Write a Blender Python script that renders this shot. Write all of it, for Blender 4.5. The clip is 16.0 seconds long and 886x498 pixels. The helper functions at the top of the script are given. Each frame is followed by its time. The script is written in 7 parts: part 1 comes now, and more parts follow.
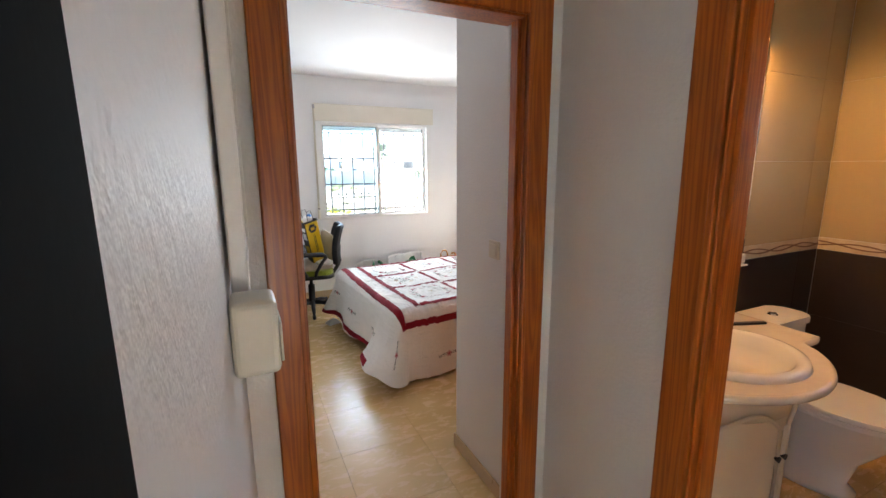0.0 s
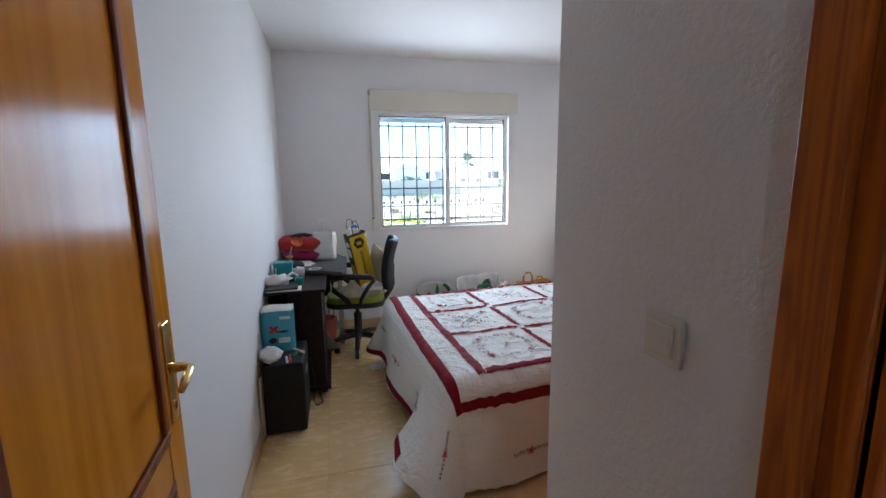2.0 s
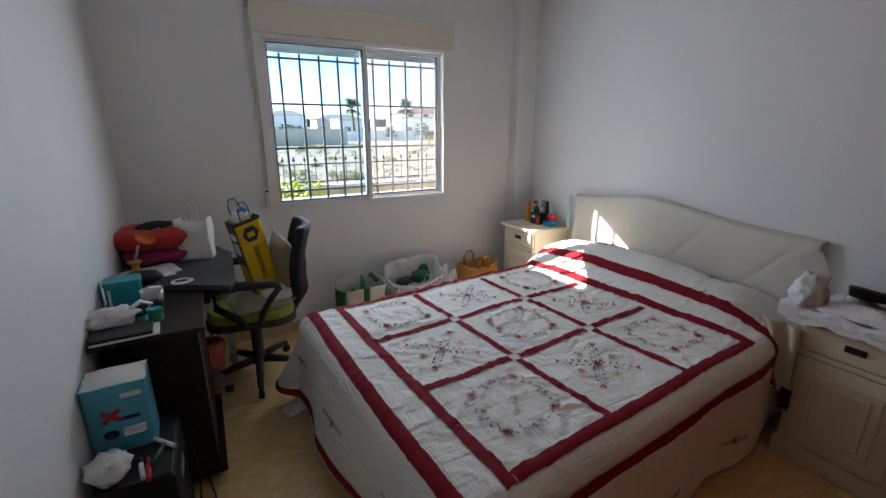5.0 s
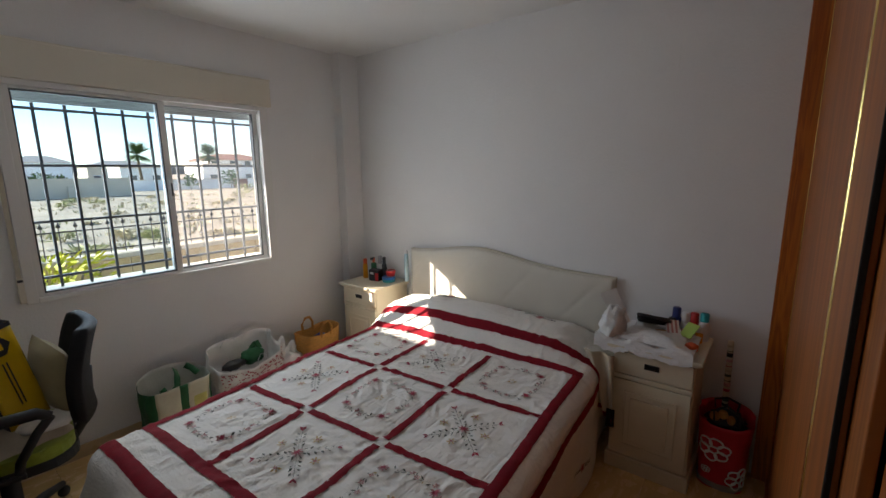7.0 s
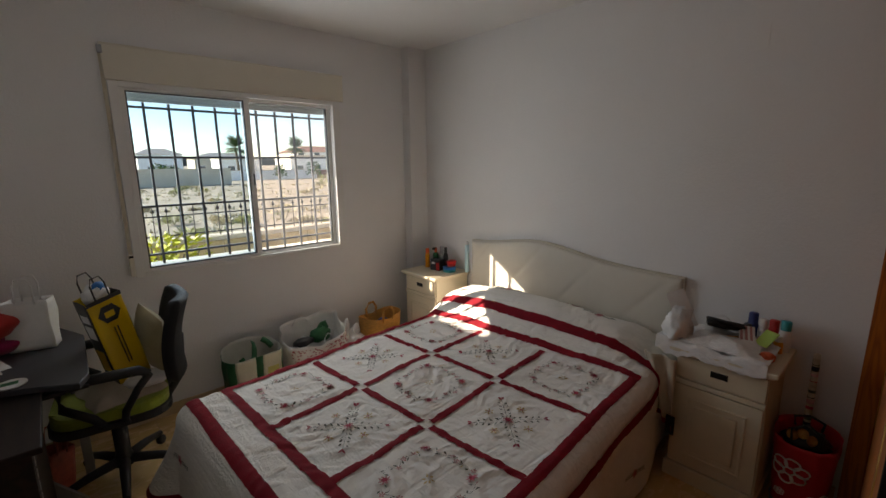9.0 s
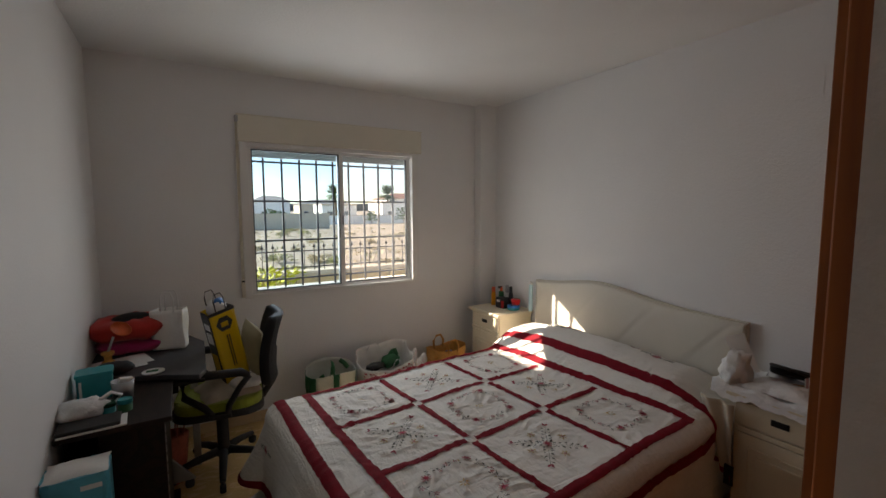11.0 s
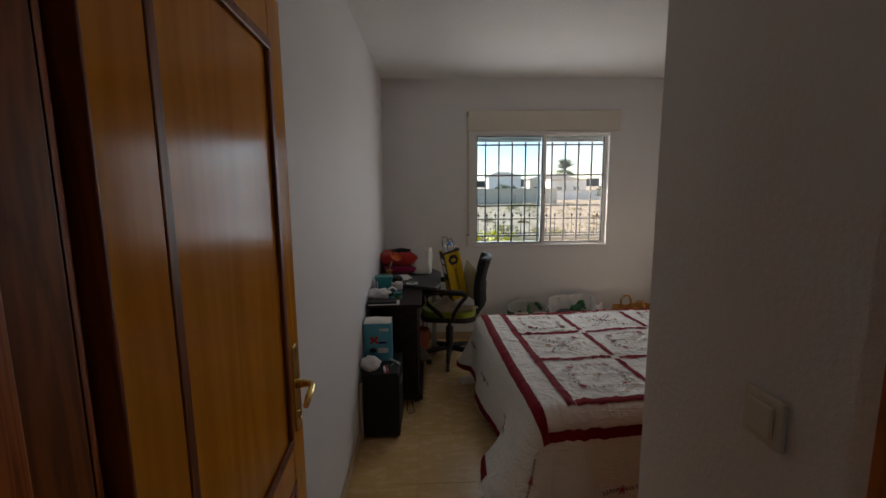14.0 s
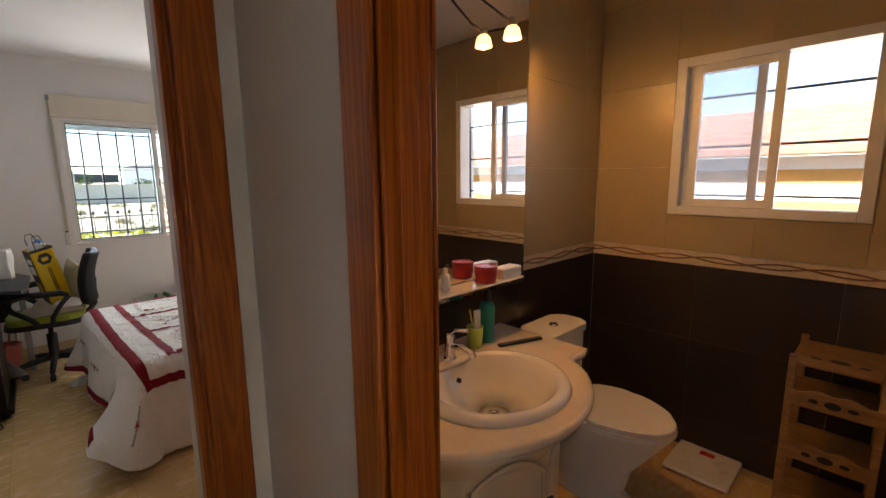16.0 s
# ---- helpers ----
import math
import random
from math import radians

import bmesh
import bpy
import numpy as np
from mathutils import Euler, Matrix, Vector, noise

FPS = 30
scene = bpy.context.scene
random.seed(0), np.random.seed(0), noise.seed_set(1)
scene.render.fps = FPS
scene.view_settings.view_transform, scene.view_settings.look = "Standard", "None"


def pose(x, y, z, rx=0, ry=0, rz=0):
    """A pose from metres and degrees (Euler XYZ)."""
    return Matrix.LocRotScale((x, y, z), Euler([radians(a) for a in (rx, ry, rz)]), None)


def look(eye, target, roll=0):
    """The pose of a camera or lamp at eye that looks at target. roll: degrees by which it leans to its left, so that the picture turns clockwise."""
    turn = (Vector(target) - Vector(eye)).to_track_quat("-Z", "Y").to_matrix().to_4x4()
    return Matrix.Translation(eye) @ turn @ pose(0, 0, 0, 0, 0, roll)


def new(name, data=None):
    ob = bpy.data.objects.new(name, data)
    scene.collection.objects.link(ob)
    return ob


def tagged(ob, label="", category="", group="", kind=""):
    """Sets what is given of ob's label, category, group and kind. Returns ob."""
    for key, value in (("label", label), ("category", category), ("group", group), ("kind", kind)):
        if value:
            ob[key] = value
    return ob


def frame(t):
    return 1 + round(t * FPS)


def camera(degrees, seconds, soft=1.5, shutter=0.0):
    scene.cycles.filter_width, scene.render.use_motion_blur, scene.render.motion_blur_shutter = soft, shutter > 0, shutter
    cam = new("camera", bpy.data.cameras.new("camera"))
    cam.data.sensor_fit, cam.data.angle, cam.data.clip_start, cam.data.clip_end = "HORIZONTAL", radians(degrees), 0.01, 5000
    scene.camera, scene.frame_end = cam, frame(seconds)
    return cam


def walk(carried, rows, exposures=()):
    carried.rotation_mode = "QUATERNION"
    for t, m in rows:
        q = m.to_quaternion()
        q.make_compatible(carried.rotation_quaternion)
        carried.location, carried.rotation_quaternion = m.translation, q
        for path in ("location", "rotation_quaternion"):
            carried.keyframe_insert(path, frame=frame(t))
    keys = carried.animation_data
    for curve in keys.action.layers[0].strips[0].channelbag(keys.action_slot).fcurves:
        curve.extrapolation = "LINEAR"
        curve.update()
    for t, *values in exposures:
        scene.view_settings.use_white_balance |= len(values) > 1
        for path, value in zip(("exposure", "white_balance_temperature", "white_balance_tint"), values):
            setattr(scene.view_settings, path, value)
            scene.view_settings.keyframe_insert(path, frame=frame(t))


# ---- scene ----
cam = camera(91.7, 16.0)
PATH = [
    (0, (-0.027, -0.288, 1.567), (0.813, 1.488, 1.195), -0.3),
    (0.3, (0.128, -0.151, 1.558), (0.883, 1.661, 1.174), -0.8),
    (0.5, (0.227, -0.06, 1.554), (0.887, 1.792, 1.188), -0.6),
    (0.6, (0.254, -0.001, 1.545), (0.873, 1.87, 1.204), -0.5),
    (1, (0.378, 0.24, 1.503), (0.93, 2.145, 1.246), -0.5),
    (1.5, (0.426, 0.478, 1.479), (0.98, 2.382, 1.221), -0.5),
    (2, (0.472, 0.749, 1.468), (0.95, 2.664, 1.143), -0.7),
    (2.5, (0.487, 0.97, 1.468), (0.98, 2.865, 1.06), -0.3),
    (3, (0.48, 1.233, 1.445), (1.077, 3.08, 0.964), -0.4),
    (5.5, (0.456, 1.832, 1.56), (1.548, 3.411, 1.0), 0.0),
    (6, (0.451, 1.888, 1.588), (1.747, 3.312, 1.049), -0.4),
    (6.5, (0.456, 1.919, 1.604), (1.884, 3.242, 1.146), -0.4),
    (7, (0.465, 1.927, 1.631), (2.02, 3.132, 1.273), -0.6),
    (7.5, (0.478, 1.921, 1.644), (2.094, 3.048, 1.303), -0.6),
    (8, (0.487, 1.921, 1.647), (2.107, 3.043, 1.307), -0.6),
    (8.5, (0.49, 1.912, 1.632), (2.028, 3.145, 1.297), -0.5),
    (9, (0.503, 1.843, 1.631), (1.829, 3.287, 1.239), -0.5),
    (9.5, (0.511, 1.748, 1.612), (1.595, 3.365, 1.152), -0.2),
    (12, (0.398, 1.437, 1.606), (1.399, 3.169, 1.616), -0.5),
    (12.5, (0.386, 1.357, 1.594), (1.264, 3.154, 1.621), -0.5),
    (13, (0.452, 1.189, 1.571), (1.081, 3.087, 1.524), -1.0),
    (13.5, (0.47, 0.95, 1.56), (0.835, 2.911, 1.387), -1.0),
    (14, (0.455, 0.688, 1.572), (0.513, 2.667, 1.285), -0.5),
    (14.5, (0.452, 0.443, 1.559), (0.583, 2.415, 1.253), -0.3),
    (15, (0.532, 0.121, 1.587), (0.964, 2.048, 1.266), -0.3),
    (15.4, (0.577, -0.074, 1.566), (1.335, 1.749, 1.247), -0.3),
    (15.5, (0.565, -0.095, 1.55), (1.425, 1.684, 1.246), -0.3),
    (15.7, (0.586, -0.16, 1.565), (1.647, 1.503, 1.237), -0.4),
    (16, (0.613, -0.208, 1.539), (1.977, 1.218, 1.216), -0.5),
]
EXPOSURES = [(0.0, 3.85, 6500, 12), (0.6, 3.75, 6000, 12), (1.5, 3.35, 5900, 13), (3.0, 2.65, 5900, 10), (5.5, 2.1, 6500, 13), (7.0, 1.83, 6900, 13.5), (9.5, 1.55, 7600, 15.5), (12.0, 1.65, 7500, 16), (14.0, 1.5, 7500, 17), (15.0, 2.1, 7800, 18.5), (16.0, 2.75, 7500, 17.5)]
walk(cam, [(t, look(eye, target, roll)) for t, eye, target, roll in PATH], EXPOSURES)

# ---------------------------------------------------------------- light
world = bpy.data.worlds.new("sky")
scene.world = world
world.use_nodes = True
_n = world.node_tree.nodes
_sky = _n.new("ShaderNodeTexSky")
_sky.sky_type, _sky.sun_disc = "NISHITA", False
_sky.sun_elevation, _sky.sun_rotation = radians(26.4), radians(-41.5)
_sky.air_density, _sky.dust_density, _sky.ozone_density = 0.8, 0.0, 2.0
world.node_tree.links.new(_sky.outputs[0], _n["Background"].inputs[0])
_n["Background"].inputs[1].default_value = 0.08

SUN_DIR = Vector((-math.sin(radians(41.5)) * math.cos(radians(26.4)), math.cos(radians(41.5)) * math.cos(radians(26.4)), math.sin(radians(26.4))))
sun = new("sun", bpy.data.lights.new("sun", "SUN"))
sun.data.energy, sun.data.angle, sun.data.color = 5.0, radians(0.5), (1.0, 0.93, 0.82)
sun.matrix_world = look(SUN_DIR * 20, (0, 0, 0))


def area_lamp(name, m, w, h, watts, color):
    ob = new(name, bpy.data.lights.new(name, "AREA"))
    ob.data.shape, ob.data.size, ob.data.size_y = "RECTANGLE", w, h
    ob.data.energy, ob.data.color = watts, color
    ob.matrix_world = m
    return ob


# an added fill lamp for the hall, and daylight in the two window openings
area_lamp("hall_fill", look((-1.25, -1.0, 1.55), (1.0, -0.2, 1.2)), 0.45, 1.0, 0.12, (0.95, 0.97, 1.0))
area_lamp("window_daylight", look((1.58, 5.24, 1.55), (1.50, 2.0, 0.9)), 1.40, 1.05, 6.6, (0.80, 0.90, 1.0))
area_lamp("bath_daylight", look((3.38, 0.26, 1.75), (1.2, 0.2, 1.2)), 0.78, 0.75, 0.15, (0.9, 0.95, 1.0))


# ---------------------------------------------------------------- materials
def nodes_of(name):
    m = bpy.data.materials.new(name)
    m.use_nodes = True
    t = m.node_tree
    return m, t, t.nodes["Principled BSDF"]


def lk(t, a, b):
    t.links.new(a, b)


def noise_node(t, scale, detail=4.0, rough=0.55, vec=None, dist=0.0):
    k = t.nodes.new("ShaderNodeTexNoise")
    k.inputs["Scale"].default_value, k.inputs["Detail"].default_value = scale, detail
    k.inputs["Roughness"].default_value, k.inputs["Distortion"].default_value = rough, dist
    if vec is not None:
        lk(t, vec, k.inputs["Vector"])
    return k


def place_vec(t, stretch=(1, 1, 1)):
    g = t.nodes.new("ShaderNodeNewGeometry")
    mp = t.nodes.new("ShaderNodeMapping")
    mp.inputs["Scale"].default_value = stretch
    lk(t, g.outputs["Position"], mp.inputs["Vector"])
    return mp.outputs["Vector"]


def surf(name, base, rough=0.6, var=0.12, scale=6.0, bump=0.15, bscale=80.0, metal=0.0, spec=0.5, stretch=(1, 1, 1), rvar=0.1,
         sheen=0.0, coat=0.0, piece=0.0, alpha=1.0, bdist=0.003, detail=5.0):
    """A procedural surface: base colour with two scales of variation, uneven roughness and fine relief."""
    m, t, b = nodes_of(name)
    v = place_vec(t, stretch)
    big, fine = noise_node(t, scale, detail, 0.55, v), noise_node(t, bscale, 3.0, 0.6, v)
    mix = t.nodes.new("ShaderNodeMix")
    mix.data_type = "FLOAT"
    lk(t, big.outputs["Fac"], mix.inputs["A"])
    lk(t, fine.outputs["Fac"], mix.inputs["B"])
    mix.inputs["Factor"].default_value = 0.3
    ramp = t.nodes.new("ShaderNodeValToRGB")
    ramp.color_ramp.elements[0].position, ramp.color_ramp.elements[1].position = 0.3, 0.72
    ramp.color_ramp.elements[0].color = (*[c * (1 - var) for c in base], 1)
    ramp.color_ramp.elements[1].color = (*[min(1, c * (1 + var)) for c in base], 1)
    lk(t, mix.outputs["Result"], ramp.inputs[0])
    colour = ramp.outputs[0]
    if piece:
        oi, hsv, mr = t.nodes.new("ShaderNodeObjectInfo"), t.nodes.new("ShaderNodeHueSaturation"), t.nodes.new("ShaderNodeMapRange")
        mr.inputs["To Min"].default_value, mr.inputs["To Max"].default_value = 1 - piece, 1 + piece
        lk(t, oi.outputs["Random"], mr.inputs["Value"])
        lk(t, mr.outputs["Result"], hsv.inputs["Value"])
        lk(t, colour, hsv.inputs["Color"])
        colour = hsv.outputs[0]
    lk(t, colour, b.inputs["Base Color"])
    rr = t.nodes.new("ShaderNodeMapRange")
    rr.inputs["To Min"].default_value, rr.inputs["To Max"].default_value = max(0.02, rough - rvar), min(1, rough + rvar)
    lk(t, big.outputs["Fac"], rr.inputs["Value"])
    lk(t, rr.outputs["Result"], b.inputs["Roughness"])
    b.inputs["Metallic"].default_value, b.inputs["Specular IOR Level"].default_value = metal, spec
    b.inputs["Sheen Weight"].default_value, b.inputs["Coat Weight"].default_value = sheen, coat
    b.inputs["Alpha"].default_value = alpha
    if bump:
        bp = t.nodes.new("ShaderNodeBump")
        bp.inputs["Strength"].default_value, bp.inputs["Distance"].default_value = bump, bdist
        lk(t, fine.outputs["Fac"], bp.inputs["Height"])
        lk(t, bp.outputs[0], b.inputs["Normal"])
    return m


def wood(name, dark, light, rough=0.32, grain=(26, 26, 1.6), bump=0.12, coat=0.25, ring=7.0):
    """Varnished timber: growth rings drawn out along the grain, with fine pores."""
    m, t, b = nodes_of(name)
    v = place_vec(t, grain)
    a = noise_node(t, 0.55, 3.0, 0.5, v, 0.8)
    wv = t.nodes.new("ShaderNodeMath")
    wv.operation = "MULTIPLY"
    wv.inputs[1].default_value = ring
    fr = t.nodes.new("ShaderNodeMath")
    fr.operation = "PINGPONG"
    fr.inputs[1].default_value = 0.5
    lk(t, a.outputs["Fac"], wv.inputs[0])
    lk(t, wv.outputs[0], fr.inputs[0])
    pores = noise_node(t, 9.0, 2.0, 0.5, v)
    add = t.nodes.new("ShaderNodeMath")
    add.operation = "MULTIPLY_ADD"
    add.inputs[1].default_value = 0.3
    lk(t, pores.outputs["Fac"], add.inputs[0])
    lk(t, fr.outputs[0], add.inputs[2])
    ramp = t.nodes.new("ShaderNodeValToRGB")
    ramp.color_ramp.elements[0].position, ramp.color_ramp.elements[1].position = 0.12, 0.62
    ramp.color_ramp.elements[0].color, ramp.color_ramp.elements[1].color = (*dark, 1), (*light, 1)
    lk(t, add.outputs[0], ramp.inputs[0])
    lk(t, ramp.outputs[0], b.inputs["Base Color"])
    b.inputs["Roughness"].default_value, b.inputs["Coat Weight"].default_value = rough, coat
    b.inputs["Coat Roughness"].default_value = 0.12
    bp = t.nodes.new("ShaderNodeBump")
    bp.inputs["Strength"].default_value, bp.inputs["Distance"].default_value = bump, 0.001
    lk(t, add.outputs[0], bp.inputs["Height"])
    lk(t, bp.outputs[0], b.inputs["Normal"])
    return m


def creased(m, depth=0.011):
    """Adds the sharp random creases of rumpled cloth under the fine relief."""
    t = m.node_tree
    fine = [k for k in t.nodes if k.bl_idname == "ShaderNodeBump"][0]
    last = None
    for seed, (scale, stretch) in enumerate(((14.0, (1.0, 0.13, 1)), (20.0, (0.12, 1.0, 1)), (34.0, (0.9, 0.2, 1)))):
        k = noise_node(t, scale, 2.0, 0.5, place_vec(t, stretch), 1.2 + 0.3 * seed)
        off, bend = t.nodes.new("ShaderNodeMath"), t.nodes.new("ShaderNodeMath")
        off.operation, bend.operation = "SUBTRACT", "ABSOLUTE"
        off.inputs[1].default_value = 0.5
        lk(t, k.outputs["Fac"], off.inputs[0])
        lk(t, off.outputs[0], bend.inputs[0])
        bp = t.nodes.new("ShaderNodeBump")
        bp.invert = True
        bp.inputs["Strength"].default_value, bp.inputs["Distance"].default_value = 0.4, depth * (3 if seed < 2 else 1.5)
        lk(t, bend.outputs[0], bp.inputs["Height"])
        if last:
            lk(t, last.outputs[0], bp.inputs["Normal"])
        last = bp
    lk(t, last.outputs[0], fine.inputs["Normal"])


def pane_glass(name, tint, gain=1.0):
    m, t, b = nodes_of(name)
    t.nodes.remove(b)
    tr, gl, mx = t.nodes.new("ShaderNodeBsdfTransparent"), t.nodes.new("ShaderNodeBsdfGlossy"), t.nodes.new("ShaderNodeMixShader")
    tr.inputs[0].default_value, gl.inputs["Roughness"].default_value = (*tint, 1), 0.01
    fs, pw, ad = t.nodes.new("ShaderNodeLayerWeight"), t.nodes.new("ShaderNodeMath"), t.nodes.new("ShaderNodeMath")
    fs.inputs["Blend"].default_value = 0.5
    pw.operation, ad.operation, ad.use_clamp = "POWER", "MULTIPLY_ADD", True
    pw.inputs[1].default_value, ad.inputs[1].default_value, ad.inputs[2].default_value = 4.5, 0.9 * gain, 0.03 * gain
    lk(t, fs.outputs["Facing"], pw.inputs[0])
    lk(t, pw.outputs[0], ad.inputs[0])
    lk(t, ad.outputs[0], mx.inputs[0])
    lk(t, tr.outputs[0], mx.inputs[1])
    lk(t, gl.outputs[0], mx.inputs[2])
    lk(t, mx.outputs[0], t.nodes["Material Output"].inputs[0])
    return m


def hazy_glass(name, tint, haze):
    """A hazy pane: part clear, part scattering the light behind it."""
    m, t, b = nodes_of(name)
    t.nodes.remove(b)
    tr, sc, mx = t.nodes.new("ShaderNodeBsdfTransparent"), t.nodes.new("ShaderNodeBsdfTranslucent"), t.nodes.new("ShaderNodeMixShader")
    tr.inputs[0].default_value, sc.inputs[0].default_value = (*tint, 1), (0.92, 0.95, 0.97, 1)
    v = place_vec(t, (1, 1, 0.35))
    k, mr = noise_node(t, 5.0, 4.0, 0.6, v), t.nodes.new("ShaderNodeMapRange")
    mr.inputs["To Min"].default_value, mr.inputs["To Max"].default_value = haze * 0.75, haze * 1.25
    lk(t, k.outputs["Fac"], mr.inputs["Value"])
    lk(t, mr.outputs["Result"], mx.inputs[0])
    lk(t, tr.outputs[0], mx.inputs[1])
    lk(t, sc.outputs[0], mx.inputs[2])
    lk(t, mx.outputs[0], t.nodes["Material Output"].inputs[0])
    return m


def glow(name, color, strength):
    m, t, b = nodes_of(name)
    b.inputs["Base Color"].default_value = (*color, 1)
    b.inputs["Emission Color"].default_value, b.inputs["Emission Strength"].default_value = (*color, 1), strength
    return m


def marble(name, base, vein, rough, piece=0.05, scale=2.2, stretch=(1, 1, 1)):
    """Polished cloudy tile with soft drifting veins; each piece a little different."""
    m, t, b = nodes_of(name)
    v = place_vec(t, stretch)
    oi = t.nodes.new("ShaderNodeObjectInfo")
    off = t.nodes.new("ShaderNodeVectorMath")
    off.operation = "SCALE"
    off.inputs[0].default_value = (7.3, 3.1, 5.7)
    lk(t, oi.outputs["Random"], off.inputs["Scale"])
    ad = t.nodes.new("ShaderNodeVectorMath")
    lk(t, v, ad.inputs[0])
    lk(t, off.outputs[0], ad.inputs[1])
    a, c = noise_node(t, scale, 6.0, 0.6, ad.outputs[0], 0.7), noise_node(t, scale * 6, 4.0, 0.6, ad.outputs[0], 0.5)
    mx = t.nodes.new("ShaderNodeMath")
    mx.operation = "MULTIPLY_ADD"
    mx.inputs[1].default_value = 0.35
    lk(t, c.outputs["Fac"], mx.inputs[0])
    lk(t, a.outputs["Fac"], mx.inputs[2])
    ramp = t.nodes.new("ShaderNodeValToRGB")
    ramp.color_ramp.elements[0].position, ramp.color_ramp.elements[1].position = 0.42, 0.86
    ramp.color_ramp.elements[0].color, ramp.color_ramp.elements[1].color = (*vein, 1), (*base, 1)
    lk(t, mx.outputs[0], ramp.inputs[0])
    hsv, mr = t.nodes.new("ShaderNodeHueSaturation"), t.nodes.new("ShaderNodeMapRange")
    mr.inputs["To Min"].default_value, mr.inputs["To Max"].default_value = 1 - piece, 1 + piece
    lk(t, oi.outputs["Random"], mr.inputs["Value"])
    lk(t, mr.outputs["Result"], hsv.inputs["Value"])
    lk(t, ramp.outputs[0], hsv.inputs["Color"])
    lk(t, hsv.outputs[0], b.inputs["Base Color"])
    rr = t.nodes.new("ShaderNodeMapRange")
    rr.inputs["To Min"].default_value, rr.inputs["To Max"].default_value = rough * 0.7, rough * 1.5
    lk(t, c.outputs["Fac"], rr.inputs["Value"])
    lk(t, rr.outputs["Result"], b.inputs["Roughness"])
    bp = t.nodes.new("ShaderNodeBump")
    bp.inputs["Strength"].default_value, bp.inputs["Distance"].default_value = 0.06, 0.002
    lk(t, a.outputs["Fac"], bp.inputs["Height"])
    lk(t, bp.outputs[0], b.inputs["Normal"])
    return m


M_WALL = surf("white_stucco", (0.80, 0.80, 0.80), 0.62, 0.03, 2.0, 0.58, 80, rvar=0.08, bdist=0.0035, spec=0.35)
M_CEIL = surf("textured_ceiling", (0.82, 0.82, 0.81), 0.7, 0.025, 3.0, 0.6, 70, bdist=0.005)
M_TILE = marble("cream_marble_tile", (0.78, 0.54, 0.26), (0.66, 0.43, 0.18), 0.24, 0.03, 1.6, (1, 2.4, 1))
M_GROUT = surf("floor_grout", (0.50, 0.36, 0.20), 0.9, 0.1, 20, 0.2, 200)
M_SKIRT = marble("cream_skirting", (0.62, 0.46, 0.28), (0.50, 0.34, 0.18), 0.28)
M_PINE = wood("honey_pine_frame", (0.29, 0.064, 0.007), (0.48, 0.130, 0.012), 0.36, (30, 30, 1.3), 0.10, 0.15, 9.0)
M_DOOR = wood("honey_pine_panel", (0.57, 0.200, 0.012), (0.69, 0.270, 0.022), 0.17, (12, 12, 0.9), 0.04, 0.0, 4.0)
M_DOOR.node_tree.nodes["Principled BSDF"].inputs["Specular IOR Level"].default_value = 0.05
# dark wood of the mouldings; it also darkens the rebate in place of shade
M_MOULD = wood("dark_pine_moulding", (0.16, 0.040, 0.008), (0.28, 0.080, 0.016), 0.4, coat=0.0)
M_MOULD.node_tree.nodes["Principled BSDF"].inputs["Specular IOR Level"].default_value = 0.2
M_WARD = wood("wardrobe_pine", (0.24, 0.064, 0.008), (0.37, 0.108, 0.014), 0.5, (10, 10, 0.8), 0.06, 0.06, 5.0)
M_WARDGRAIN = wood("wardrobe_pine_figured", (0.25, 0.066, 0.008), (0.40, 0.122, 0.018), 0.5, (16, 16, 0.7), 0.06, 0.06, 8.0)
M_BRASS = surf("polished_brass", (0.80, 0.58, 0.22), 0.22, 0.08, 10, 0.03, 150, metal=1.0)
M_STEEL = surf("steel_plate", (0.55, 0.55, 0.53), 0.35, 0.08, 20, 0.05, 200, metal=1.0)
M_CHROME = surf("chrome", (0.85, 0.85, 0.86), 0.08, 0.03, 10, 0.0, 100, metal=1.0, rvar=0.04)
M_ALU = surf("white_aluminium", (0.78, 0.78, 0.76), 0.35, 0.03, 8, 0.05, 150)
M_BOX = surf("cream_shutter_box", (0.72, 0.68, 0.58), 0.5, 0.03, 5, 0.08, 90)
M_SLAT = surf("grey_shutter_slat", (0.42, 0.44, 0.42), 0.5, 0.06, 10, 0.05, 90)
M_STRAP = surf("beige_strap", (0.58, 0.53, 0.42), 0.85, 0.1, 30, 0.2, 400)
M_IRON = surf("dark_iron", (0.055, 0.052, 0.055), 0.55, 0.2, 12, 0.2, 120, metal=0.4)
M_GLASS_L = pane_glass("window_glass_tinted", (0.86, 0.955, 1.0))
M_GLASS = pane_glass("window_glass_clear", (0.93, 0.95, 0.94))
M_PICGLASS = pane_glass("picture_glass", (0.96, 0.98, 0.99), 2.0)
M_FROST = hazy_glass("hazy_bath_glass", (0.80, 0.85, 0.90), 0.10)
M_BATHHAZE = hazy_glass("faint_haze_bath_glass", (0.84, 0.84, 0.86), 0.07)
M_HAZE = hazy_glass("hazy_window_glass", (0.95, 0.95, 0.94), 0.013)
M_PALEBLUE = surf("pale_blue_plastic", (0.45, 0.66, 0.74), 0.3, 0.1, 10, 0.05, 120)
M_CART = wood("beech_shelf", (0.24, 0.14, 0.06), (0.34, 0.21, 0.095), 0.4, (14, 2, 14), 0.06, 0.15)
M_CREAM = surf("cream_lacquer", (0.70, 0.62, 0.46), 0.4, 0.05, 6, 0.06, 120)
M_DARKPULL = surf("black_pull", (0.03, 0.028, 0.026), 0.4, 0.2, 40, 0.1, 200, metal=0.6)
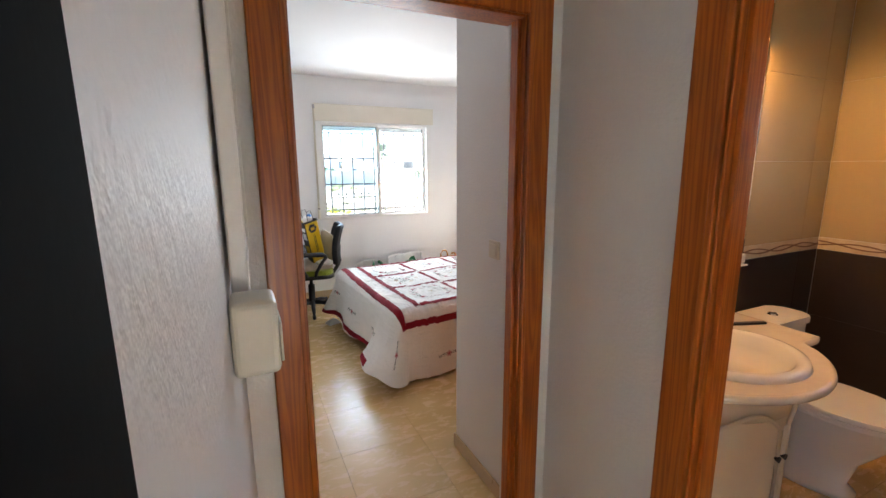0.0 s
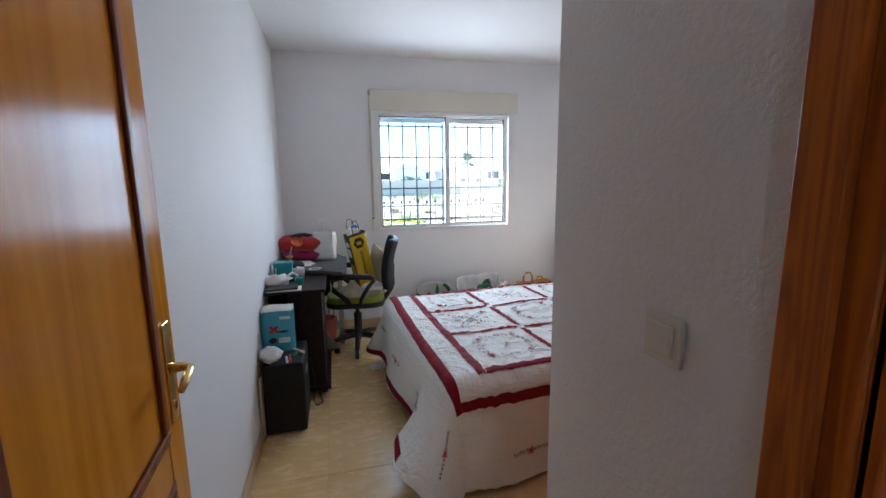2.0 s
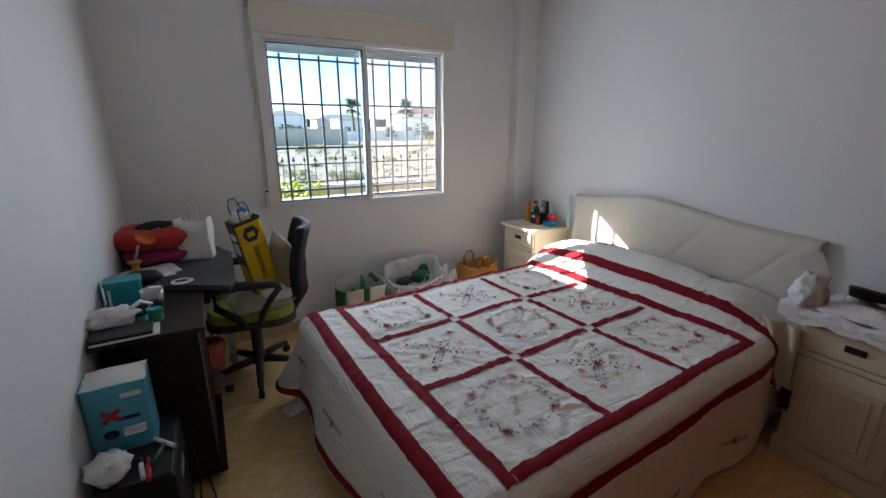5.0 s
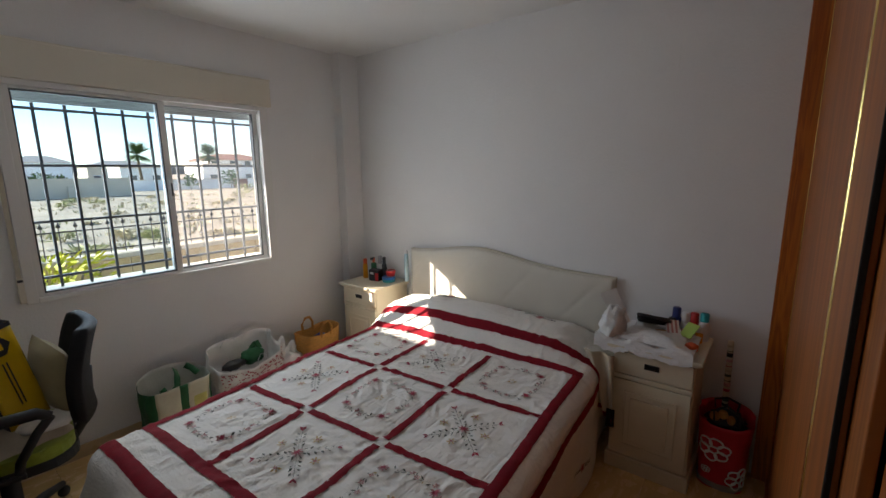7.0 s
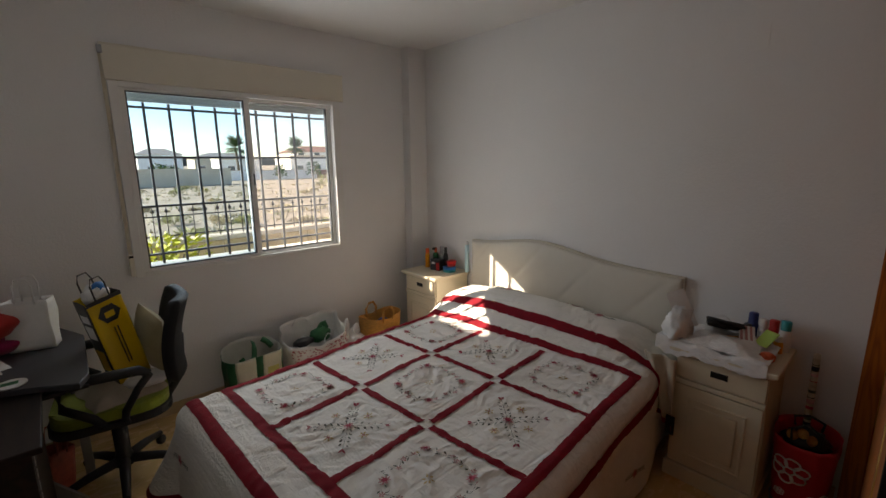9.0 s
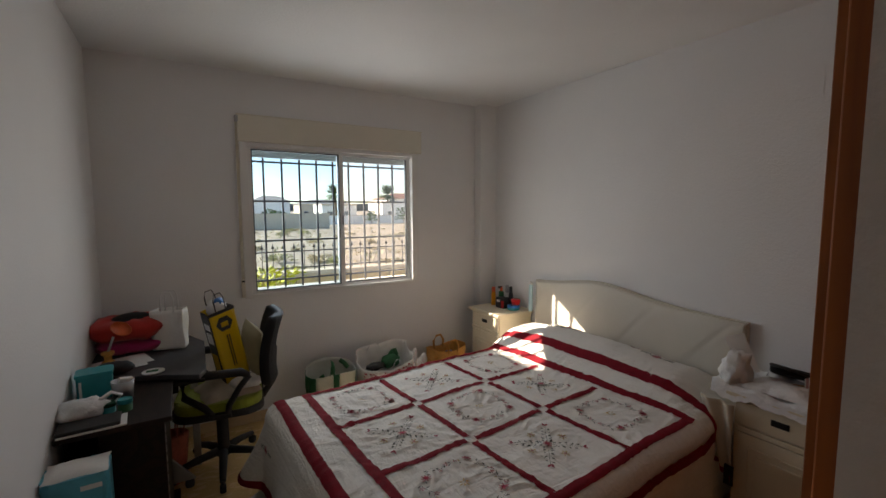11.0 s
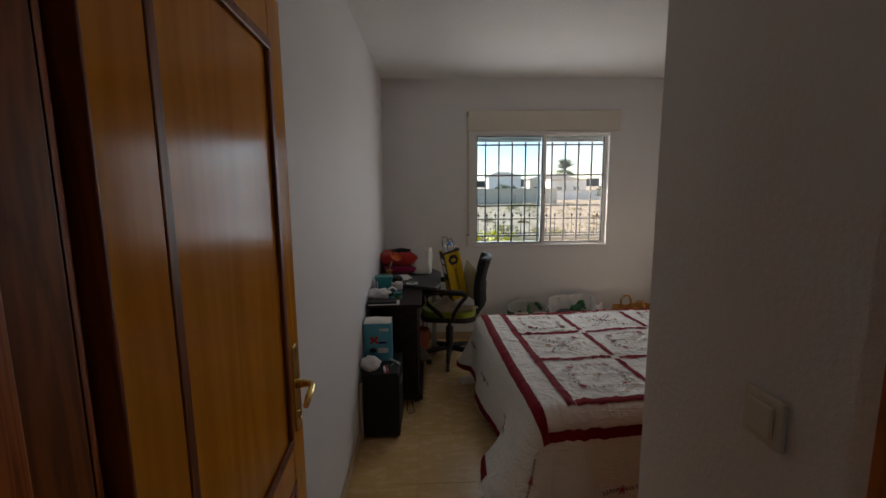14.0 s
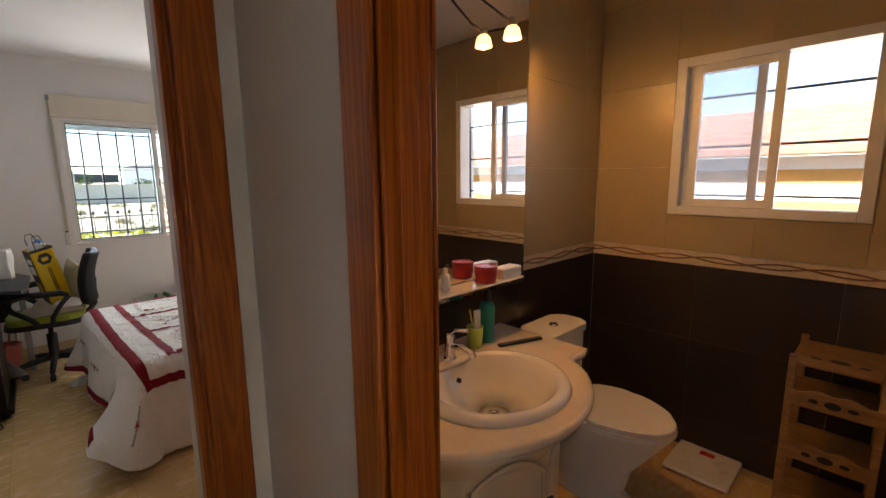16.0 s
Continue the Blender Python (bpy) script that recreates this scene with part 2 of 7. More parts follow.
M_LEATHER = surf("cream_leatherette", (0.66, 0.62, 0.54), 0.5, 0.05, 5, 0.25, 260)
M_PIPE = surf("headboard_edge", (0.62, 0.57, 0.47), 0.5, 0.08, 9, 0.1, 120)
M_COTTON = surf("white_cotton", (0.86, 0.84, 0.80), 0.85, 0.05, 14, 0.5, 420, sheen=0.2, bdist=0.0015)
M_QUILT = surf("quilt_cotton", (0.86, 0.84, 0.79), 0.85, 0.04, 14, 0.5, 420, sheen=0.2, bdist=0.0015)
creased(M_QUILT, 0.010)
M_RED = surf("crimson_cotton", (0.23, 0.006, 0.016), 0.85, 0.18, 40, 0.5, 420, spec=0.25, bdist=0.0015)
M_SHEET = surf("grey_bed_base", (0.06, 0.06, 0.07), 0.8, 0.2, 20, 0.2, 200)
M_THREAD_G = surf("green_thread", (0.075, 0.095, 0.065), 0.7, 0.3, 90, 0.4, 900)
M_THREAD_R = surf("rose_thread", (0.40, 0.03, 0.07), 0.7, 0.3, 90, 0.4, 900)
M_THREAD_P = surf("pink_thread", (0.55, 0.28, 0.27), 0.7, 0.2, 90, 0.4, 900)
M_THREAD_Y = surf("straw_thread", (0.62, 0.47, 0.24), 0.7, 0.2, 90, 0.4, 900)
M_DESK = wood("wenge_desk", (0.008, 0.005, 0.004), (0.021, 0.011, 0.008), 0.55, (16, 2, 16), 0.08, 0.0)
M_DESK.node_tree.nodes["Principled BSDF"].inputs["Specular IOR Level"].default_value = 0.25
M_DESKTOP = surf("grey_desktop", (0.05, 0.05, 0.054), 0.5, 0.12, 9, 0.05, 120)
M_BLACK = surf("black_plastic", (0.014, 0.014, 0.016), 0.5, 0.2, 20, 0.15, 260)
M_BLACKFAB = surf("black_vinyl", (0.013, 0.013, 0.014), 0.7, 0.25, 15, 0.3, 300, spec=0.25)
M_UNLIT = surf("unlit_space_black", (0.008, 0.008, 0.008), 0.95, 0.2, 6, 0.05, 120, spec=0.05)
M_LIME = surf("lime_seat_fabric", (0.30, 0.36, 0.035), 0.85, 0.12, 30, 0.5, 500, sheen=0.2)
M_GREYMET = surf("grey_metal", (0.35, 0.35, 0.36), 0.35, 0.1, 14, 0.05, 200, metal=0.8)
M_YELLOW = surf("yellow_card", (0.78, 0.52, 0.008), 0.38, 0.06, 10, 0.06, 100)
M_BAGBLACK = surf("black_card", (0.03, 0.03, 0.03), 0.4, 0.15, 10, 0.06, 100)
M_PAPER = surf("white_paper", (0.78, 0.77, 0.74), 0.8, 0.05, 18, 0.25, 60, bdist=0.006)
M_PLASTIC = surf("white_carrier_bag", (0.80, 0.80, 0.79), 0.35, 0.06, 22, 0.8, 34, bdist=0.01)
M_CREAMBAG = surf("cream_shopper", (0.68, 0.64, 0.50), 0.6, 0.1, 8, 0.3, 60, bdist=0.004)
M_GREYBAG = surf("pale_shopper_lining", (0.60, 0.60, 0.55), 0.6, 0.08, 8, 0.3, 60, bdist=0.004)
M_LIMEPRINT = surf("faded_yellow_print", (0.62, 0.58, 0.20), 0.6, 0.25, 14, 0.2, 60)
M_KHAKI = surf("khaki_cushion", (0.36, 0.30, 0.16), 0.9, 0.1, 16, 0.4, 300, sheen=0.2)
M_LINEN = surf("beige_linen", (0.52, 0.44, 0.33), 0.9, 0.15, 12, 0.5, 180, sheen=0.2)
M_REDCLOTH = surf("scarlet_cloth", (0.46, 0.022, 0.016), 0.85, 0.25, 9, 0.5, 200, sheen=0.2)
M_PINK = surf("magenta_towel", (0.36, 0.012, 0.10), 0.9, 0.2, 12, 0.6, 240, sheen=0.3)
M_PRINTBAG = surf("printed_orange_film", (0.42, 0.085, 0.05), 0.4, 0.4, 16, 0.3, 60)
M_ORANGE = surf("orange_plastic", (0.75, 0.12, 0.03), 0.4, 0.1, 12, 0.1, 90)
M_TEAL = surf("teal_plastic", (0.01, 0.30, 0.32), 0.35, 0.1, 10, 0.05, 120)
M_GREEN = surf("dark_green_web", (0.008, 0.11, 0.035), 0.6, 0.2, 20, 0.2, 200)
M_CYANBOX = surf("sky_blue_pack", (0.08, 0.42, 0.55), 0.3, 0.12, 7, 0.3, 40, bdist=0.006)
M_DKBLUE = surf("deep_blue_plastic", (0.012, 0.03, 0.17), 0.3, 0.1, 20, 0.05, 150)
M_MIDBLUE = surf("bright_blue_plastic", (0.02, 0.17, 0.50), 0.3, 0.1, 20, 0.05, 150)
M_WHITEPL = surf("white_plastic", (0.78, 0.78, 0.77), 0.3, 0.03, 20, 0.04, 150)
M_AMBER = surf("amber_plastic", (0.75, 0.30, 0.01), 0.3, 0.08, 20, 0.04, 150)
M_REDPL = surf("red_plastic", (0.50, 0.02, 0.02), 0.3, 0.1, 20, 0.05, 150)
M_LIMECARD = surf("lime_card", (0.42, 0.60, 0.12), 0.6, 0.05, 20, 0.05, 100)
M_STRAW = surf("woven_straw", (0.56, 0.27, 0.06), 0.75, 0.25, 30, 0.8, 160, bdist=0.006, stretch=(1, 1, 3))
M_REDBAG = surf("red_shopper", (0.52, 0.012, 0.03), 0.5, 0.1, 12, 0.15, 120)
M_CERAMIC = surf("white_ceramic", (0.80, 0.78, 0.72), 0.12, 0.02, 6, 0.0, 100, rvar=0.05, coat=0.3)
M_COUNTER = marble("pale_stone_counter", (0.70, 0.64, 0.54), (0.62, 0.54, 0.44), 0.15, 0.0, 5.0)
M_BROWNTILE = surf("dark_brown_tile", (0.030, 0.020, 0.016), 0.3, 0.12, 4, 0.05, 60, piece=0.08, rvar=0.02)
M_CREAMTILE = surf("ivory_wall_tile", (0.41, 0.315, 0.17), 0.3, 0.03, 5, 0.03, 60, piece=0.015, rvar=0.02)
M_BORDER = marble("ivory_border_tile", (0.66, 0.58, 0.44), (0.5, 0.38, 0.24), 0.3, 0.04, 8.0)
M_BORDERWAVE = surf("brown_wave", (0.20, 0.10, 0.05), 0.35, 0.2, 20, 0.1, 100)
M_MIRROR = surf("mirror_silver", (0.92, 0.93, 0.92), 0.01, 0.0, 3, 0.0, 50, metal=1.0, rvar=0.005)
M_LAMP = glow("warm_lamp_glass", (1.0, 0.52, 0.14), 0.9)
M_SEA = surf("blue_print", (0.46, 0.60, 0.66), 0.8, 0.5, 3, 0.0, 30)
M_PALEPRINT = surf("pale_print", (0.78, 0.84, 0.86), 0.8, 0.15, 3, 0.0, 30)
M_GREYBAND = surf("grey_band", (0.48, 0.54, 0.57), 0.8, 0.3, 3, 0.0, 30)
# outside
M_GROUND = surf("dry_scrubland", (0.31, 0.265, 0.205), 0.95, 0.28, 0.35, 0.8, 6, bdist=0.05)
M_BLOCK = surf("sand_block", (0.58, 0.43, 0.24), 0.9, 0.12, 9, 0.5, 60, piece=0.08)
M_CAP = surf("pale_coping", (0.62, 0.54, 0.43), 0.8, 0.06, 6, 0.3, 50)
M_VILLA = surf("white_render", (0.84, 0.84, 0.82), 0.85, 0.05, 0.8, 0.3, 10)
M_FARWALL = surf("beige_garden_wall", (0.64, 0.56, 0.44), 0.9, 0.1, 0.8, 0.3, 10)
M_ROOF = surf("terracotta_roof", (0.30, 0.16, 0.12), 0.85, 0.2, 3, 0.5, 12)
M_GREYROOF = surf("grey_roof", (0.30, 0.29, 0.28), 0.8, 0.15, 3, 0.4, 12)
M_DARKWIN = surf("dark_window", (0.06, 0.08, 0.10), 0.15, 0.2, 3, 0.0, 10)
M_LEAF = surf("palm_green", (0.055, 0.105, 0.03), 0.6, 0.4, 3, 0.2, 20)
M_BUSH = surf("dry_bush", (0.50, 0.43, 0.28), 0.8, 0.4, 2, 0.3, 20)
M_OLIVE = surf("olive_scrub", (0.36, 0.36, 0.17), 0.8, 0.4, 2, 0.3, 20)
M_TWIG = surf("dry_twig", (0.42, 0.36, 0.25), 0.9, 0.3, 5, 0.3, 20)
M_STONE = surf("grey_stone", (0.33, 0.29, 0.24), 0.9, 0.3, 3, 0.3, 20)
M_HEDGE = surf("green_hedge", (0.05, 0.11, 0.025), 0.8, 0.4, 3, 0.3, 20)
M_SHRUB = surf("yellow_green_leaf", (0.52, 0.52, 0.03), 0.6, 0.3, 9, 0.1, 60)
M_BARK = surf("palm_bark", (0.16, 0.12, 0.08), 0.9, 0.3, 5, 0.5, 20)
M_ORANGEWALL = surf("ochre_render", (0.46, 0.27, 0.09), 0.85, 0.1, 2, 0.3, 20)
M_HILL = surf("far_hill", (0.30, 0.34, 0.40), 1.0, 0.1, 0.02, 0.0, 1)


# ---------------------------------------------------------------- building blocks
def mesh_from(bm, name, mat, smooth=False):
    me = bpy.data.meshes.new(name)
    bm.normal_update()
    bm.to_mesh(me)
    bm.free()
    for k in (mat if isinstance(mat, (list, tuple)) else [mat]):
        me.materials.append(k)
    if smooth:
        me.polygons.foreach_set("use_smooth", [True] * len(me.polygons))
    return me


def part(name, bm, mat, parent, label="", smooth=False):
    ob = new(name, mesh_from(bm, name, mat, smooth))
    ob.parent = parent
    if label:
        ob["label"] = label
    return ob


def solid(name, bm, mat, label="", category="", kind="", loc=(0, 0, 0), rz=0.0, group="", smooth=False):
    ob = new(name, mesh_from(bm, name, mat, smooth))
    ob.matrix_world = pose(*loc, 0, 0, rz)
    return tagged(ob, label, category, group, kind)


def thing(name, label, category, loc=(0, 0, 0), rz=0.0, group="", kind=""):
    ob = new(name)
    ob.empty_display_size = 0.05
    ob.matrix_world = pose(*loc, 0, 0, rz)
    return tagged(ob, label, category, group, kind)


def box(x0, x1, y0, y1, z0, z1, bev=0.0, bm=None, seg=2, mi=0, m=None):
    bm = bm or bmesh.new()
    t = bmesh.new()
    vs = [t.verts.new((x, y, z)) for z in (z0, z1) for y in (y0, y1) for x in (x0, x1)]
    for q in ((0, 2, 3, 1), (4, 5, 7, 6), (0, 1, 5, 4), (2, 6, 7, 3), (0, 4, 6, 2), (1, 3, 7, 5)):
        t.faces.new([vs[k] for k in q])
    if bev:
        bmesh.ops.bevel(t, geom=t.edges[:], offset=bev, segments=seg, affect="EDGES", profile=0.5)
    join(bm, t, m, mi)
    return bm


def join(bm, t, m=None, mi=0):
    """Moves the faces of t into bm, through the pose m."""
    got = {v: bm.verts.new(m @ v.co if m else v.co) for v in t.verts}
    for f in t.faces:
        k = bm.faces.new([got[v] for v in f.verts])
        k.material_index, k.smooth = mi or f.material_index, f.smooth
    t.free()


def lathe(profile, n=20, bm=None, m=None, sx=1.0, sy=1.0, mi=0):
    """Turns (radius, height) pairs round z; closed at radius 0."""
    bm = bm or bmesh.new()
    m = m or Matrix.Identity(4)
    rings = []
    for r, z in profile:
        if r < 1e-6:
            rings.append([bm.verts.new(m @ Vector((0, 0, z)))])
        else:
            rings.append([bm.verts.new(m @ Vector((r * sx * math.cos(2 * math.pi * k / n), r * sy * math.sin(2 * math.pi * k / n), z))) for k in range(n)])
    for a, b in zip(rings, rings[1:]):
        for k in range(n):
            j = (k + 1) % n
            if len(a) == 1 and len(b) == 1:
                continue
            q = [a[0], b[j], b[k]][::-1] if len(a) == 1 else [a[k], a[j], b[0]] if len(b) == 1 else [a[k], a[j], b[j], b[k]]
            f = bm.faces.new(q)
            f.smooth, f.material_index = True, mi
    return bm


def tube(points, r, n=8, bm=None, closed=False, mi=0, taper=None):
    """A round bar along points."""
    bm = bm or bmesh.new()
    ps = [Vector(p) for p in points]
    rings, up = [], Vector((0, 0, 1))
    for k, p in enumerate(ps):
        a = ps[k - 1] if k or closed else p
        b = ps[(k + 1) % len(ps)] if k < len(ps) - 1 or closed else p
        d = (b - a).normalized()
        s = d.cross(up if abs(d.z) < 0.95 else Vector((1, 0, 0))).normalized()
        u = s.cross(d)
        rr = r * (taper[k] if taper else 1)
        rings.append([bm.verts.new(p + rr * (math.cos(2 * math.pi * j / n) * s + math.sin(2 * math.pi * j / n) * u)) for j in range(n)])
    pairs = list(zip(rings, rings[1:])) + ([(rings[-1], rings[0])] if closed else [])
    for a, b in pairs:
        for j in range(n):
            f = bm.faces.new([a[j], a[(j + 1) % n], b[(j + 1) % n], b[j]])
            f.smooth, f.material_index = True, mi
    if not closed:
        for c in (rings[0][::-1], rings[-1]):
            bm.faces.new(c).material_index = mi
    return bm


def sheet(fn, nu, nv, bm=None, mi=0, smooth=True, thick=0.0):
    """A grid over [0,1] x [0,1] through fn(u, v); thick gives it a second side."""
    bm = bm or bmesh.new()
    g = [[bm.verts.new(fn(a / nu, b / nv)) for a in range(nu + 1)] for b in range(nv + 1)]
    fs = []
    for b in range(nv):
        for a in range(nu):
            f = bm.faces.new([g[b][a], g[b][a + 1], g[b + 1][a + 1], g[b + 1][a]])
            f.smooth, f.material_index = smooth, mi
            fs.append(f)
    if thick:
        bm.normal_update()
        bmesh.ops.solidify(bm, geom=fs, thickness=thick)
    return bm


def prism(outline, z0, z1, bm=None, mi=0, m=None, bev=0.0):
    """An upright solid over a flat outline of (x, y)."""
    bm = bm or bmesh.new()
    t = bmesh.new()
    lo, hi = [t.verts.new((x, y, z0)) for x, y in outline], [t.verts.new((x, y, z1)) for x, y in outline]
    t.faces.new(lo[::-1])
    top = t.faces.new(hi)
    n = len(lo)
    for k in range(n):
        t.faces.new([lo[k], lo[(k + 1) % n], hi[(k + 1) % n], hi[k]])
    if bev:
        bmesh.ops.bevel(t, geom=top.edges[:], offset=bev, segments=3, affect="EDGES", profile=0.5)
    join(bm, t, m, mi)
    return bm


def blob(rx, ry, rz, rough=0.15, freq=3.0, seed=0.0, sub=3, bm=None, m=None, mi=0, flat=None):
    """A crumpled lump; flat cuts it off level below that height."""
    bm = bm or bmesh.new()
    t = bmesh.new()
    bmesh.ops.create_icosphere(t, subdivisions=sub, radius=1.0)
    for v in t.verts:
        n = noise.noise(v.co * freq + Vector((seed, seed * 1.7, 0))) + 0.5 * noise.noise(v.co * freq * 2.3 + Vector((0, seed, seed)))
        v.co *= 1 + rough * n
        v.co = Vector((v.co.x * rx, v.co.y * ry, v.co.z * rz))
        if flat is not None and v.co.z < flat:
            v.co.z = flat
    for f in t.faces:
        f.smooth = True
    join(bm, t, m, mi)
    return bm


def cloth(w, d, h, seed, folds=0.4, nu=18, nv=14, drop=0.0):
    """A rumpled piece of cloth, h high in the middle, its rim at z = 0 or hanging by drop."""
    def fn(u, v):
        x, y = (u - 0.5) * w, (v - 0.5) * d
        e = max(abs(u - 0.5), abs(v - 0.5)) * 2
        z = h * (1 - e ** 3) * (0.75 + folds * noise.noise(Vector((x * 9 + seed, y * 9, seed)))) + 0.004
        k = 1 + 0.12 * noise.noise(Vector((u * 4, v * 4, seed)))
        return Vector((x * k, y * k, max(0.003, z) if not drop else z - drop * max(0, e - 0.75) * 4))
    return sheet(fn, nu, nv)


def rounded(w, d, r, n=5):
    pts = []
    for cx, cy, a0 in ((w / 2 - r, d / 2 - r, 0), (-w / 2 + r, d / 2 - r, 90), (-w / 2 + r, -d / 2 + r, 180), (w / 2 - r, -d / 2 + r, 270)):
        for k in range(n + 1):
            a = radians(a0 + 90 * k / n)
            pts.append((cx + r * math.cos(a), cy + r * math.sin(a)))
    return pts


def bar_text(parent, x0, y, z, w, hgt, mat, name="print_bar"):
    return part(name, box(x0, x0 + w, y - 0.001, y, z, z + hgt), mat, parent)


# ---------------------------------------------------------------- the large structure
def wall(name, boxes, mat=None, label="white textured plaster wall"):
    bm = bmesh.new()
    for b in boxes:
        box(*b, bm=bm)
    return solid(name, bm, mat or M_WALL, label, "wall", "structure")


H = 2.60
WIN = (0.86, 2.295, 0.965, 2.105)   # bedroom window opening: x0, x1, z0, z1
floor = solid("floor", box(-1.3, 3.4, -2.6, 5.25, -0.12, -0.006), M_GROUT, "cream polished marble-look tiled floor", "floor", "structure")
wall_north = wall("wall_north", [(-0.12, WIN[0], 5.0, 5.25, 0, H), (WIN[1], 3.3, 5.0, 5.25, 0, H), (WIN[0], WIN[1], 5.0, 5.25, 0, WIN[2]), (WIN[0], WIN[1], 5.0, 5.25, WIN[3], H)])
wall_west = wall("wall_west", [(-0.12, 0.0, 1.09, 5.0, 0, H)])
wall_east = wall("wall_east", [(3.12, 3.3, 1.2, 5.0, 0, H)])
column = wall("column", [(2.93, 3.118, 4.90, 4.998, 0, H - 0.002)], label="white plastered corner column")
wall_door = wall("wall_door", [(-0.15, 0.098, 0.99, 1.088, 0, H), (0.902, 1.14, 0.99, 1.088, 0, H), (0.098, 0.902, 0.99, 1.088, 2.10, H), (0.888, 0.9015, 1.064, 1.088, 0, 2.084)])
wall_passage = wall("wall_passage", [(0.985, 1.28, 1.09, 1.685, 0, H)])
wall_hall_west = wall("wall_hall_west", [(-0.17, -0.05, -0.206, 0.988, 0, H)])
wall_hall_east = wall("wall_hall_east", [(1.04, 1.138, 0.378, 0.988, 0, H), (1.04, 1.138, -2.5, -0.47, 0, H), (1.04, 1.138, -0.47, 0.378, 2.10, H)])
# the small west opening is invented, only to let fill light in
wall_hall_end = wall("wall_hall_end", [(-1.3, 1.138, -2.6, -2.5, 0, H), (-1.3, -1.2, -2.5, -1.25, 0, H), (-1.3, -1.2, -0.75, -0.05, 0, H), (-1.3, -1.2, -1.25, -0.75, 2.1, H), (-1.3, -1.2, -1.25, -0.75, 0, 1.0), (-1.2, -0.172, -0.168, -0.05, 0, H)])
wall_bath_mirror = wall("wall_bath_mirror", [(1.282, 3.4, 1.10, 1.198, 0, H), (1.14, 1.28, 0.99, 1.088, 0, H)])
wall_bath_window = wall("wall_bath_window", [(3.205, 3.4, 0.665, 1.098, 0, H), (3.205, 3.4, -1.3, -0.155, 0, H), (3.205, 3.4, -0.155, 0.665, 0, 1.335), (3.205, 3.4, -0.155, 0.665, 2.15, H)])
wall_bath_south = wall("wall_bath_south", [(1.14, 3.4, -1.4, -1.302, 0, H)])
ceiling = solid("ceiling", box(-1.3, 3.4, -2.6, 5.25, H, H + 0.15), M_CEIL, "white rough-textured plaster ceiling", "ceiling", "structure")
# out of view; its edge is set to slant the headboard's sun patch
eave = solid("eave", box(-0.2, 5.5, 5.252, 6.38, 2.462, 2.70, bm=box(-4.0, -0.2, 5.252, 6.38, 2.50, 2.70)), M_CEIL, "unseen white roof overhang placed to trim the sun", "eave", "structure")
# unseen wall, added to cut off the sun patch towards the bed's foot
sun_block_wall = wall("sun_block_wall", [(-0.36, -0.2, 6.382, 8.09, -0.8, 2.51)], label="unseen white wall added to block the sun")
# added black upright, standing for the unlit space beyond the wall end
post = solid("unlit_gap_post", box(-0.20, -0.046, -0.285, -0.2065, 0, 2.1, 0.004), M_UNLIT, "black upright added for the unlit space past the wall end", "trim", "structure")


def skirting(name, runs):
    bm = bmesh.new()
    for b in runs:
        box(*b, 0.0, 0.078, bev=0.003, bm=bm)
    return solid(name, bm, M_SKIRT, "cream marble-look skirting tile", "baseboard", "structure")


baseboard = skirting("baseboard", [(0.001, 0.011, 1.11, 4.998), (0.012, 2.92, 4.988, 4.999), (3.108, 3.119, 1.9, 4.89), (0.973, 0.984, 1.12, 1.683), (0.973, 1.27, 1.686, 1.697), (2.92, 3.1, 4.888, 4.899)])
baseboard_hall = skirting("baseboard_hall", [(1.028, 1.039, 0.50, 0.97), (-0.049, -0.038, -0.16, 0.97)])


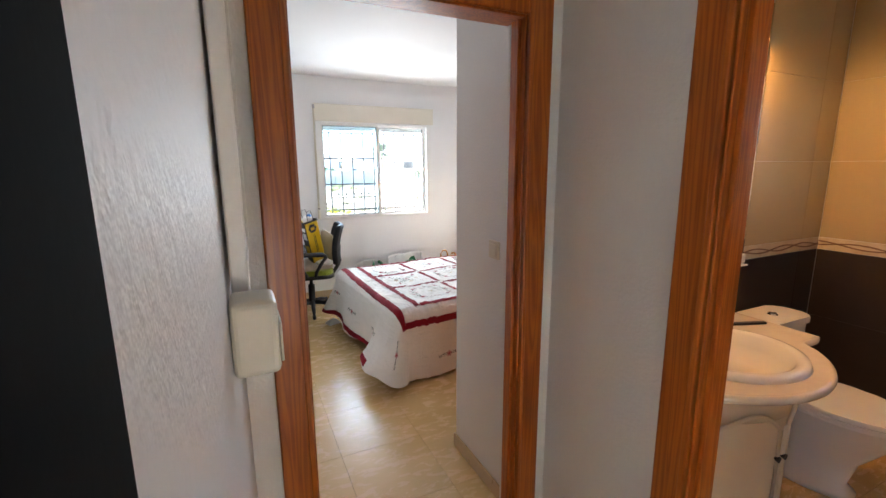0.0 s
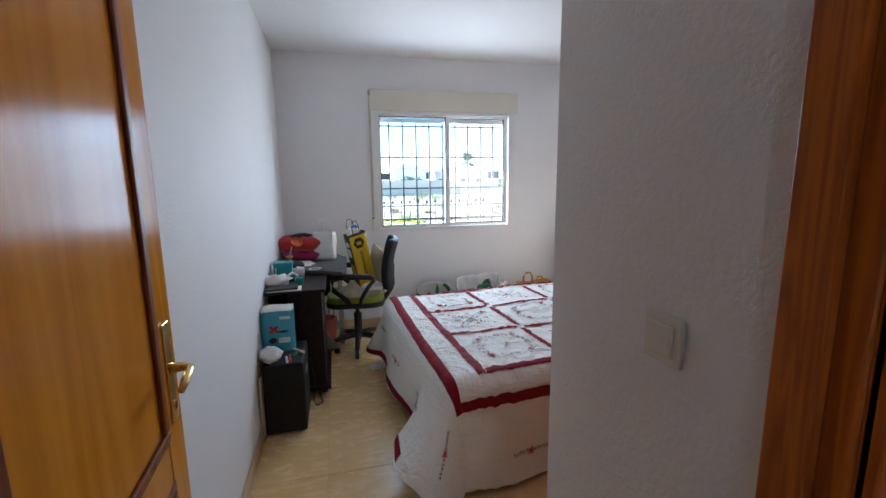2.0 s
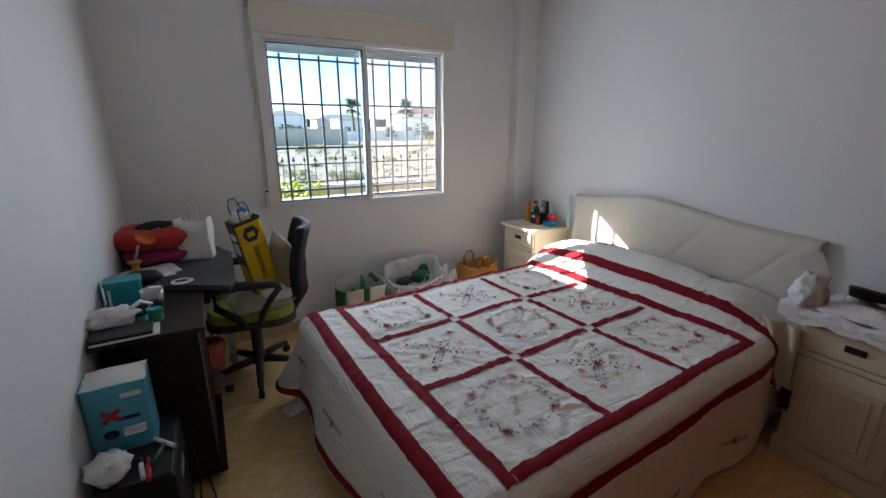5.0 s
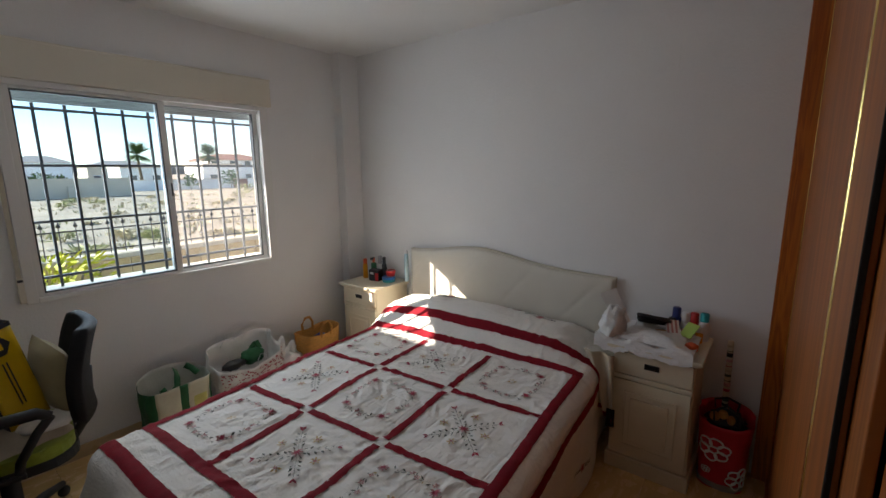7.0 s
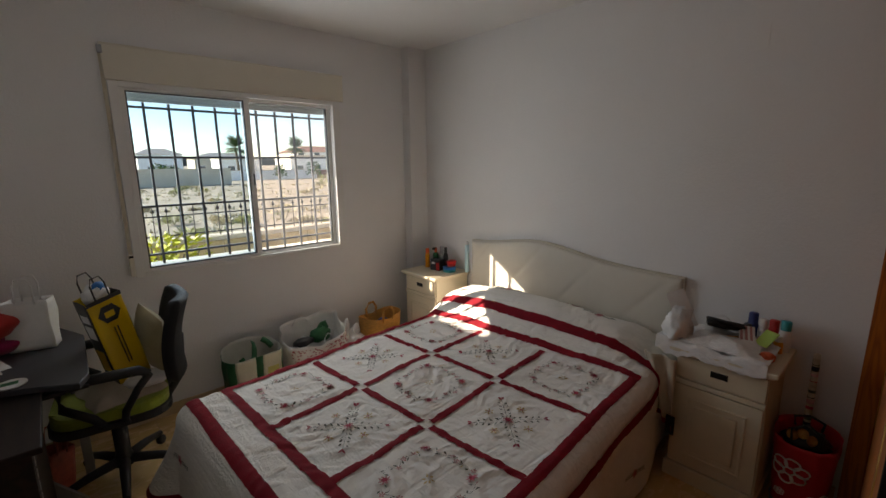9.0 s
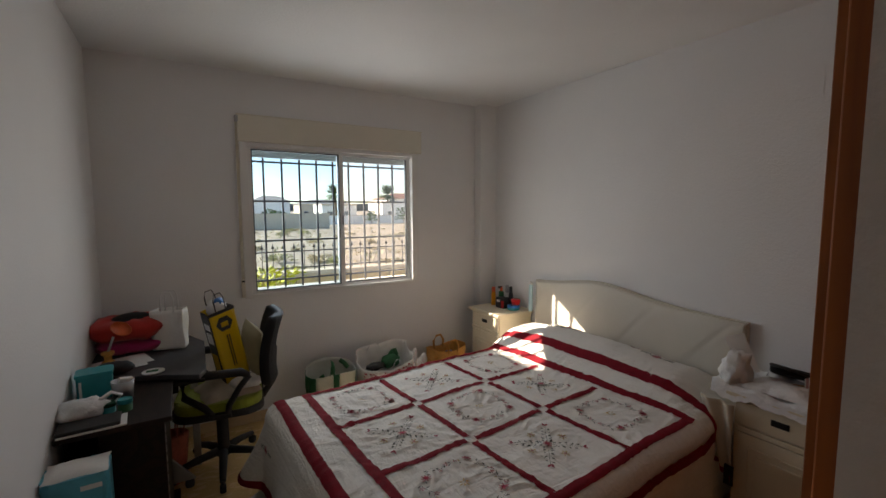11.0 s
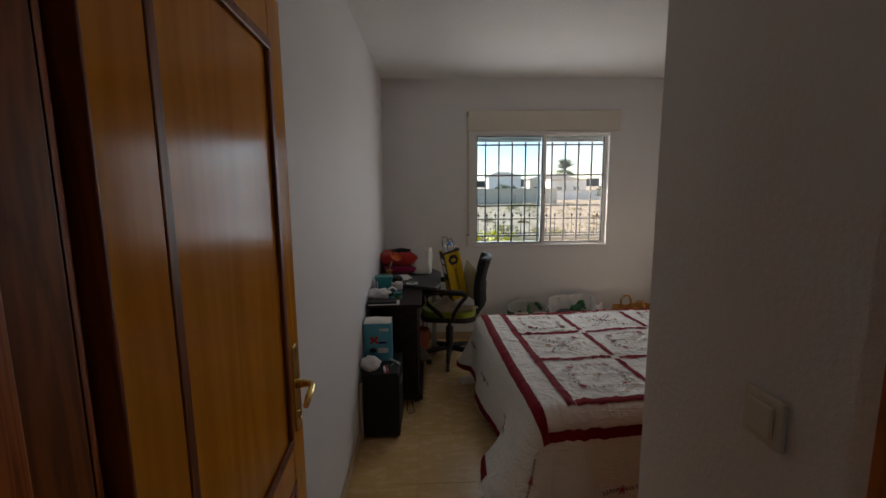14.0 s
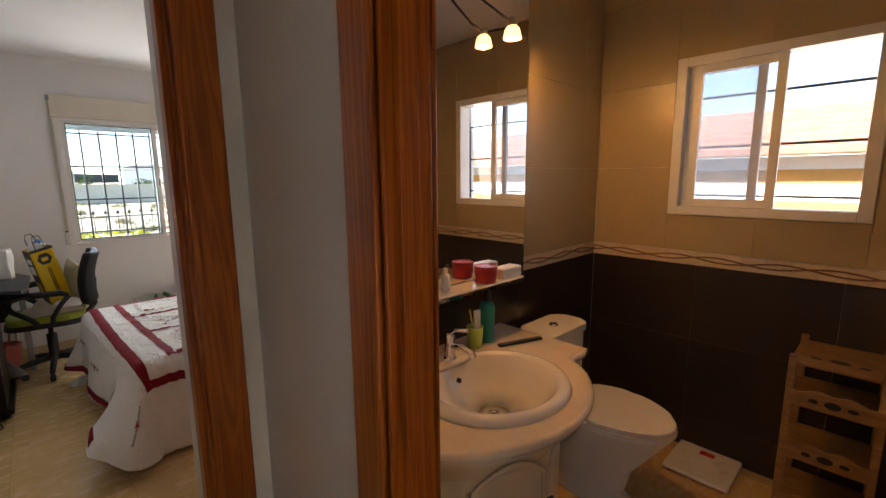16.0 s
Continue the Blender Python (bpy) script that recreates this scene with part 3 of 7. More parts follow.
# ---- doors
def door_frame(name, label, axis, a0, a1, f0, f1, head, rebate=False):
    """Lining and architraves of a doorway between a0 and a1 across the wall from f0 to f1."""
    th = thing(name, label, "door frame", kind="structure")

    def bx(p0, p1, q0, q1, z0, z1, bev=0.003):
        return box(p0, p1, q0, q1, z0, z1, bev) if axis == "x" else box(q0, q1, p0, p1, z0, z1, bev)
    for p0, p1 in ((a0 - 0.03, a0), (a1, a1 + 0.03)):
        if rebate and p1 == a0:
            part("jamb", bx(p0, p1, f0 - 0.004, f0 + 0.027, 0, head + 0.03), M_PINE, th)
            # the rebate's dark colour stands for the shade beside the hinges
            part("rebate", bx(p0, p1 - 0.016, f0 + 0.028, f1 + 0.004, 0, head + 0.03), M_MOULD, th, "rebate coloured dark for the shade behind the hinges")
        else:
            part("jamb", bx(p0, p1, f0 - 0.004, f1 - 0.028 if rebate else f1 + 0.004, 0, head + 0.03), M_PINE, th)
    part("head_jamb", bx(a0, a1, f0 - 0.004, f1 + 0.004, head, head + 0.03), M_PINE, th)
    for p in (a0, a1 - 0.014)[1 if rebate else 0:]:
        part("door_stop", bx(p, p + 0.014, f0 + 0.02, f0 + 0.062, 0, head, 0.002), M_PINE, th)
    for q0, q1 in ((f0 - 0.018, f0 - 0.001), (f1 + 0.001, f1 + 0.018)):
        for p0, p1 in ((a0 - 0.105, a0 - 0.006), (a1 + 0.006, a1 + 0.105)):
            if rebate and q0 > f0:
                if p0 > a0:
                    continue
                p1 -= 0.016
            bm = bx(p0, p1, q0, q1, 0, head + 0.10, 0.006)
            inner = p1 if p0 < a0 else p0
            bx2 = (inner - 0.018, inner) if p0 < a0 else (inner, inner + 0.018)
            d = -0.005 if q0 < f0 else 0.005
            join(bm, bx(*bx2, min(q0, q0 + d), max(q1, q1 + d), 0, head + 0.02, 0.004))
            part("architrave", bm, M_PINE, th)
        part("architrave_head", bx(a0 - 0.006, a1 + 0.006, q0, q1, head + 0.006, head + 0.10, 0.006), M_PINE, th)
    return th


door_frame_1 = door_frame("door_frame_1", "honey-varnished pine frame of the bedroom doorway", "x", 0.13, 0.885, 0.99, 1.09, 2.055, True)
strike = part("strike_plate", box(0.8835, 0.887, 1.035, 1.06, 0.96, 1.12, 0.001), M_STEEL, door_frame_1, "brushed steel strike plate")
part("latch_hole", box(0.8825, 0.8845, 1.04, 1.053, 1.02, 1.06), M_BLACK, door_frame_1)
door_frame_2 = door_frame("door_frame_2", "honey-varnished pine frame of the bathroom doorway", "y", -0.45, 0.372, 1.04, 1.14, 2.055)


def lever_handle(parent, y, z, x, side):
    """Brass lever on a long plate at the leaf's edge."""
    pl = part("handle_plate", box(x - 0.003, x + 0.003, y - 0.02, y + 0.02, z - 0.13, z + 0.11, 0.0028), M_BRASS, parent, "polished brass back plate")
    s = side
    pts = [(x, y, z), (x + s * 0.03, y, z), (x + s * 0.045, y - 0.008, z), (x + s * 0.05, y - 0.03, z + 0.004), (x + s * 0.05, y - 0.075, z - 0.002), (x + s * 0.049, y - 0.105, z - 0.012)]
    part("lever", tube(pts, 0.010, 10, taper=[1.3, 1.0, 0.9, 0.85, 0.95, 0.7]), M_BRASS, parent, "curved polished brass lever", True)
    part("key_rose", lathe([(0, 0.006), (0.011, 0.005), (0.013, 0)], 14, m=pose(x + s * 0.003, y, z - 0.09, 0, 90 * s, 0)), M_BRASS, parent)


leaf_1 = thing("door_1", "varnished honey-pine panelled door standing wide open", "door", (0.102, 1.135, 0), 3.2, kind="structure")
LW, LH, LT = 0.725, 2.035, 0.036
part("stile", box(-LT / 2, LT / 2, 0, 0.125, 0.006, LH, 0.003), M_DOOR, leaf_1)
part("stile", box(-LT / 2, LT / 2, LW - 0.105, LW, 0.006, LH, 0.003), M_DOOR, leaf_1)
part("hinge_edge", box(-LT / 2 - 0.0012, LT / 2 + 0.0012, -0.003, 0.004, 0.008, LH - 0.002, 0.002), M_MOULD, leaf_1, "dark reddish stained hinge edge")
for z0, z1 in ((0.006, 0.18), (0.78, 0.90), (LH - 0.13, LH)):
    part("rail", box(-LT / 2 + 0.0005, LT / 2 - 0.0005, 0.126, LW - 0.106, z0, z1, 0.003), M_DOOR, leaf_1)
for z0, z1 in ((0.18, 0.78), (0.90, LH - 0.13)):
    for y0, y1 in ((0.125, LW - 0.105),):
        part("panel", box(-0.010, 0.010, y0, y1, z0, z1), M_DOOR, leaf_1)
        for s in (-1, 1):
            xo = s * (LT / 2 + 0.002)
            bm = bmesh.new()
            for a in ((y0 - 0.012, y1 + 0.012, z0 - 0.012, z0 + 0.014), (y0 - 0.012, y1 + 0.012, z1 - 0.014, z1 + 0.012), (y0 - 0.012, y0 + 0.014, z0 + 0.014, z1 - 0.014), (y1 - 0.014, y1 + 0.012, z0 + 0.014, z1 - 0.014)):
                box(min(s * 0.010, xo), max(s * 0.010, xo), *a, 0.004, bm=bm)
            part("moulding", bm, M_MOULD, leaf_1, "dark stained moulding")
lever_handle(leaf_1, LW - 0.055, 1.045, LT / 2 + 0.002, 1)
for z in (0.25, 1.02, 1.90):
    part("hinge", tube([(0.022, -0.006, z - 0.045), (0.022, -0.006, z + 0.045)], 0.007, 10), M_BRASS, leaf_1, "brass barrel hinge")
    part("hinge_plate", box(0.0, 0.032, -0.004, -0.001, z - 0.04, z + 0.04), M_BRASS, leaf_1)

# ---- bedroom window with shutter box, sliding sashes and iron grille
win = thing("window_1", "white aluminium sliding window with a roller shutter box", "window", (1.5775, 5.0, 0.965), kind="structure")
wx, wz = 1.5775, 0.965


def wbox(x0, x1, y0, y1, z0, z1, bev=0.003, bm=None):
    return box(x0 - wx, x1 - wx, y0, y1, z0 - wz, z1 - wz, bev, bm)


bm = wbox(0.845, 0.892, -0.018, 0.10, 0.957, 2.105)
wbox(2.235, 2.295, -0.018, 0.10, 0.957, 2.105, bm=bm)
wbox(0.892, 2.235, -0.018, 0.10, 2.075, 2.105, bm=bm)
wbox(0.892, 2.235, -0.018, 0.10, 0.957, 0.985, bm=bm)
part("window_frame", bm, M_ALU, win)
bm = bmesh.new()
for y in (0.012, 0.040, 0.068):
    wbox(0.892, 2.235, y, y + 0.004, 0.985, 0.998, 0, bm)
    wbox(1.60, 2.235, y, y + 0.004, 2.052, 2.075, 0, bm)
part("track", bm, M_ALU, win)


def sash(x0, x1, y, glass, label):
    s = part("sash", wbox(x0, x0 + 0.036, y, y + 0.026, 0.986, 2.074), M_ALU, win, label)
    bm = wbox(x1 - 0.036, x1, y, y + 0.026, 0.986, 2.074)
    wbox(x0 + 0.036, x1 - 0.036, y, y + 0.026, 0.986, 1.004, bm=bm)
    wbox(x0 + 0.036, x1 - 0.036, y, y + 0.026, 2.058, 2.074, bm=bm)
    part("sash_rails", bm, M_ALU, s)
    bm = bmesh.new()
    for a in ((x0 + 0.036, x0 + 0.043, 1.004, 2.058), (x1 - 0.043, x1 - 0.036, 1.004, 2.058), (x0 + 0.043, x1 - 0.043, 1.004, 1.012), (x0 + 0.043, x1 - 0.043, 2.050, 2.058)):
        wbox(a[0], a[1], y + 0.001, y + 0.025, a[2], a[3], 0, bm)
    part("gasket", bm, M_BLACK, s)
    g = part("pane", wbox(x0 + 0.037, x1 - 0.037, y + 0.011, y + 0.015, 1.005, 2.057, 0), glass, s)
    g.visible_shadow = False
    return s


sash(0.886, 1.612, -0.006, M_GLASS_L, "closed sash with faintly blue glass")
sash(1.575, 2.240, 0.034, M_HAZE, "rear sash, its glass hazy")
part("latch", box(1.597 - wx - 0.011, 1.597 - wx + 0.011, -0.022, -0.006, 1.46 - wz, 1.60 - wz, 0.004), M_WHITEPL, win)
part("latch_slot", box(1.597 - wx - 0.004, 1.597 - wx + 0.004, -0.024, -0.021, 1.49 - wz, 1.57 - wz), M_BLACK, win)
sb = part("shutter_box", wbox(0.835, 2.325, -0.032, -0.001, 2.106, 2.295, 0.004), M_BOX, win, "cream roller shutter box")
part("box_lip", wbox(0.832, 2.328, -0.035, -0.001, 2.288, 2.299, 0.002), M_BOX, sb)
for k in range(2):
    part("slat", wbox(0.91, 2.23, 0.112, 0.122, 2.032 + 0.038 * k, 2.067 + 0.038 * k, 0.004), M_SLAT, win, "grey roller shutter slat")
part("shutter_end_bar", wbox(0.91, 2.23, 0.108, 0.126, 2.012, 2.031, 0.003), M_SLAT, win)
part("window_sill", wbox(0.86, 2.295, 0.101, 0.29, 0.94, 0.985, 0.004), M_CAP, win, "pale stone outer sill")

strap = thing("shutter_strap", "beige woven shutter strap with its winder on the wall", "shutter strap", (0.832, 4.985, 1.0))
part("strap", box(-0.010, 0.010, -0.001, 0.0015, 0.10, 1.28), M_STRAP, strap)
part("winder", box(-0.013, 0.013, -0.014, 0.014, -0.03, 0.105, 0.004), M_BOX, strap, "cream plastic winder cover")
part("slot", box(-0.011, 0.011, -0.0155, -0.013, 0.085, 0.098), M_BLACK, strap)
part("guide", box(-0.012, 0.012, -0.018, 0.002, 1.24, 1.285, 0.003), M_GREYMET, strap)

grille = thing("window_grille", "dark wrought-iron security grille outside the window", "window grille", (1.5775, 5.20, 0.965))
for k in range(-1, 13):
    x = 0.757 + 0.1385 * k
    if 0.87 < x < 2.29:
        part("upright_bar", box(x - wx - 0.007, x - wx + 0.007, -0.007, 0.007, 0.02, 1.138), M_IRON, grille)
for z in (1.05, 1.368, 1.682, 1.99):
    part("cross_bar", box(0.862 - wx, 2.293 - wx, -0.009, 0.009, z - wz - 0.007, z - wz + 0.007), M_IRON, grille)

# ---- bathroom window
w2 = thing("window_2", "white aluminium sliding window of the bathroom", "window", (3.205, 0.255, 1.335), kind="structure")
bm = box(-0.02, 0.09, -0.41, -0.36, 0, 0.815, 0.003)
box(-0.02, 0.09, 0.36, 0.41, 0, 0.815, 0.003, bm)
box(-0.02, 0.09, -0.36, 0.36, 0, 0.045, 0.003, bm)
box(-0.02, 0.09, -0.36, 0.36, 0.77, 0.815, 0.003, bm)
part("window_frame", bm, M_ALU, w2)


def sash2(y0, y1, x, mat):
    bm = box(x, x + 0.024, y0, y0 + 0.04, 0.045, 0.77, 0.002)
    box(x, x + 0.024, y1 - 0.04, y1, 0.045, 0.77, 0.002, bm)
    box(x, x + 0.024, y0 + 0.04, y1 - 0.04, 0.045, 0.085, 0.002, bm)
    box(x, x + 0.024, y0 + 0.04, y1 - 0.04, 0.73, 0.77, 0.002, bm)
    s = part("sash", bm, M_ALU, w2)
    part("pane", box(x + 0.010, x + 0.014, y0 + 0.04, y1 - 0.04, 0.085, 0.73), mat, s).visible_shadow = False


sash2(-0.06, 0.33, 0.004, M_BATHHAZE)
sash2(0.02, 0.36, 0.034, M_FROST)
g2 = thing("bath_grille", "dark iron grille outside the bathroom window", "window grille", (3.34, 0.255, 1.335))
for z in (0.10, 0.36, 0.62):
    part("cross_bar", box(-0.006, 0.006, -0.408, 0.408, z - 0.006, z + 0.006), M_IRON, g2)
for k in range(2):
    part("upright_bar", box(-0.006, 0.006, -0.40 + 0.79 * k, -0.388 + 0.79 * k, 0.002, 0.812), M_IRON, g2)


# ---------------------------------------------------------------- bedroom: the bed and its quilt
BED = pose(1.76, 3.32, 0, 0, 0, 4.5)      # middle of the quilt's pattern; the bed stands a little askew
UNBED = BED.inverted()
EX, EY0, EY1, R = -0.835, -0.715, 0.675, 0.085   # where the top of the bed begins to round off


def sm(a, b, x):
    t = min(1, max(0, (x - a) / (b - a)))
    return t * t * (3 - 2 * t)


def top_z(x, y):
    """Height of the quilt over the mattress and pillows."""
    z = 0.565 + 0.012 * noise.noise(Vector((x * 2.1, y * 2.1, 3)))
    pil = sm(0.68, 0.99, x) * (1 - 0.30 * sm(1.08, 1.24, x)) * sm(-0.86, -0.52, y) * (1 - sm(0.60, 0.86, y))
    z += pil * (0.158 + 0.02 * math.sin(y * 4.1 + 1))
    rip = noise.noise(Vector((x * 11, y * 26, 1))) + 0.7 * noise.noise(Vector((x * 40 + y * 14, y * 16, 5)))
    z += 0.0030 * rip + 0.0018 * noise.noise(Vector((x * 55, y * 60, 2)))
    w = noise.noise(Vector((x * 3, y * 3, 9))) * 0.25
    for k, (ax, ay, q) in enumerate(((0.9, 0.5, 19), (0.75, 0.66, 30), (0.2, 1.0, 33))):
        s = 1 - abs(noise.noise(Vector(((x * ax + y * ay + w) * q, (y * ax - x * ay) * q * 0.13, 11 + k)))) * 2.2
        z += 0.0095 * max(0.0, s) ** 2 * max(0.0, 0.45 + noise.noise(Vector((x * 4, y * 4, 30 + k))))
    return z


def drape(a, b, off=0.0):
    """A point of the quilt, a and b being its place if it lay flat, a to the head and b across."""
    cx, cy = max(a, EX), min(max(b, EY0), EY1)
    ex, ey = cx - a, b - cy
    e = math.hypot(ex, ey)
    z0 = top_z(cx, cy)
    if e < 1e-6:
        return Vector((a, b, z0 + off))
    dx, dy = -ex / e, ey / e
    far = 0.5 + 0.5 * dy
    most = 0.60 - 0.085 * abs(dx) ** 2 + 0.02 * math.sin(b * 5)
    e = min(e, most)
    corner = min(abs(dx), abs(dy)) * 1.41
    ang = min(e / R, math.pi / 2)
    out, down = R * math.sin(ang), R * (1 - math.cos(ang))
    rest = max(0.0, e - R * math.pi / 2)
    fold = math.sin(a * 9.5 + 1.2) * abs(dy) + 1.5 * math.sin(b * 7.5 + 0.4) * abs(dx) + 1.2 * math.sin(math.atan2(dy, -dx) * 5) * corner
    fold += 0.8 * noise.noise(Vector((a * 5, b * 5, 7)))
    flare = 0.015 + 0.11 * abs(dx) + 0.05 * corner + 0.42 * corner * max(0, dy)
    flare += 0.36 * abs(dx) * (1 - sm(-0.50, -0.36, b)) * min(1, rest * 3)
    out += rest * flare + fold * 0.016 * min(1, rest * 3)
    down += rest * math.sqrt(max(0.1, 1 - flare * flare))
    z = max(z0 - down, 0.006)
    n = Vector((dx * math.sin(ang), dy * math.sin(ang), math.cos(ang)))
    return Vector((cx + dx * out, cy + dy * out, z)) + n * off


bed = thing("bed", "double bed with a curved cream leatherette headboard under a quilt", "bed")
bed.matrix_world = BED
part("bed_base", box(-0.75, 1.21, -0.69, 0.655, 0.09, 0.31, 0.02), M_SHEET, bed, "dark grey fabric bed base")
part("mattress", box(-0.80, 1.22, -0.74, 0.70, 0.311, 0.535, 0.05, seg=3), M_COTTON, bed)
for x in (-0.65, 1.08):
    for y in (-0.58, 0.55):
        part("leg", lathe([(0, 0), (0.03, 0), (0.026, 0.09), (0, 0.09)], 12, m=pose(x, y, 0)), M_BLACK, bed)


def hb_top(y):
    """Upper edge of the headboard."""
    u = (y - 2.644) / (4.287 - 2.644)
    return 0.985 + 0.080 * math.exp(-((u - 0.60) / 0.25) ** 2) + 0.012 * u


def hb_front(u, v):
    y = 2.650 + u * (4.281 - 2.650)
    z = 0.34 + v * (hb_top(y) - 0.346)
    rim = min(u, 1 - u, (1 - v) * 0.45) * 1.63
    puff = 0.022 * (1 - math.exp(-rim / 0.05))
    puff -= 0.010 * sum(math.exp(-((y - 2.65 - 0.55 * k + (z - 0.7) * 0.9) / 0.009) ** 2) for k in (0.55, 1.4, 2.25, 3.1))
    return UNBED @ Vector((3.072 - puff, y, z))


head = part("headboard", sheet(hb_front, 110, 36, thick=-0.02), M_LEATHER, bed, "cream padded headboard with diagonal seams", True)
ys = [2.644 + k * (4.287 - 2.644) / 40 for k in range(41)]
poly = [(y, hb_top(y)) for y in ys] + [(4.287, 0.05), (2.644, 0.05)]
part("headboard_back", prism(poly, 0, 0.03, m=UNBED @ Matrix(((0, 0, 1, 3.083), (1, 0, 0, 0), (0, 1, 0, 0), (0, 0, 0, 1)))), M_PIPE, head, "cream edge of the headboard")

quilt = thing("quilt", "white patchwork quilt with crimson sashing and embroidered flowers", "quilt")
Q0 = Vector((0, 0, 0.56))
quilt.matrix_world = BED @ Matrix.Translation(Q0)
A0, A1, C0, C1 = -1.44, 1.225, -1.33, 1.29
part("cloth", sheet(lambda u, v: drape(A0 + u * (A1 - A0), C0 + v * (C1 - C0)) - Q0, 260, 250), M_QUILT, quilt, "white cotton top", True)


def band(path, w, name="sash_strip", mat=None, off=0.0035, step=0.016):
    """A sewn band along a path of flat points."""
    ps = []
    for (a0, c0), (a1, c1) in zip(path, path[1:]):
        n = max(1, int(math.hypot(a1 - a0, c1 - c0) / step))
        ps += [Vector((a0 + (a1 - a0) * k / n, c0 + (c1 - c0) * k / n)) for k in range(n)]
    ps.append(Vector(path[-1]))

    def fn(u, v):
        k = round(u * (len(ps) - 1))
        d = (ps[min(k + 1, len(ps) - 1)] - ps[max(k - 1, 0)]).normalized()
        s = (v - 0.5) * w * (1 + 0.08 * noise.noise(Vector((ps[k].x * 12, ps[k].y * 12, 2))))
        return drape(ps[k].x - d.y * s, ps[k].y + d.x * s, off + 0.0015 * math.sin(math.pi * v)) - Q0
    return part(name, sheet(fn, len(ps) - 1, 4), mat or M_RED, quilt, smooth=True)


GX, GY = (-0.70, -0.245, 0.245, 0.72), (-0.70, -0.225, 0.225, 0.66)
for x in GX[1:3]:
    for k in range(3):
        band([(x, GY[k] + (0.026 if k else 0)), (x, GY[k + 1] - 0.026)], 0.036)
for y in GY[1:3]:
    for k in range(3):
        band([(GX[k] + (0.026 if k else 0), y), (GX[k + 1] - 0.026, y)], 0.036)
IN = (GX[0] - 0.022, GX[3] + 0.022, GY[0] - 0.022, GY[3] + 0.022)
OUT = (-0.893, 0.868, -0.875, 0.85)
for x0, x1, y0, y1, w, skew in ((*IN, 0.045, 0.025), (*OUT, 0.053, 0.06)):
    band([(x0, y0 - w / 2), (x0 + skew * 0.35, (y0 + y1) / 2), (x0 + skew, y1 + w / 2)], w, "border_band", off=0.0042)
    band([(x1, y0 - w / 2), (x1, y1 + w / 2)], w, "border_band", off=0.0042)
    band([(x0 + w / 2, y0), (x1 - w / 2, y0)], w, "border_band", off=0.0042)
    band([(x0 + w / 2, y1), (x1 - w / 2, y1)], w, "border_band", off=0.0042)


def rim(u, inset):
    """Flat points along the quilt's hem at the foot, round both its corners."""
    pts = []
    for k in range(15):
        a = math.pi * 1.5 - math.pi / 2 * k / 14
        pts.append((EX + (0.60 - 0.085 * math.cos(a) ** 2 - inset) * math.cos(a), EY0 + (0.60 - 0.085 * math.cos(a) ** 2 - inset) * math.sin(a)))
    for k in range(15):
        a = math.pi - math.pi / 2 * k / 14
        pts.append((EX + (0.60 - 0.085 * math.cos(a) ** 2 - inset) * math.cos(a), EY1 + (0.60 - 0.085 * math.cos(a) ** 2 - inset) * math.sin(a)))
    return pts


band([(EX - 0.485, -0.38)] + rim(0, 0.030)[15:], 0.048, "hem_band", off=0.004)
band([(EX - 0.485, -0.66), (EX - 0.485, -0.50)], 0.048, "hem_band", off=0.004)
band([(1.20, -0.22), (1.20, 0.10)], 0.045, "hem_band", off=0.004)


def petal_ring(bm, x, y, r, n, ln, wd, mi, rot=0.0, off=0.006):
    for k in range(n):
        a = rot + 2 * math.pi * k / n
        leaf_quad(bm, x + r * math.cos(a), y + r * math.sin(a), a, ln, wd, mi, off)


def leaf_quad(bm, x, y, ang, ln, wd, mi, off=0.005):
    d, s = Vector((math.cos(ang), math.sin(ang))), Vector((-math.sin(ang), math.cos(ang)))
    c = Vector((x, y))
    vs = [c, c + d * ln * 0.5 + s * wd, c + d * ln, c + d * ln * 0.5 - s * wd]
    f = bm.faces.new([bm.verts.new(drape(p.x, p.y, off) - Q0) for p in vs])
    f.material_index = mi


def blossom(bm, x, y, r, rnd):
    petal_ring(bm, x, y, r * 0.35, 8, r * 0.9, r * 0.26, 2, rnd.random() * 6)
    petal_ring(bm, x, y, 0, 7, r * 0.75, r * 0.26, 1, rnd.random() * 6, 0.0065)


THREADS = [M_THREAD_G, M_THREAD_R, M_THREAD_P, M_THREAD_Y]


def stem(bm, x0, y0, x1, y1, w=0.0014):
    a = math.atan2(y1 - y0, x1 - x0)
    ln = math.hypot(x1 - x0, y1 - y0)
    n = max(1, int(ln / 0.03))
    for k in range(n):
        leaf_quad(bm, x0 + (x1 - x0) * k / n, y0 + (y1 - y0) * k / n, a, ln / n * 1.15, w, 0)


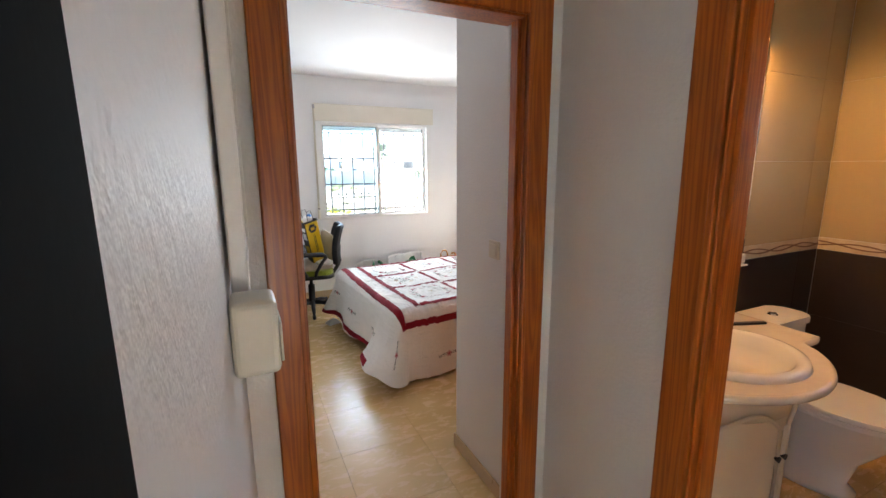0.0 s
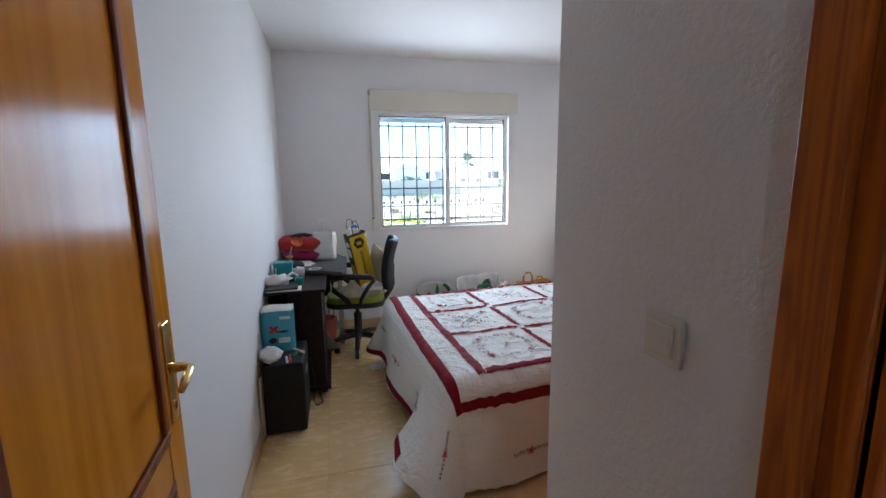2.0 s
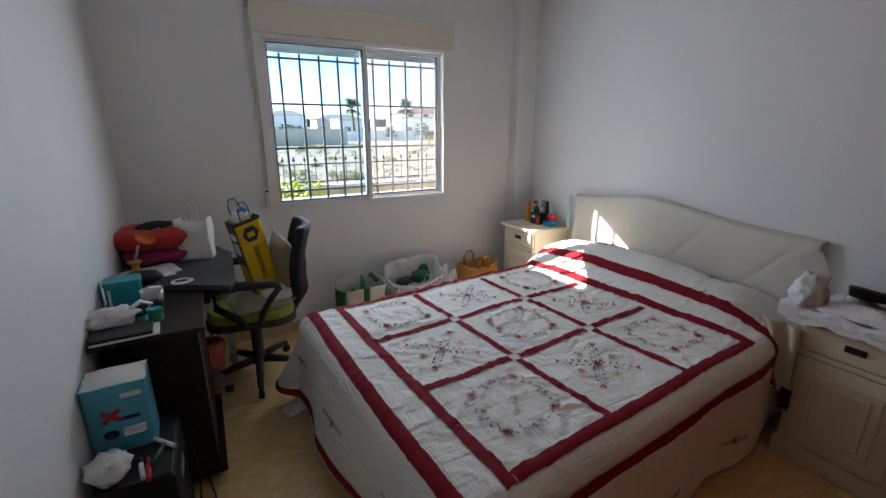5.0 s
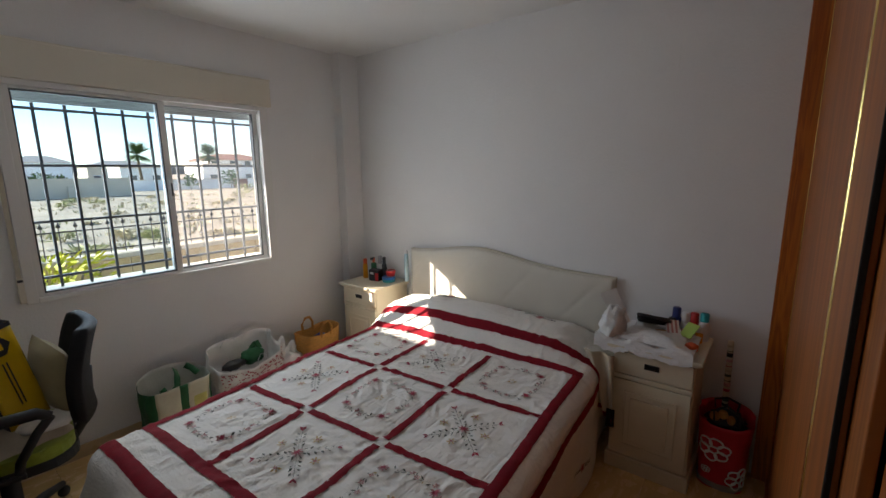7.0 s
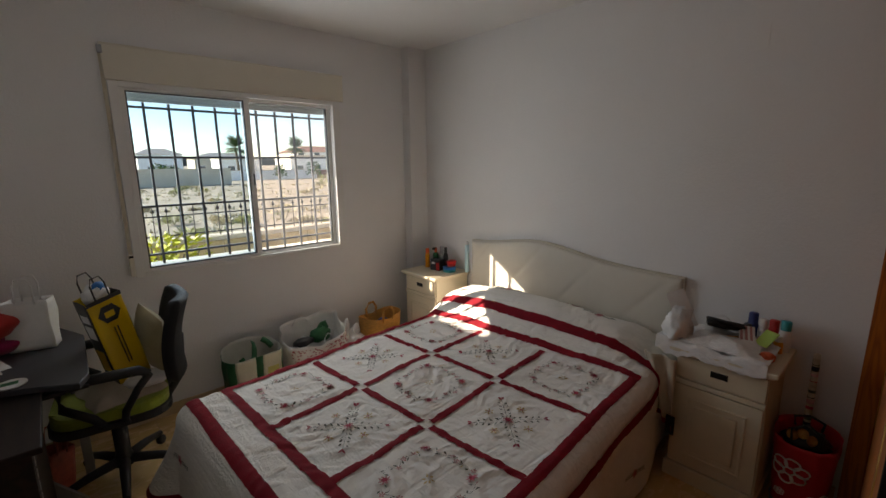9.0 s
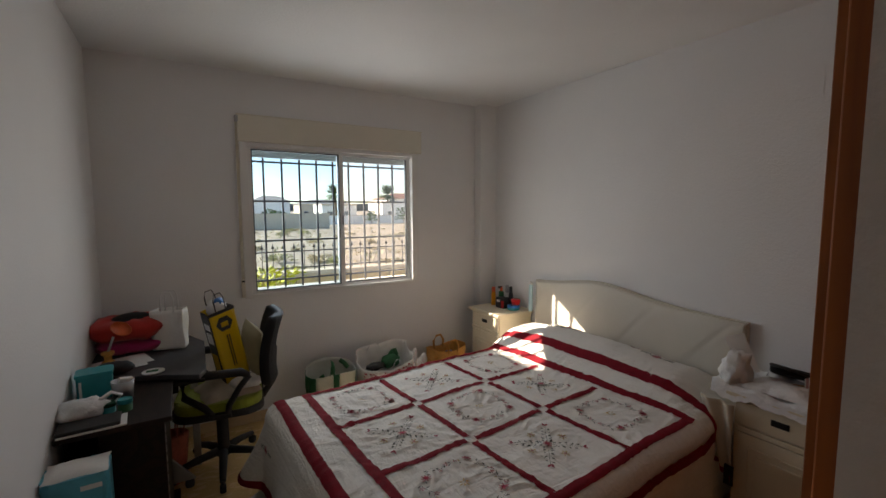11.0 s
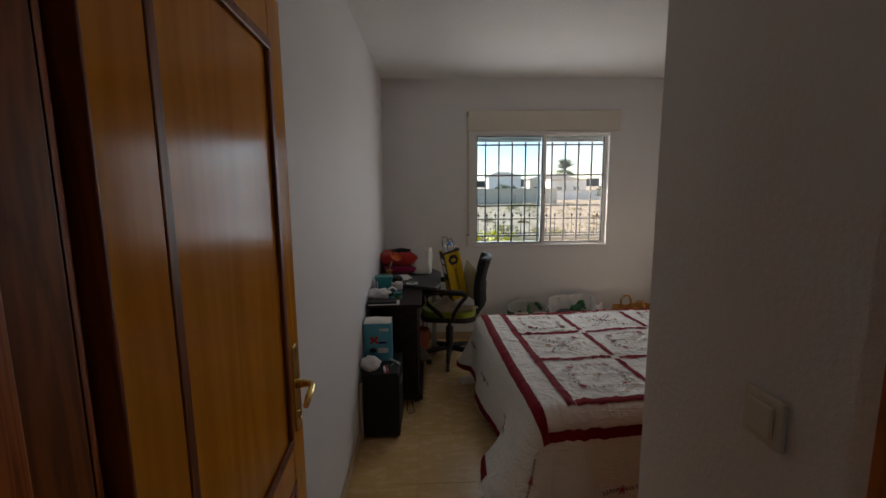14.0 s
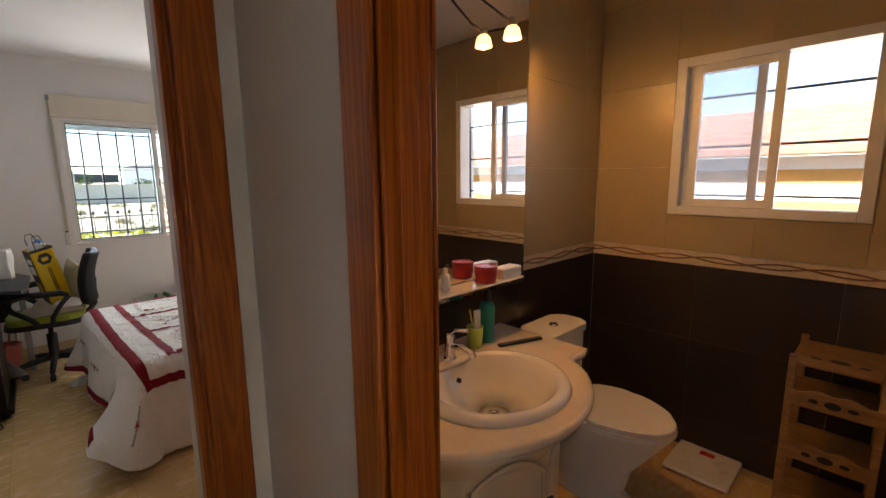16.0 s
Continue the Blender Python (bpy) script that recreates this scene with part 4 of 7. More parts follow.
def wreath(cx, cy, seed, r=0.148):
    """A squarish garland: a waving vine with loose leaves, four rose blossoms and paler ones between."""
    rnd, bm = random.Random(seed), bmesh.new()

    def at(a):
        q = r * (1 - 0.07 * math.cos(4 * a)) + 0.010 * math.sin(10 * a + seed)
        return cx + q * math.cos(a), cy + q * math.sin(a)
    n = 44
    for k in range(n):
        a, b = 2 * math.pi * k / n, 2 * math.pi * (k + 1) / n
        (x, y), (x1, y1) = at(a), at(b)
        if k % 11 not in (4, 5, 6):
            stem(bm, x, y, x1, y1, 0.0011)
        d = math.atan2(y1 - y, x1 - x)
        side = 0.85 if k % 2 else -0.85
        leaf_quad(bm, x + 0.004 * math.cos(d + side), y + 0.004 * math.sin(d + side), d + side, rnd.uniform(0.016, 0.024), 0.0030, 0)
        if k % 5 == 2:
            leaf_quad(bm, x, y, d - side * 1.2, 0.017, 0.0024, rnd.choice((2, 3)))
    for k in range(4):
        x, y = at(math.pi / 4 + k * math.pi / 2 + rnd.uniform(-0.06, 0.06))
        blossom(bm, x, y, 0.019, rnd)
        for j in (-0.62, 0.62, 0.30):
            x, y = at(math.pi / 4 + k * math.pi / 2 + j)
            petal_ring(bm, x + rnd.uniform(-0.012, 0.012), y + rnd.uniform(-0.012, 0.012), 0.001, 5, 0.013, 0.0042, 2, rnd.random())
    petal_ring(bm, cx, cy, 0.005, 6, 0.02, 0.0045, 3)
    part("embroidery", bm, THREADS, quilt, "embroidered flower wreath")["kind"] = "stuff"


def spray(cx, cy, seed, r=0.150):
    """Four leafy stems to the corners with tulip tips, and straw-coloured daisies between."""
    rnd, bm = random.Random(seed), bmesh.new()
    for k in range(4):
        a = math.pi / 4 + k * math.pi / 2 + rnd.uniform(-0.05, 0.05)
        stem(bm, cx, cy, cx + r * math.cos(a), cy + r * math.sin(a), 0.0011)
        for q in range(4):
            for s in (0.8, -0.8):
                p = 0.036 + 0.027 * q + (0.010 if s > 0 else 0)
                o = a + math.copysign(math.pi / 2, s)
                leaf_quad(bm, cx + p * math.cos(a) + 0.008 * math.cos(o), cy + p * math.sin(a) + 0.008 * math.sin(o), a + s, 0.023 - 0.002 * q, 0.0042, 0)
        for w in (-0.55, 0.0, 0.55):
            leaf_quad(bm, cx + r * math.cos(a), cy + r * math.sin(a), a + w, 0.026 if w else 0.018, 0.0055, 1 if w else 2, 0.006)
        d = a + math.pi / 4
        petal_ring(bm, cx + 0.098 * math.cos(d), cy + 0.098 * math.sin(d), 0.003, 6, 0.021, 0.0042, 3, d)
        petal_ring(bm, cx + 0.098 * math.cos(d), cy + 0.098 * math.sin(d), 0, 4, 0.009, 0.004, 2, d, 0.0065)
        for w in (-0.3, 0.3):
            leaf_quad(bm, cx + 0.022 * math.cos(d + w), cy + 0.022 * math.sin(d + w), d + w, 0.022, 0.0034, 0)
    blossom(bm, cx, cy, 0.020, rnd)
    part("embroidery", bm, THREADS, quilt, "embroidered flower spray")["kind"] = "stuff"


def sprig(x, y, ang, seed, ln=0.10):
    rnd, bm = random.Random(seed), bmesh.new()
    for s in (-1, 1):
        ex, ey = x + s * ln * math.cos(ang), y + s * ln * math.sin(ang)
        stem(bm, x, y, ex, ey)
        for q in range(1, 6):
            for w in (0.6, -0.6):
                leaf_quad(bm, x + (ex - x) * q / 6, y + (ey - y) * q / 6, ang + (0 if s > 0 else math.pi) + w, 0.022, 0.003, 0)
    petal_ring(bm, x, y, 0.002, 5, 0.026, 0.010, 2, rnd.random())
    petal_ring(bm, x, y, 0, 5, 0.014, 0.005, 1, rnd.random(), 0.0065)
    part("embroidery", bm, THREADS, quilt, "embroidered sprig")["kind"] = "stuff"


for i in range(3):
    for j in range(3):
        cx, cy = (GX[i] + GX[i + 1]) / 2, (GY[j] + GY[j + 1]) / 2
        (wreath if (i + j) % 2 == 0 else spray)(cx, cy, 10 * i + j)
for k, (x, y, a) in enumerate(((-1.14, -0.42, 1.57), (-1.14, 0.12, 1.57), (-1.10, 0.62, 1.57), (-0.50, -1.16, 0), (0.0, -1.18, 0.1), (0.56, -1.16, -0.1), (1.08, -0.38, 1.6), (1.08, 0.28, 1.6), (-1.08, -0.98, 0.8), (-0.4, 1.1, 0))):
    sprig(x, y, a, k)

sock = solid("crumpled_cloth", cloth(0.13, 0.10, 0.05, 4.2), M_COTTON, "small white crumpled cloth on the floor by the quilt", "cloth", loc=(0.745, 3.99, 0.0), rz=20, smooth=True)


# ---------------------------------------------------------------- nightstands
def nightstand(loc, label):
    """Cream unit with drawer, raised-panel door, plinth and moulded top; its front faces -x."""
    th = thing("nightstand", label, "nightstand", loc, group="nightstands by the bed")
    w, d, h = 0.395, 0.375, 0.715
    part("plinth", box(-0.008, d, -w / 2 - 0.008, w / 2 + 0.008, 0, 0.085, 0.006), M_CREAM, th)
    part("body", box(0.016, d, -w / 2 + 0.004, w / 2 - 0.004, 0.085, h - 0.03, 0.003), M_CREAM, th)
    part("drawer_front", box(0.0, 0.0155, -w / 2 + 0.01, w / 2 - 0.01, 0.562, 0.678, 0.004), M_CREAM, th)
    part("shelf_strip", box(-0.002, 0.0155, -w / 2 + 0.006, w / 2 - 0.006, 0.532, 0.556, 0.004), M_CREAM, th)
    dr = part("door", box(0.0, 0.0155, -w / 2 + 0.012, w / 2 - 0.012, 0.092, 0.526, 0.003), M_CREAM, th)
    bm = bmesh.new()
    y0, y1, z0, z1 = -w / 2 + 0.07, w / 2 - 0.07, 0.15, 0.468
    for a in ((y0, y1, z0, z0 + 0.012), (y0, y1, z1 - 0.012, z1), (y0, y0 + 0.012, z0 + 0.012, z1 - 0.012), (y1 - 0.012, y1, z0 + 0.012, z1 - 0.012)):
        box(-0.007, 0.001, *a, 0.003, bm)
    part("bead", bm, M_CREAM, dr)
    part("raised_panel", box(-0.006, 0.001, y0 + 0.035, y1 - 0.035, z0 + 0.035, z1 - 0.035, 0.005), M_CREAM, dr)
    part("pull", box(-0.004, 0.001, -0.036, 0.036, 0.612, 0.642, 0.002), M_DARKPULL, th, "black recessed metal pull")
    part("pull_lip", box(-0.010, -0.003, -0.033, 0.033, 0.632, 0.640, 0.002), M_DARKPULL, th)
    part("cornice", box(-0.012, d, -w / 2 - 0.012, w / 2 + 0.012, h - 0.03, h - 0.018, 0.005), M_CREAM, th)
    part("top", box(-0.026, d, -w / 2 - 0.026, w / 2 + 0.026, h - 0.018, h + 0.006, 0.006), M_CREAM, th)
    return th


ns_near = nightstand((2.735, 2.345, 0), "cream lacquered nightstand crowded with toiletries and a plastic bag")
ns_far = nightstand((2.725, 4.555, 0), "cream lacquered nightstand with sprays and tubs on top")

# ---------------------------------------------------------------- wardrobe
ward = thing("wardrobe", "built-in pine wardrobe with brass-edged sliding doors", "wardrobe", (2.2, 1.75, 0))
part("frame_post", box(0.878, 0.917, 0.045, 0.138, 0, 2.5, 0.003), M_PINE, ward)
part("frame_post", box(-0.98, -0.945, -0.056, 0.022, 0, 2.5, 0.003), M_WARD, ward)
part("frame_head", box(-0.944, 0.878, -0.06, 0.060, 2.44, 2.5, 0.003), M_PINE, ward)
part("floor_track", box(-0.944, 0.878, -0.02, 0.075, 0.0, 0.03, 0.003), M_PINE, ward)
near = part("sliding_door", box(-0.535, 0.862, 0.046, 0.064, 0.032, 2.438, 0.002), M_WARD, ward)
part("brass_edge", box(0.8625, 0.8755, 0.044, 0.068, 0.032, 2.438, 0.003), M_BRASS, near, "brass grip profile")
part("brass_edge", box(-0.552, -0.536, 0.044, 0.067, 0.032, 2.438, 0.005, seg=3), M_BRASS, near, "brass grip profile")
part("end_stile", box(-0.826, -0.553, 0.046, 0.064, 0.032, 2.438, 0.003), M_WARD, near)
# black strip drawn in for the shadow gap beside the door's end
part("gap_shade_strip", box(-0.834, -0.827, 0.056, 0.066, 0.032, 2.438, 0.002), M_BLACKFAB, near, "black strip for the shadow gap at the door's edge")
part("sliding_door", box(-0.944, -0.50, 0.027, 0.0445, 0.032, 2.438, 0.002), M_WARDGRAIN, ward)
part("end_panel", box(-1.14, -0.981, -0.0635, -0.057, 0.08, 2.5, 0.001), M_WARDGRAIN, ward, "pine cladding on the wall end")
part("fascia", box(-0.918, 0.917, -0.06, 0.055, 2.5, 2.598), M_WALL, ward, "white plaster panel")
wardback = solid("wardrobe_lining", box(1.285, 3.115, 1.205, 1.22, 0, 2.5), M_WARD, "pine back panel inside the wardrobe", "panel", "structure")

# ---------------------------------------------------------------- desk
desk = thing("corner_desk", "dark wenge computer desk with a grey raised top", "desk", (0.0, 3.62, 0))
part("end_panel", box(0.135, 0.355, 0.02, 0.045, 0.075, 0.735, 0.003), M_DESK, desk)
part("front_panel", box(0.337, 0.355, 0.046, 0.62, 0.075, 0.735, 0.003), M_DESK, desk)
part("inner_panel", box(0.012, 0.03, 0.10, 0.62, 0.075, 0.735, 0.003), M_DESK, desk)
part("back_panel", box(0.03, 0.336, 0.60, 0.62, 0.075, 0.735, 0.003), M_DESK, desk)
part("base_plate", box(0.10, 0.385, 0.0, 0.62, 0.045, 0.075, 0.004), M_DESK, desk)
part("shelf", box(0.03, 0.336, 0.05, 0.60, 0.40, 0.418, 0.002), M_DESK, desk)
part("desktop", box(0.006, 0.385, -0.015, 0.55, 0.736, 0.758, 0.004), M_DESK, desk, "wenge worktop")
for y in (0.08, 0.56):
    part("foot", lathe([(0, 0), (0.022, 0), (0.022, 0.02), (0.014, 0.03), (0.014, 0.045), (0, 0.045)], 14, m=pose(0.34, y, 0)), M_BLACK, desk)
    part("foot", lathe([(0, 0), (0.022, 0), (0.022, 0.02), (0.014, 0.03), (0.014, 0.045), (0, 0.045)], 14, m=pose(0.13, y, 0)), M_BLACK, desk)
for k in range(9):
    part("vent_slot", box(0.3555, 0.3575, 0.06, 0.075, 0.30 + 0.045 * k, 0.33 + 0.045 * k), M_GREYMET, desk)
part("rear_top", prism([(0.006, 0.60), (0.37, 0.44), (0.50, 0.36), (0.535, 0.45), (0.55, 1.0), (0.40, 1.37), (0.006, 1.37)], 0.762, 0.786, bev=0.005), M_DESKTOP, desk, "matt grey rear desktop")
part("rear_leg", box(0.03, 0.07, 1.30, 1.34, 0.0, 0.752, 0.004), M_GREYMET, desk)
part("rear_leg", box(0.46, 0.50, 0.95, 0.99, 0.0, 0.760, 0.004), M_GREYMET, desk)
part("modesty_panel", box(0.02, 0.39, 1.345, 1.36, 0.35, 0.760, 0.002), M_DESK, desk)
part("keyboard_tray", box(0.36, 0.53, 0.56, 0.95, 0.675, 0.690, 0.003), M_BLACK, desk)
part("metal_side", prism([(0.0, 0.05), (0.30, 0.05), (0.27, 0.09), (0.06, 0.36), (0.06, 0.69), (0.0, 0.69)], 0.0, 0.022, m=Matrix(((1, 0, 0, 0.16), (0, 0, 1, 0.72), (0, 1, 0, 0.0), (0, 0, 0, 1)))), M_GREYMET, desk, "grey metal side frame")
part("castor", lathe([(0, 0), (0.022, 0.004), (0.026, 0.02), (0.022, 0.045), (0, 0.05)], 14, m=pose(0.43, 0.735, 0)), M_BLACK, desk)

# ---------------------------------------------------------------- office chair
chair = thing("office_chair", "black swivel chair with a lime-green seat, piled with bags", "office chair", (0.62, 4.47, 0), 172)
for k in range(5):
    a = radians(20 + 72 * k)
    ca, sa = math.cos(a), math.sin(a)
    part("base_arm", tube([(0.03 * ca, 0.03 * sa, 0.115), (0.16 * ca, 0.16 * sa, 0.10), (0.285 * ca, 0.285 * sa, 0.07)], 0.022, 10, taper=[1.2, 1.0, 0.75]), M_BLACK, chair)
    c = part("castor", lathe([(0, -0.017), (0.022, -0.016), (0.027, -0.008), (0.027, 0.008), (0.022, 0.016), (0, 0.017)], 16, m=pose(0.285 * ca, 0.285 * sa, 0.028, 90, 0, 20 + 72 * k)), M_BLACK, chair)
    part("castor_stem", tube([(0.285 * ca, 0.285 * sa, 0.03), (0.285 * ca, 0.285 * sa, 0.075)], 0.009, 8), M_BLACK, c)
part("gas_column", lathe([(0, 0.09), (0.045, 0.09), (0.040, 0.14), (0.034, 0.16), (0.034, 0.31), (0.017, 0.315), (0.017, 0.40), (0, 0.40)], 18), M_BLACK, chair)
part("mechanism", box(-0.09, 0.09, -0.08, 0.08, 0.385, 0.42, 0.01), M_BLACK, chair)
part("seat_shell", prism(rounded(0.49, 0.47, 0.12), 0.415, 0.455, bev=0.015), M_BLACK, chair)
part("seat", prism(rounded(0.47, 0.45, 0.12), 0.455, 0.505, bev=0.03), M_LIME, chair, "lime-green upholstered cushion")


def back_fn(u, v):
    y = (u - 0.5) * (0.44 - 0.10 * (2 * v - 1) ** 4)
    z = 0.56 + v * 0.41
    return Vector((-0.235 - 0.05 * v - 0.05 * (1 - (2 * u - 1) ** 2) + 0.03 * math.sin(v * 3.1), y, z))


part("backrest", sheet(back_fn, 18, 18, thick=0.05), M_BLACKFAB, chair, "black padded backrest", True)
part("back_bracket", tube([(-0.05, 0, 0.41), (-0.24, 0, 0.43), (-0.30, 0, 0.52), (-0.315, 0, 0.74)], 0.022, 10), M_BLACK, chair)
for s in (-1, 1):
    y = s * 0.255
    part("armrest", tube([(-0.17, y, 0.66), (-0.13, y, 0.685), (0.10, y, 0.69), (0.17, y, 0.66), (0.16, y, 0.58), (0.06, y, 0.50), (0.03, y * 0.9, 0.44)], 0.019, 10, taper=[0.9, 1.25, 1.3, 1.1, 1, 1, 1]), M_BLACK, chair)
    part("arm_strut", tube([(-0.17, y, 0.66), (-0.12, y, 0.60), (-0.06, y, 0.50), (-0.05, y * 0.9, 0.44)], 0.017, 10), M_BLACK, chair)
    part("arm_plate", box(-0.07, 0.05, min(y * 0.7, y), max(y * 0.7, y), 0.425, 0.445, 0.006), M_BLACK, chair)


# ---------------------------------------------------------------- bathroom
def tile_field(parent, name, u_cuts, z_cuts, put, mat, gap=0.0025):
    for a, b in zip(u_cuts, u_cuts[1:]):
        for c, d in zip(z_cuts, z_cuts[1:]):
            part(name, put(a + gap, b - gap, c + gap, d - gap), mat, parent)


van = thing("vanity_unit", "cream panelled washbasin cabinet with curved doors", "vanity unit", (1.715, 1.09, 0))


def bow(x):
    """Front edge of the vanity top: bowed out in the middle."""
    u = (x + 0.02) / 0.50
    return -0.46 - 0.245 * max(0.0, math.cos(min(1.0, abs(u) / 0.80) * math.pi / 2)) ** 0.6


xs = [-0.50 + 1.0 * k / 40 for k in range(41)]
part("cabinet", prism([(0.44, 0), (-0.44, 0)] + [(x * 0.86, bow(x) * 0.90 + 0.02) for x in xs], 0.10, 0.66), M_CREAM, van)


def apron(u, v):
    x = xs[min(40, int(u * 40 + 0.5))]
    return Vector((x * 0.86, bow(x) * 0.90 + 0.02, 0.661 + 0.128 * v))


part("apron", sheet(apron, 40, 1, thick=0.012), M_CREAM, van)
for x in (-0.436, 0.424):
    part("side_panel", box(x, x + 0.012, -0.40, 0.0, 0.661, 0.789), M_CREAM, van)
part("plinth", prism([(0.40, 0), (-0.40, 0)] + [(x * 0.80, bow(x) * 0.80 + 0.02) for x in xs], 0.0, 0.10), M_CREAM, van)
for x0, x1 in ((-0.27, -0.02), (0.02, 0.27)):
    n = 16
    ins = [(x0 + (x1 - x0) * k / n, 0.62 + 0.07 * math.sin(math.pi * k / n)) for k in range(n + 1)]
    loop = [(x, 0.22) for x, _ in ins[::n]] + [(x, z) for x, z in ins[::-1]]
    ring = [Vector((x, bow(x / 0.86) * 0.90 + 0.014, z)) for x, z in loop]
    d = part("door_panel", tube(ring, 0.008, 8, closed=True), M_CREAM, van, "arched raised panel", True)
    part("knob", lathe([(0, 0.02), (0.012, 0.016), (0.008, 0.004), (0.006, 0)], 12, m=pose((x0 if x0 > 0 else x1), bow(0.05) * 0.90 + 0.015, 0.50, 90, 0, 0)), M_DARKPULL, d)


def worktop():
    """A slab with a rounded edge and an oval hole for the bowl."""
    bm = bmesh.new()
    rim_pts = [(0.53, 0), (-0.50, 0)] + [(x, bow(x)) for x in xs] + [(0.53, bow(0.5))]
    hole = [(0.005 + 0.245 * math.cos(a), -0.395 + 0.222 * math.sin(a)) for a in [2 * math.pi * k / 40 for k in range(40)]]
    edges = []
    for loop in (rim_pts, hole):
        vs = [bm.verts.new((x, y, 0.0)) for x, y in loop]
        edges += [bm.edges.new((vs[k], vs[(k + 1) % len(vs)])) for k in range(len(vs))]
    bmesh.ops.triangle_fill(bm, edges=edges, use_beauty=True)
    lift = bmesh.ops.extrude_face_region(bm, geom=bm.faces[:])
    bmesh.ops.translate(bm, vec=(0, 0, 0.032), verts=[g for g in lift["geom"] if isinstance(g, bmesh.types.BMVert)])
    bmesh.ops.recalc_face_normals(bm, faces=bm.faces[:])
    return bm


top = thing("stone_worktop", "pale stone vanity top with a bowed front", "worktop", (1.715, 1.09, 0.79))
part("slab", worktop(), M_COUNTER, top)
part("rounded_edge", tube([(x, bow(x) - 0.002, 0.016) for x in xs] + [(0.53, bow(0.5) - 0.002, 0.016), (0.532, -0.01, 0.016)], 0.017, 10), M_COUNTER, top, smooth=True)
basin = thing("washbasin", "white oval ceramic inset basin with a wide rim", "washbasin", (1.72, 0.695, 0.822))
part("bowl", lathe([(0.0, -0.115), (0.06, -0.112), (0.15, -0.085), (0.205, -0.03), (0.225, 0.014), (0.245, 0.026), (0.27, 0.020), (0.28, 0.0), (0.24, -0.012)], 48, sx=1.02, sy=0.92), M_CERAMIC, basin, smooth=True)
part("drain", lathe([(0, -0.106), (0.012, -0.106), (0.022, -0.108), (0.025, -0.112)], 18), M_CHROME, basin, "chrome drain")
part("overflow", lathe([(0, 0.002), (0.010, 0.001), (0.011, -0.004)], 14, m=pose(0, 0.170, -0.045, 62, 0, 0)), M_BLACK, basin)
part("tap_ledge", box(-0.11, 0.11, 0.19, 0.29, 0.0, 0.022, 0.010, seg=3), M_CERAMIC, basin)
tap = thing("basin_tap", "chrome single-lever basin mixer", "tap", (1.735, 0.930, 0.845))
part("tap_body", lathe([(0, 0), (0.026, 0), (0.024, 0.012), (0.020, 0.05), (0.022, 0.085), (0.014, 0.10), (0, 0.102)], 18), M_CHROME, tap)
part("spout", tube([(0, 0, 0.05), (0, -0.06, 0.062), (0, -0.115, 0.05), (0, -0.125, 0.035)], 0.013, 12), M_CHROME, tap, smooth=True)
part("lever", tube([(0, 0, 0.10), (0, -0.03, 0.12), (0, -0.10, 0.135)], 0.007, 10), M_CHROME, tap, smooth=True)

wc = thing("toilet", "white close-coupled toilet with its lid down", "toilet", (2.495, 1.09, 0))
part("cistern", prism([(x, y - 0.150) for x, y in rounded(0.36, 0.19, 0.05)], 0.40, 0.755, bev=0.012), M_CERAMIC, wc, smooth=False)
part("cistern_lid", prism([(x, y - 0.152) for x, y in rounded(0.385, 0.212, 0.06)], 0.755, 0.79, bev=0.012), M_CERAMIC, wc)
part("flush_button", lathe([(0, 0.799), (0.018, 0.798), (0.022, 0.795), (0.024, 0.79)], 20, m=pose(0, -0.152, 0)), M_CHROME, wc, "chrome flush button")


def oval(w, l, y0, n=36):
    return [(w * math.cos(2 * math.pi * k / n) * (1 - 0.10 * max(0, -math.sin(2 * math.pi * k / n))), y0 + l * math.sin(2 * math.pi * k / n)) for k in range(n)]


bm = bmesh.new()
prev = None
for w, l, y0, z in ((0.115, 0.24, -0.36, 0.0), (0.115, 0.24, -0.36, 0.03), (0.105, 0.22, -0.34, 0.06), (0.12, 0.23, -0.36, 0.18), (0.165, 0.265, -0.44, 0.34), (0.190, 0.285, -0.47, 0.415), (0.190, 0.285, -0.47, 0.43)):
    ring = [bm.verts.new((x, y, z)) for x, y in oval(w, l, y0)]
    if prev:
        for k in range(36):
            bm.faces.new([prev[k], prev[(k + 1) % 36], ring[(k + 1) % 36], ring[k]])
    else:
        bm.faces.new(ring[::-1])
    prev = ring
bm.faces.new(prev)
part("pan", bm, M_CERAMIC, wc, smooth=True)
part("seat", prism(oval(0.198, 0.265, -0.50), 0.431, 0.448, bev=0.006), M_CERAMIC, wc)
part("lid", prism(oval(0.196, 0.263, -0.498), 0.450, 0.472, bev=0.010), M_CERAMIC, wc)
for s in (-1, 1):
    part("lid_hinge", tube([(s * 0.07 - 0.02, -0.225, 0.45), (s * 0.07 + 0.02, -0.225, 0.45)], 0.011, 10), M_CERAMIC, wc)

mir = thing("mirror", "frameless wall mirror above the basin", "mirror", (1.82, 1.085, 1.01))
part("glass", box(-0.60, 0.60, -0.004, 0.002, 0, 1.42), M_MIRROR, mir)
part("backing", box(-0.598, 0.598, 0.0025, 0.008, 0.002, 1.418), M_GREYMET, mir)
shelf = thing("glass_shelf", "narrow glass shelf with toiletries under the mirror", "shelf", (1.86, 1.015, 1.075))
part("plate", box(-0.32, 0.40, -0.055, 0.055, 0, 0.008, 0.002), M_CERAMIC, shelf)
for x in (-0.25, 0.33):
    part("bracket", box(x - 0.008, x + 0.008, -0.03, 0.055, -0.018, -0.001, 0.003), M_CHROME, shelf)
lamp = thing("mirror_lamp", "mirror lamp with a glowing amber glass shade on a bent rod", "wall lamp", (2.19, 1.0, 2.178))
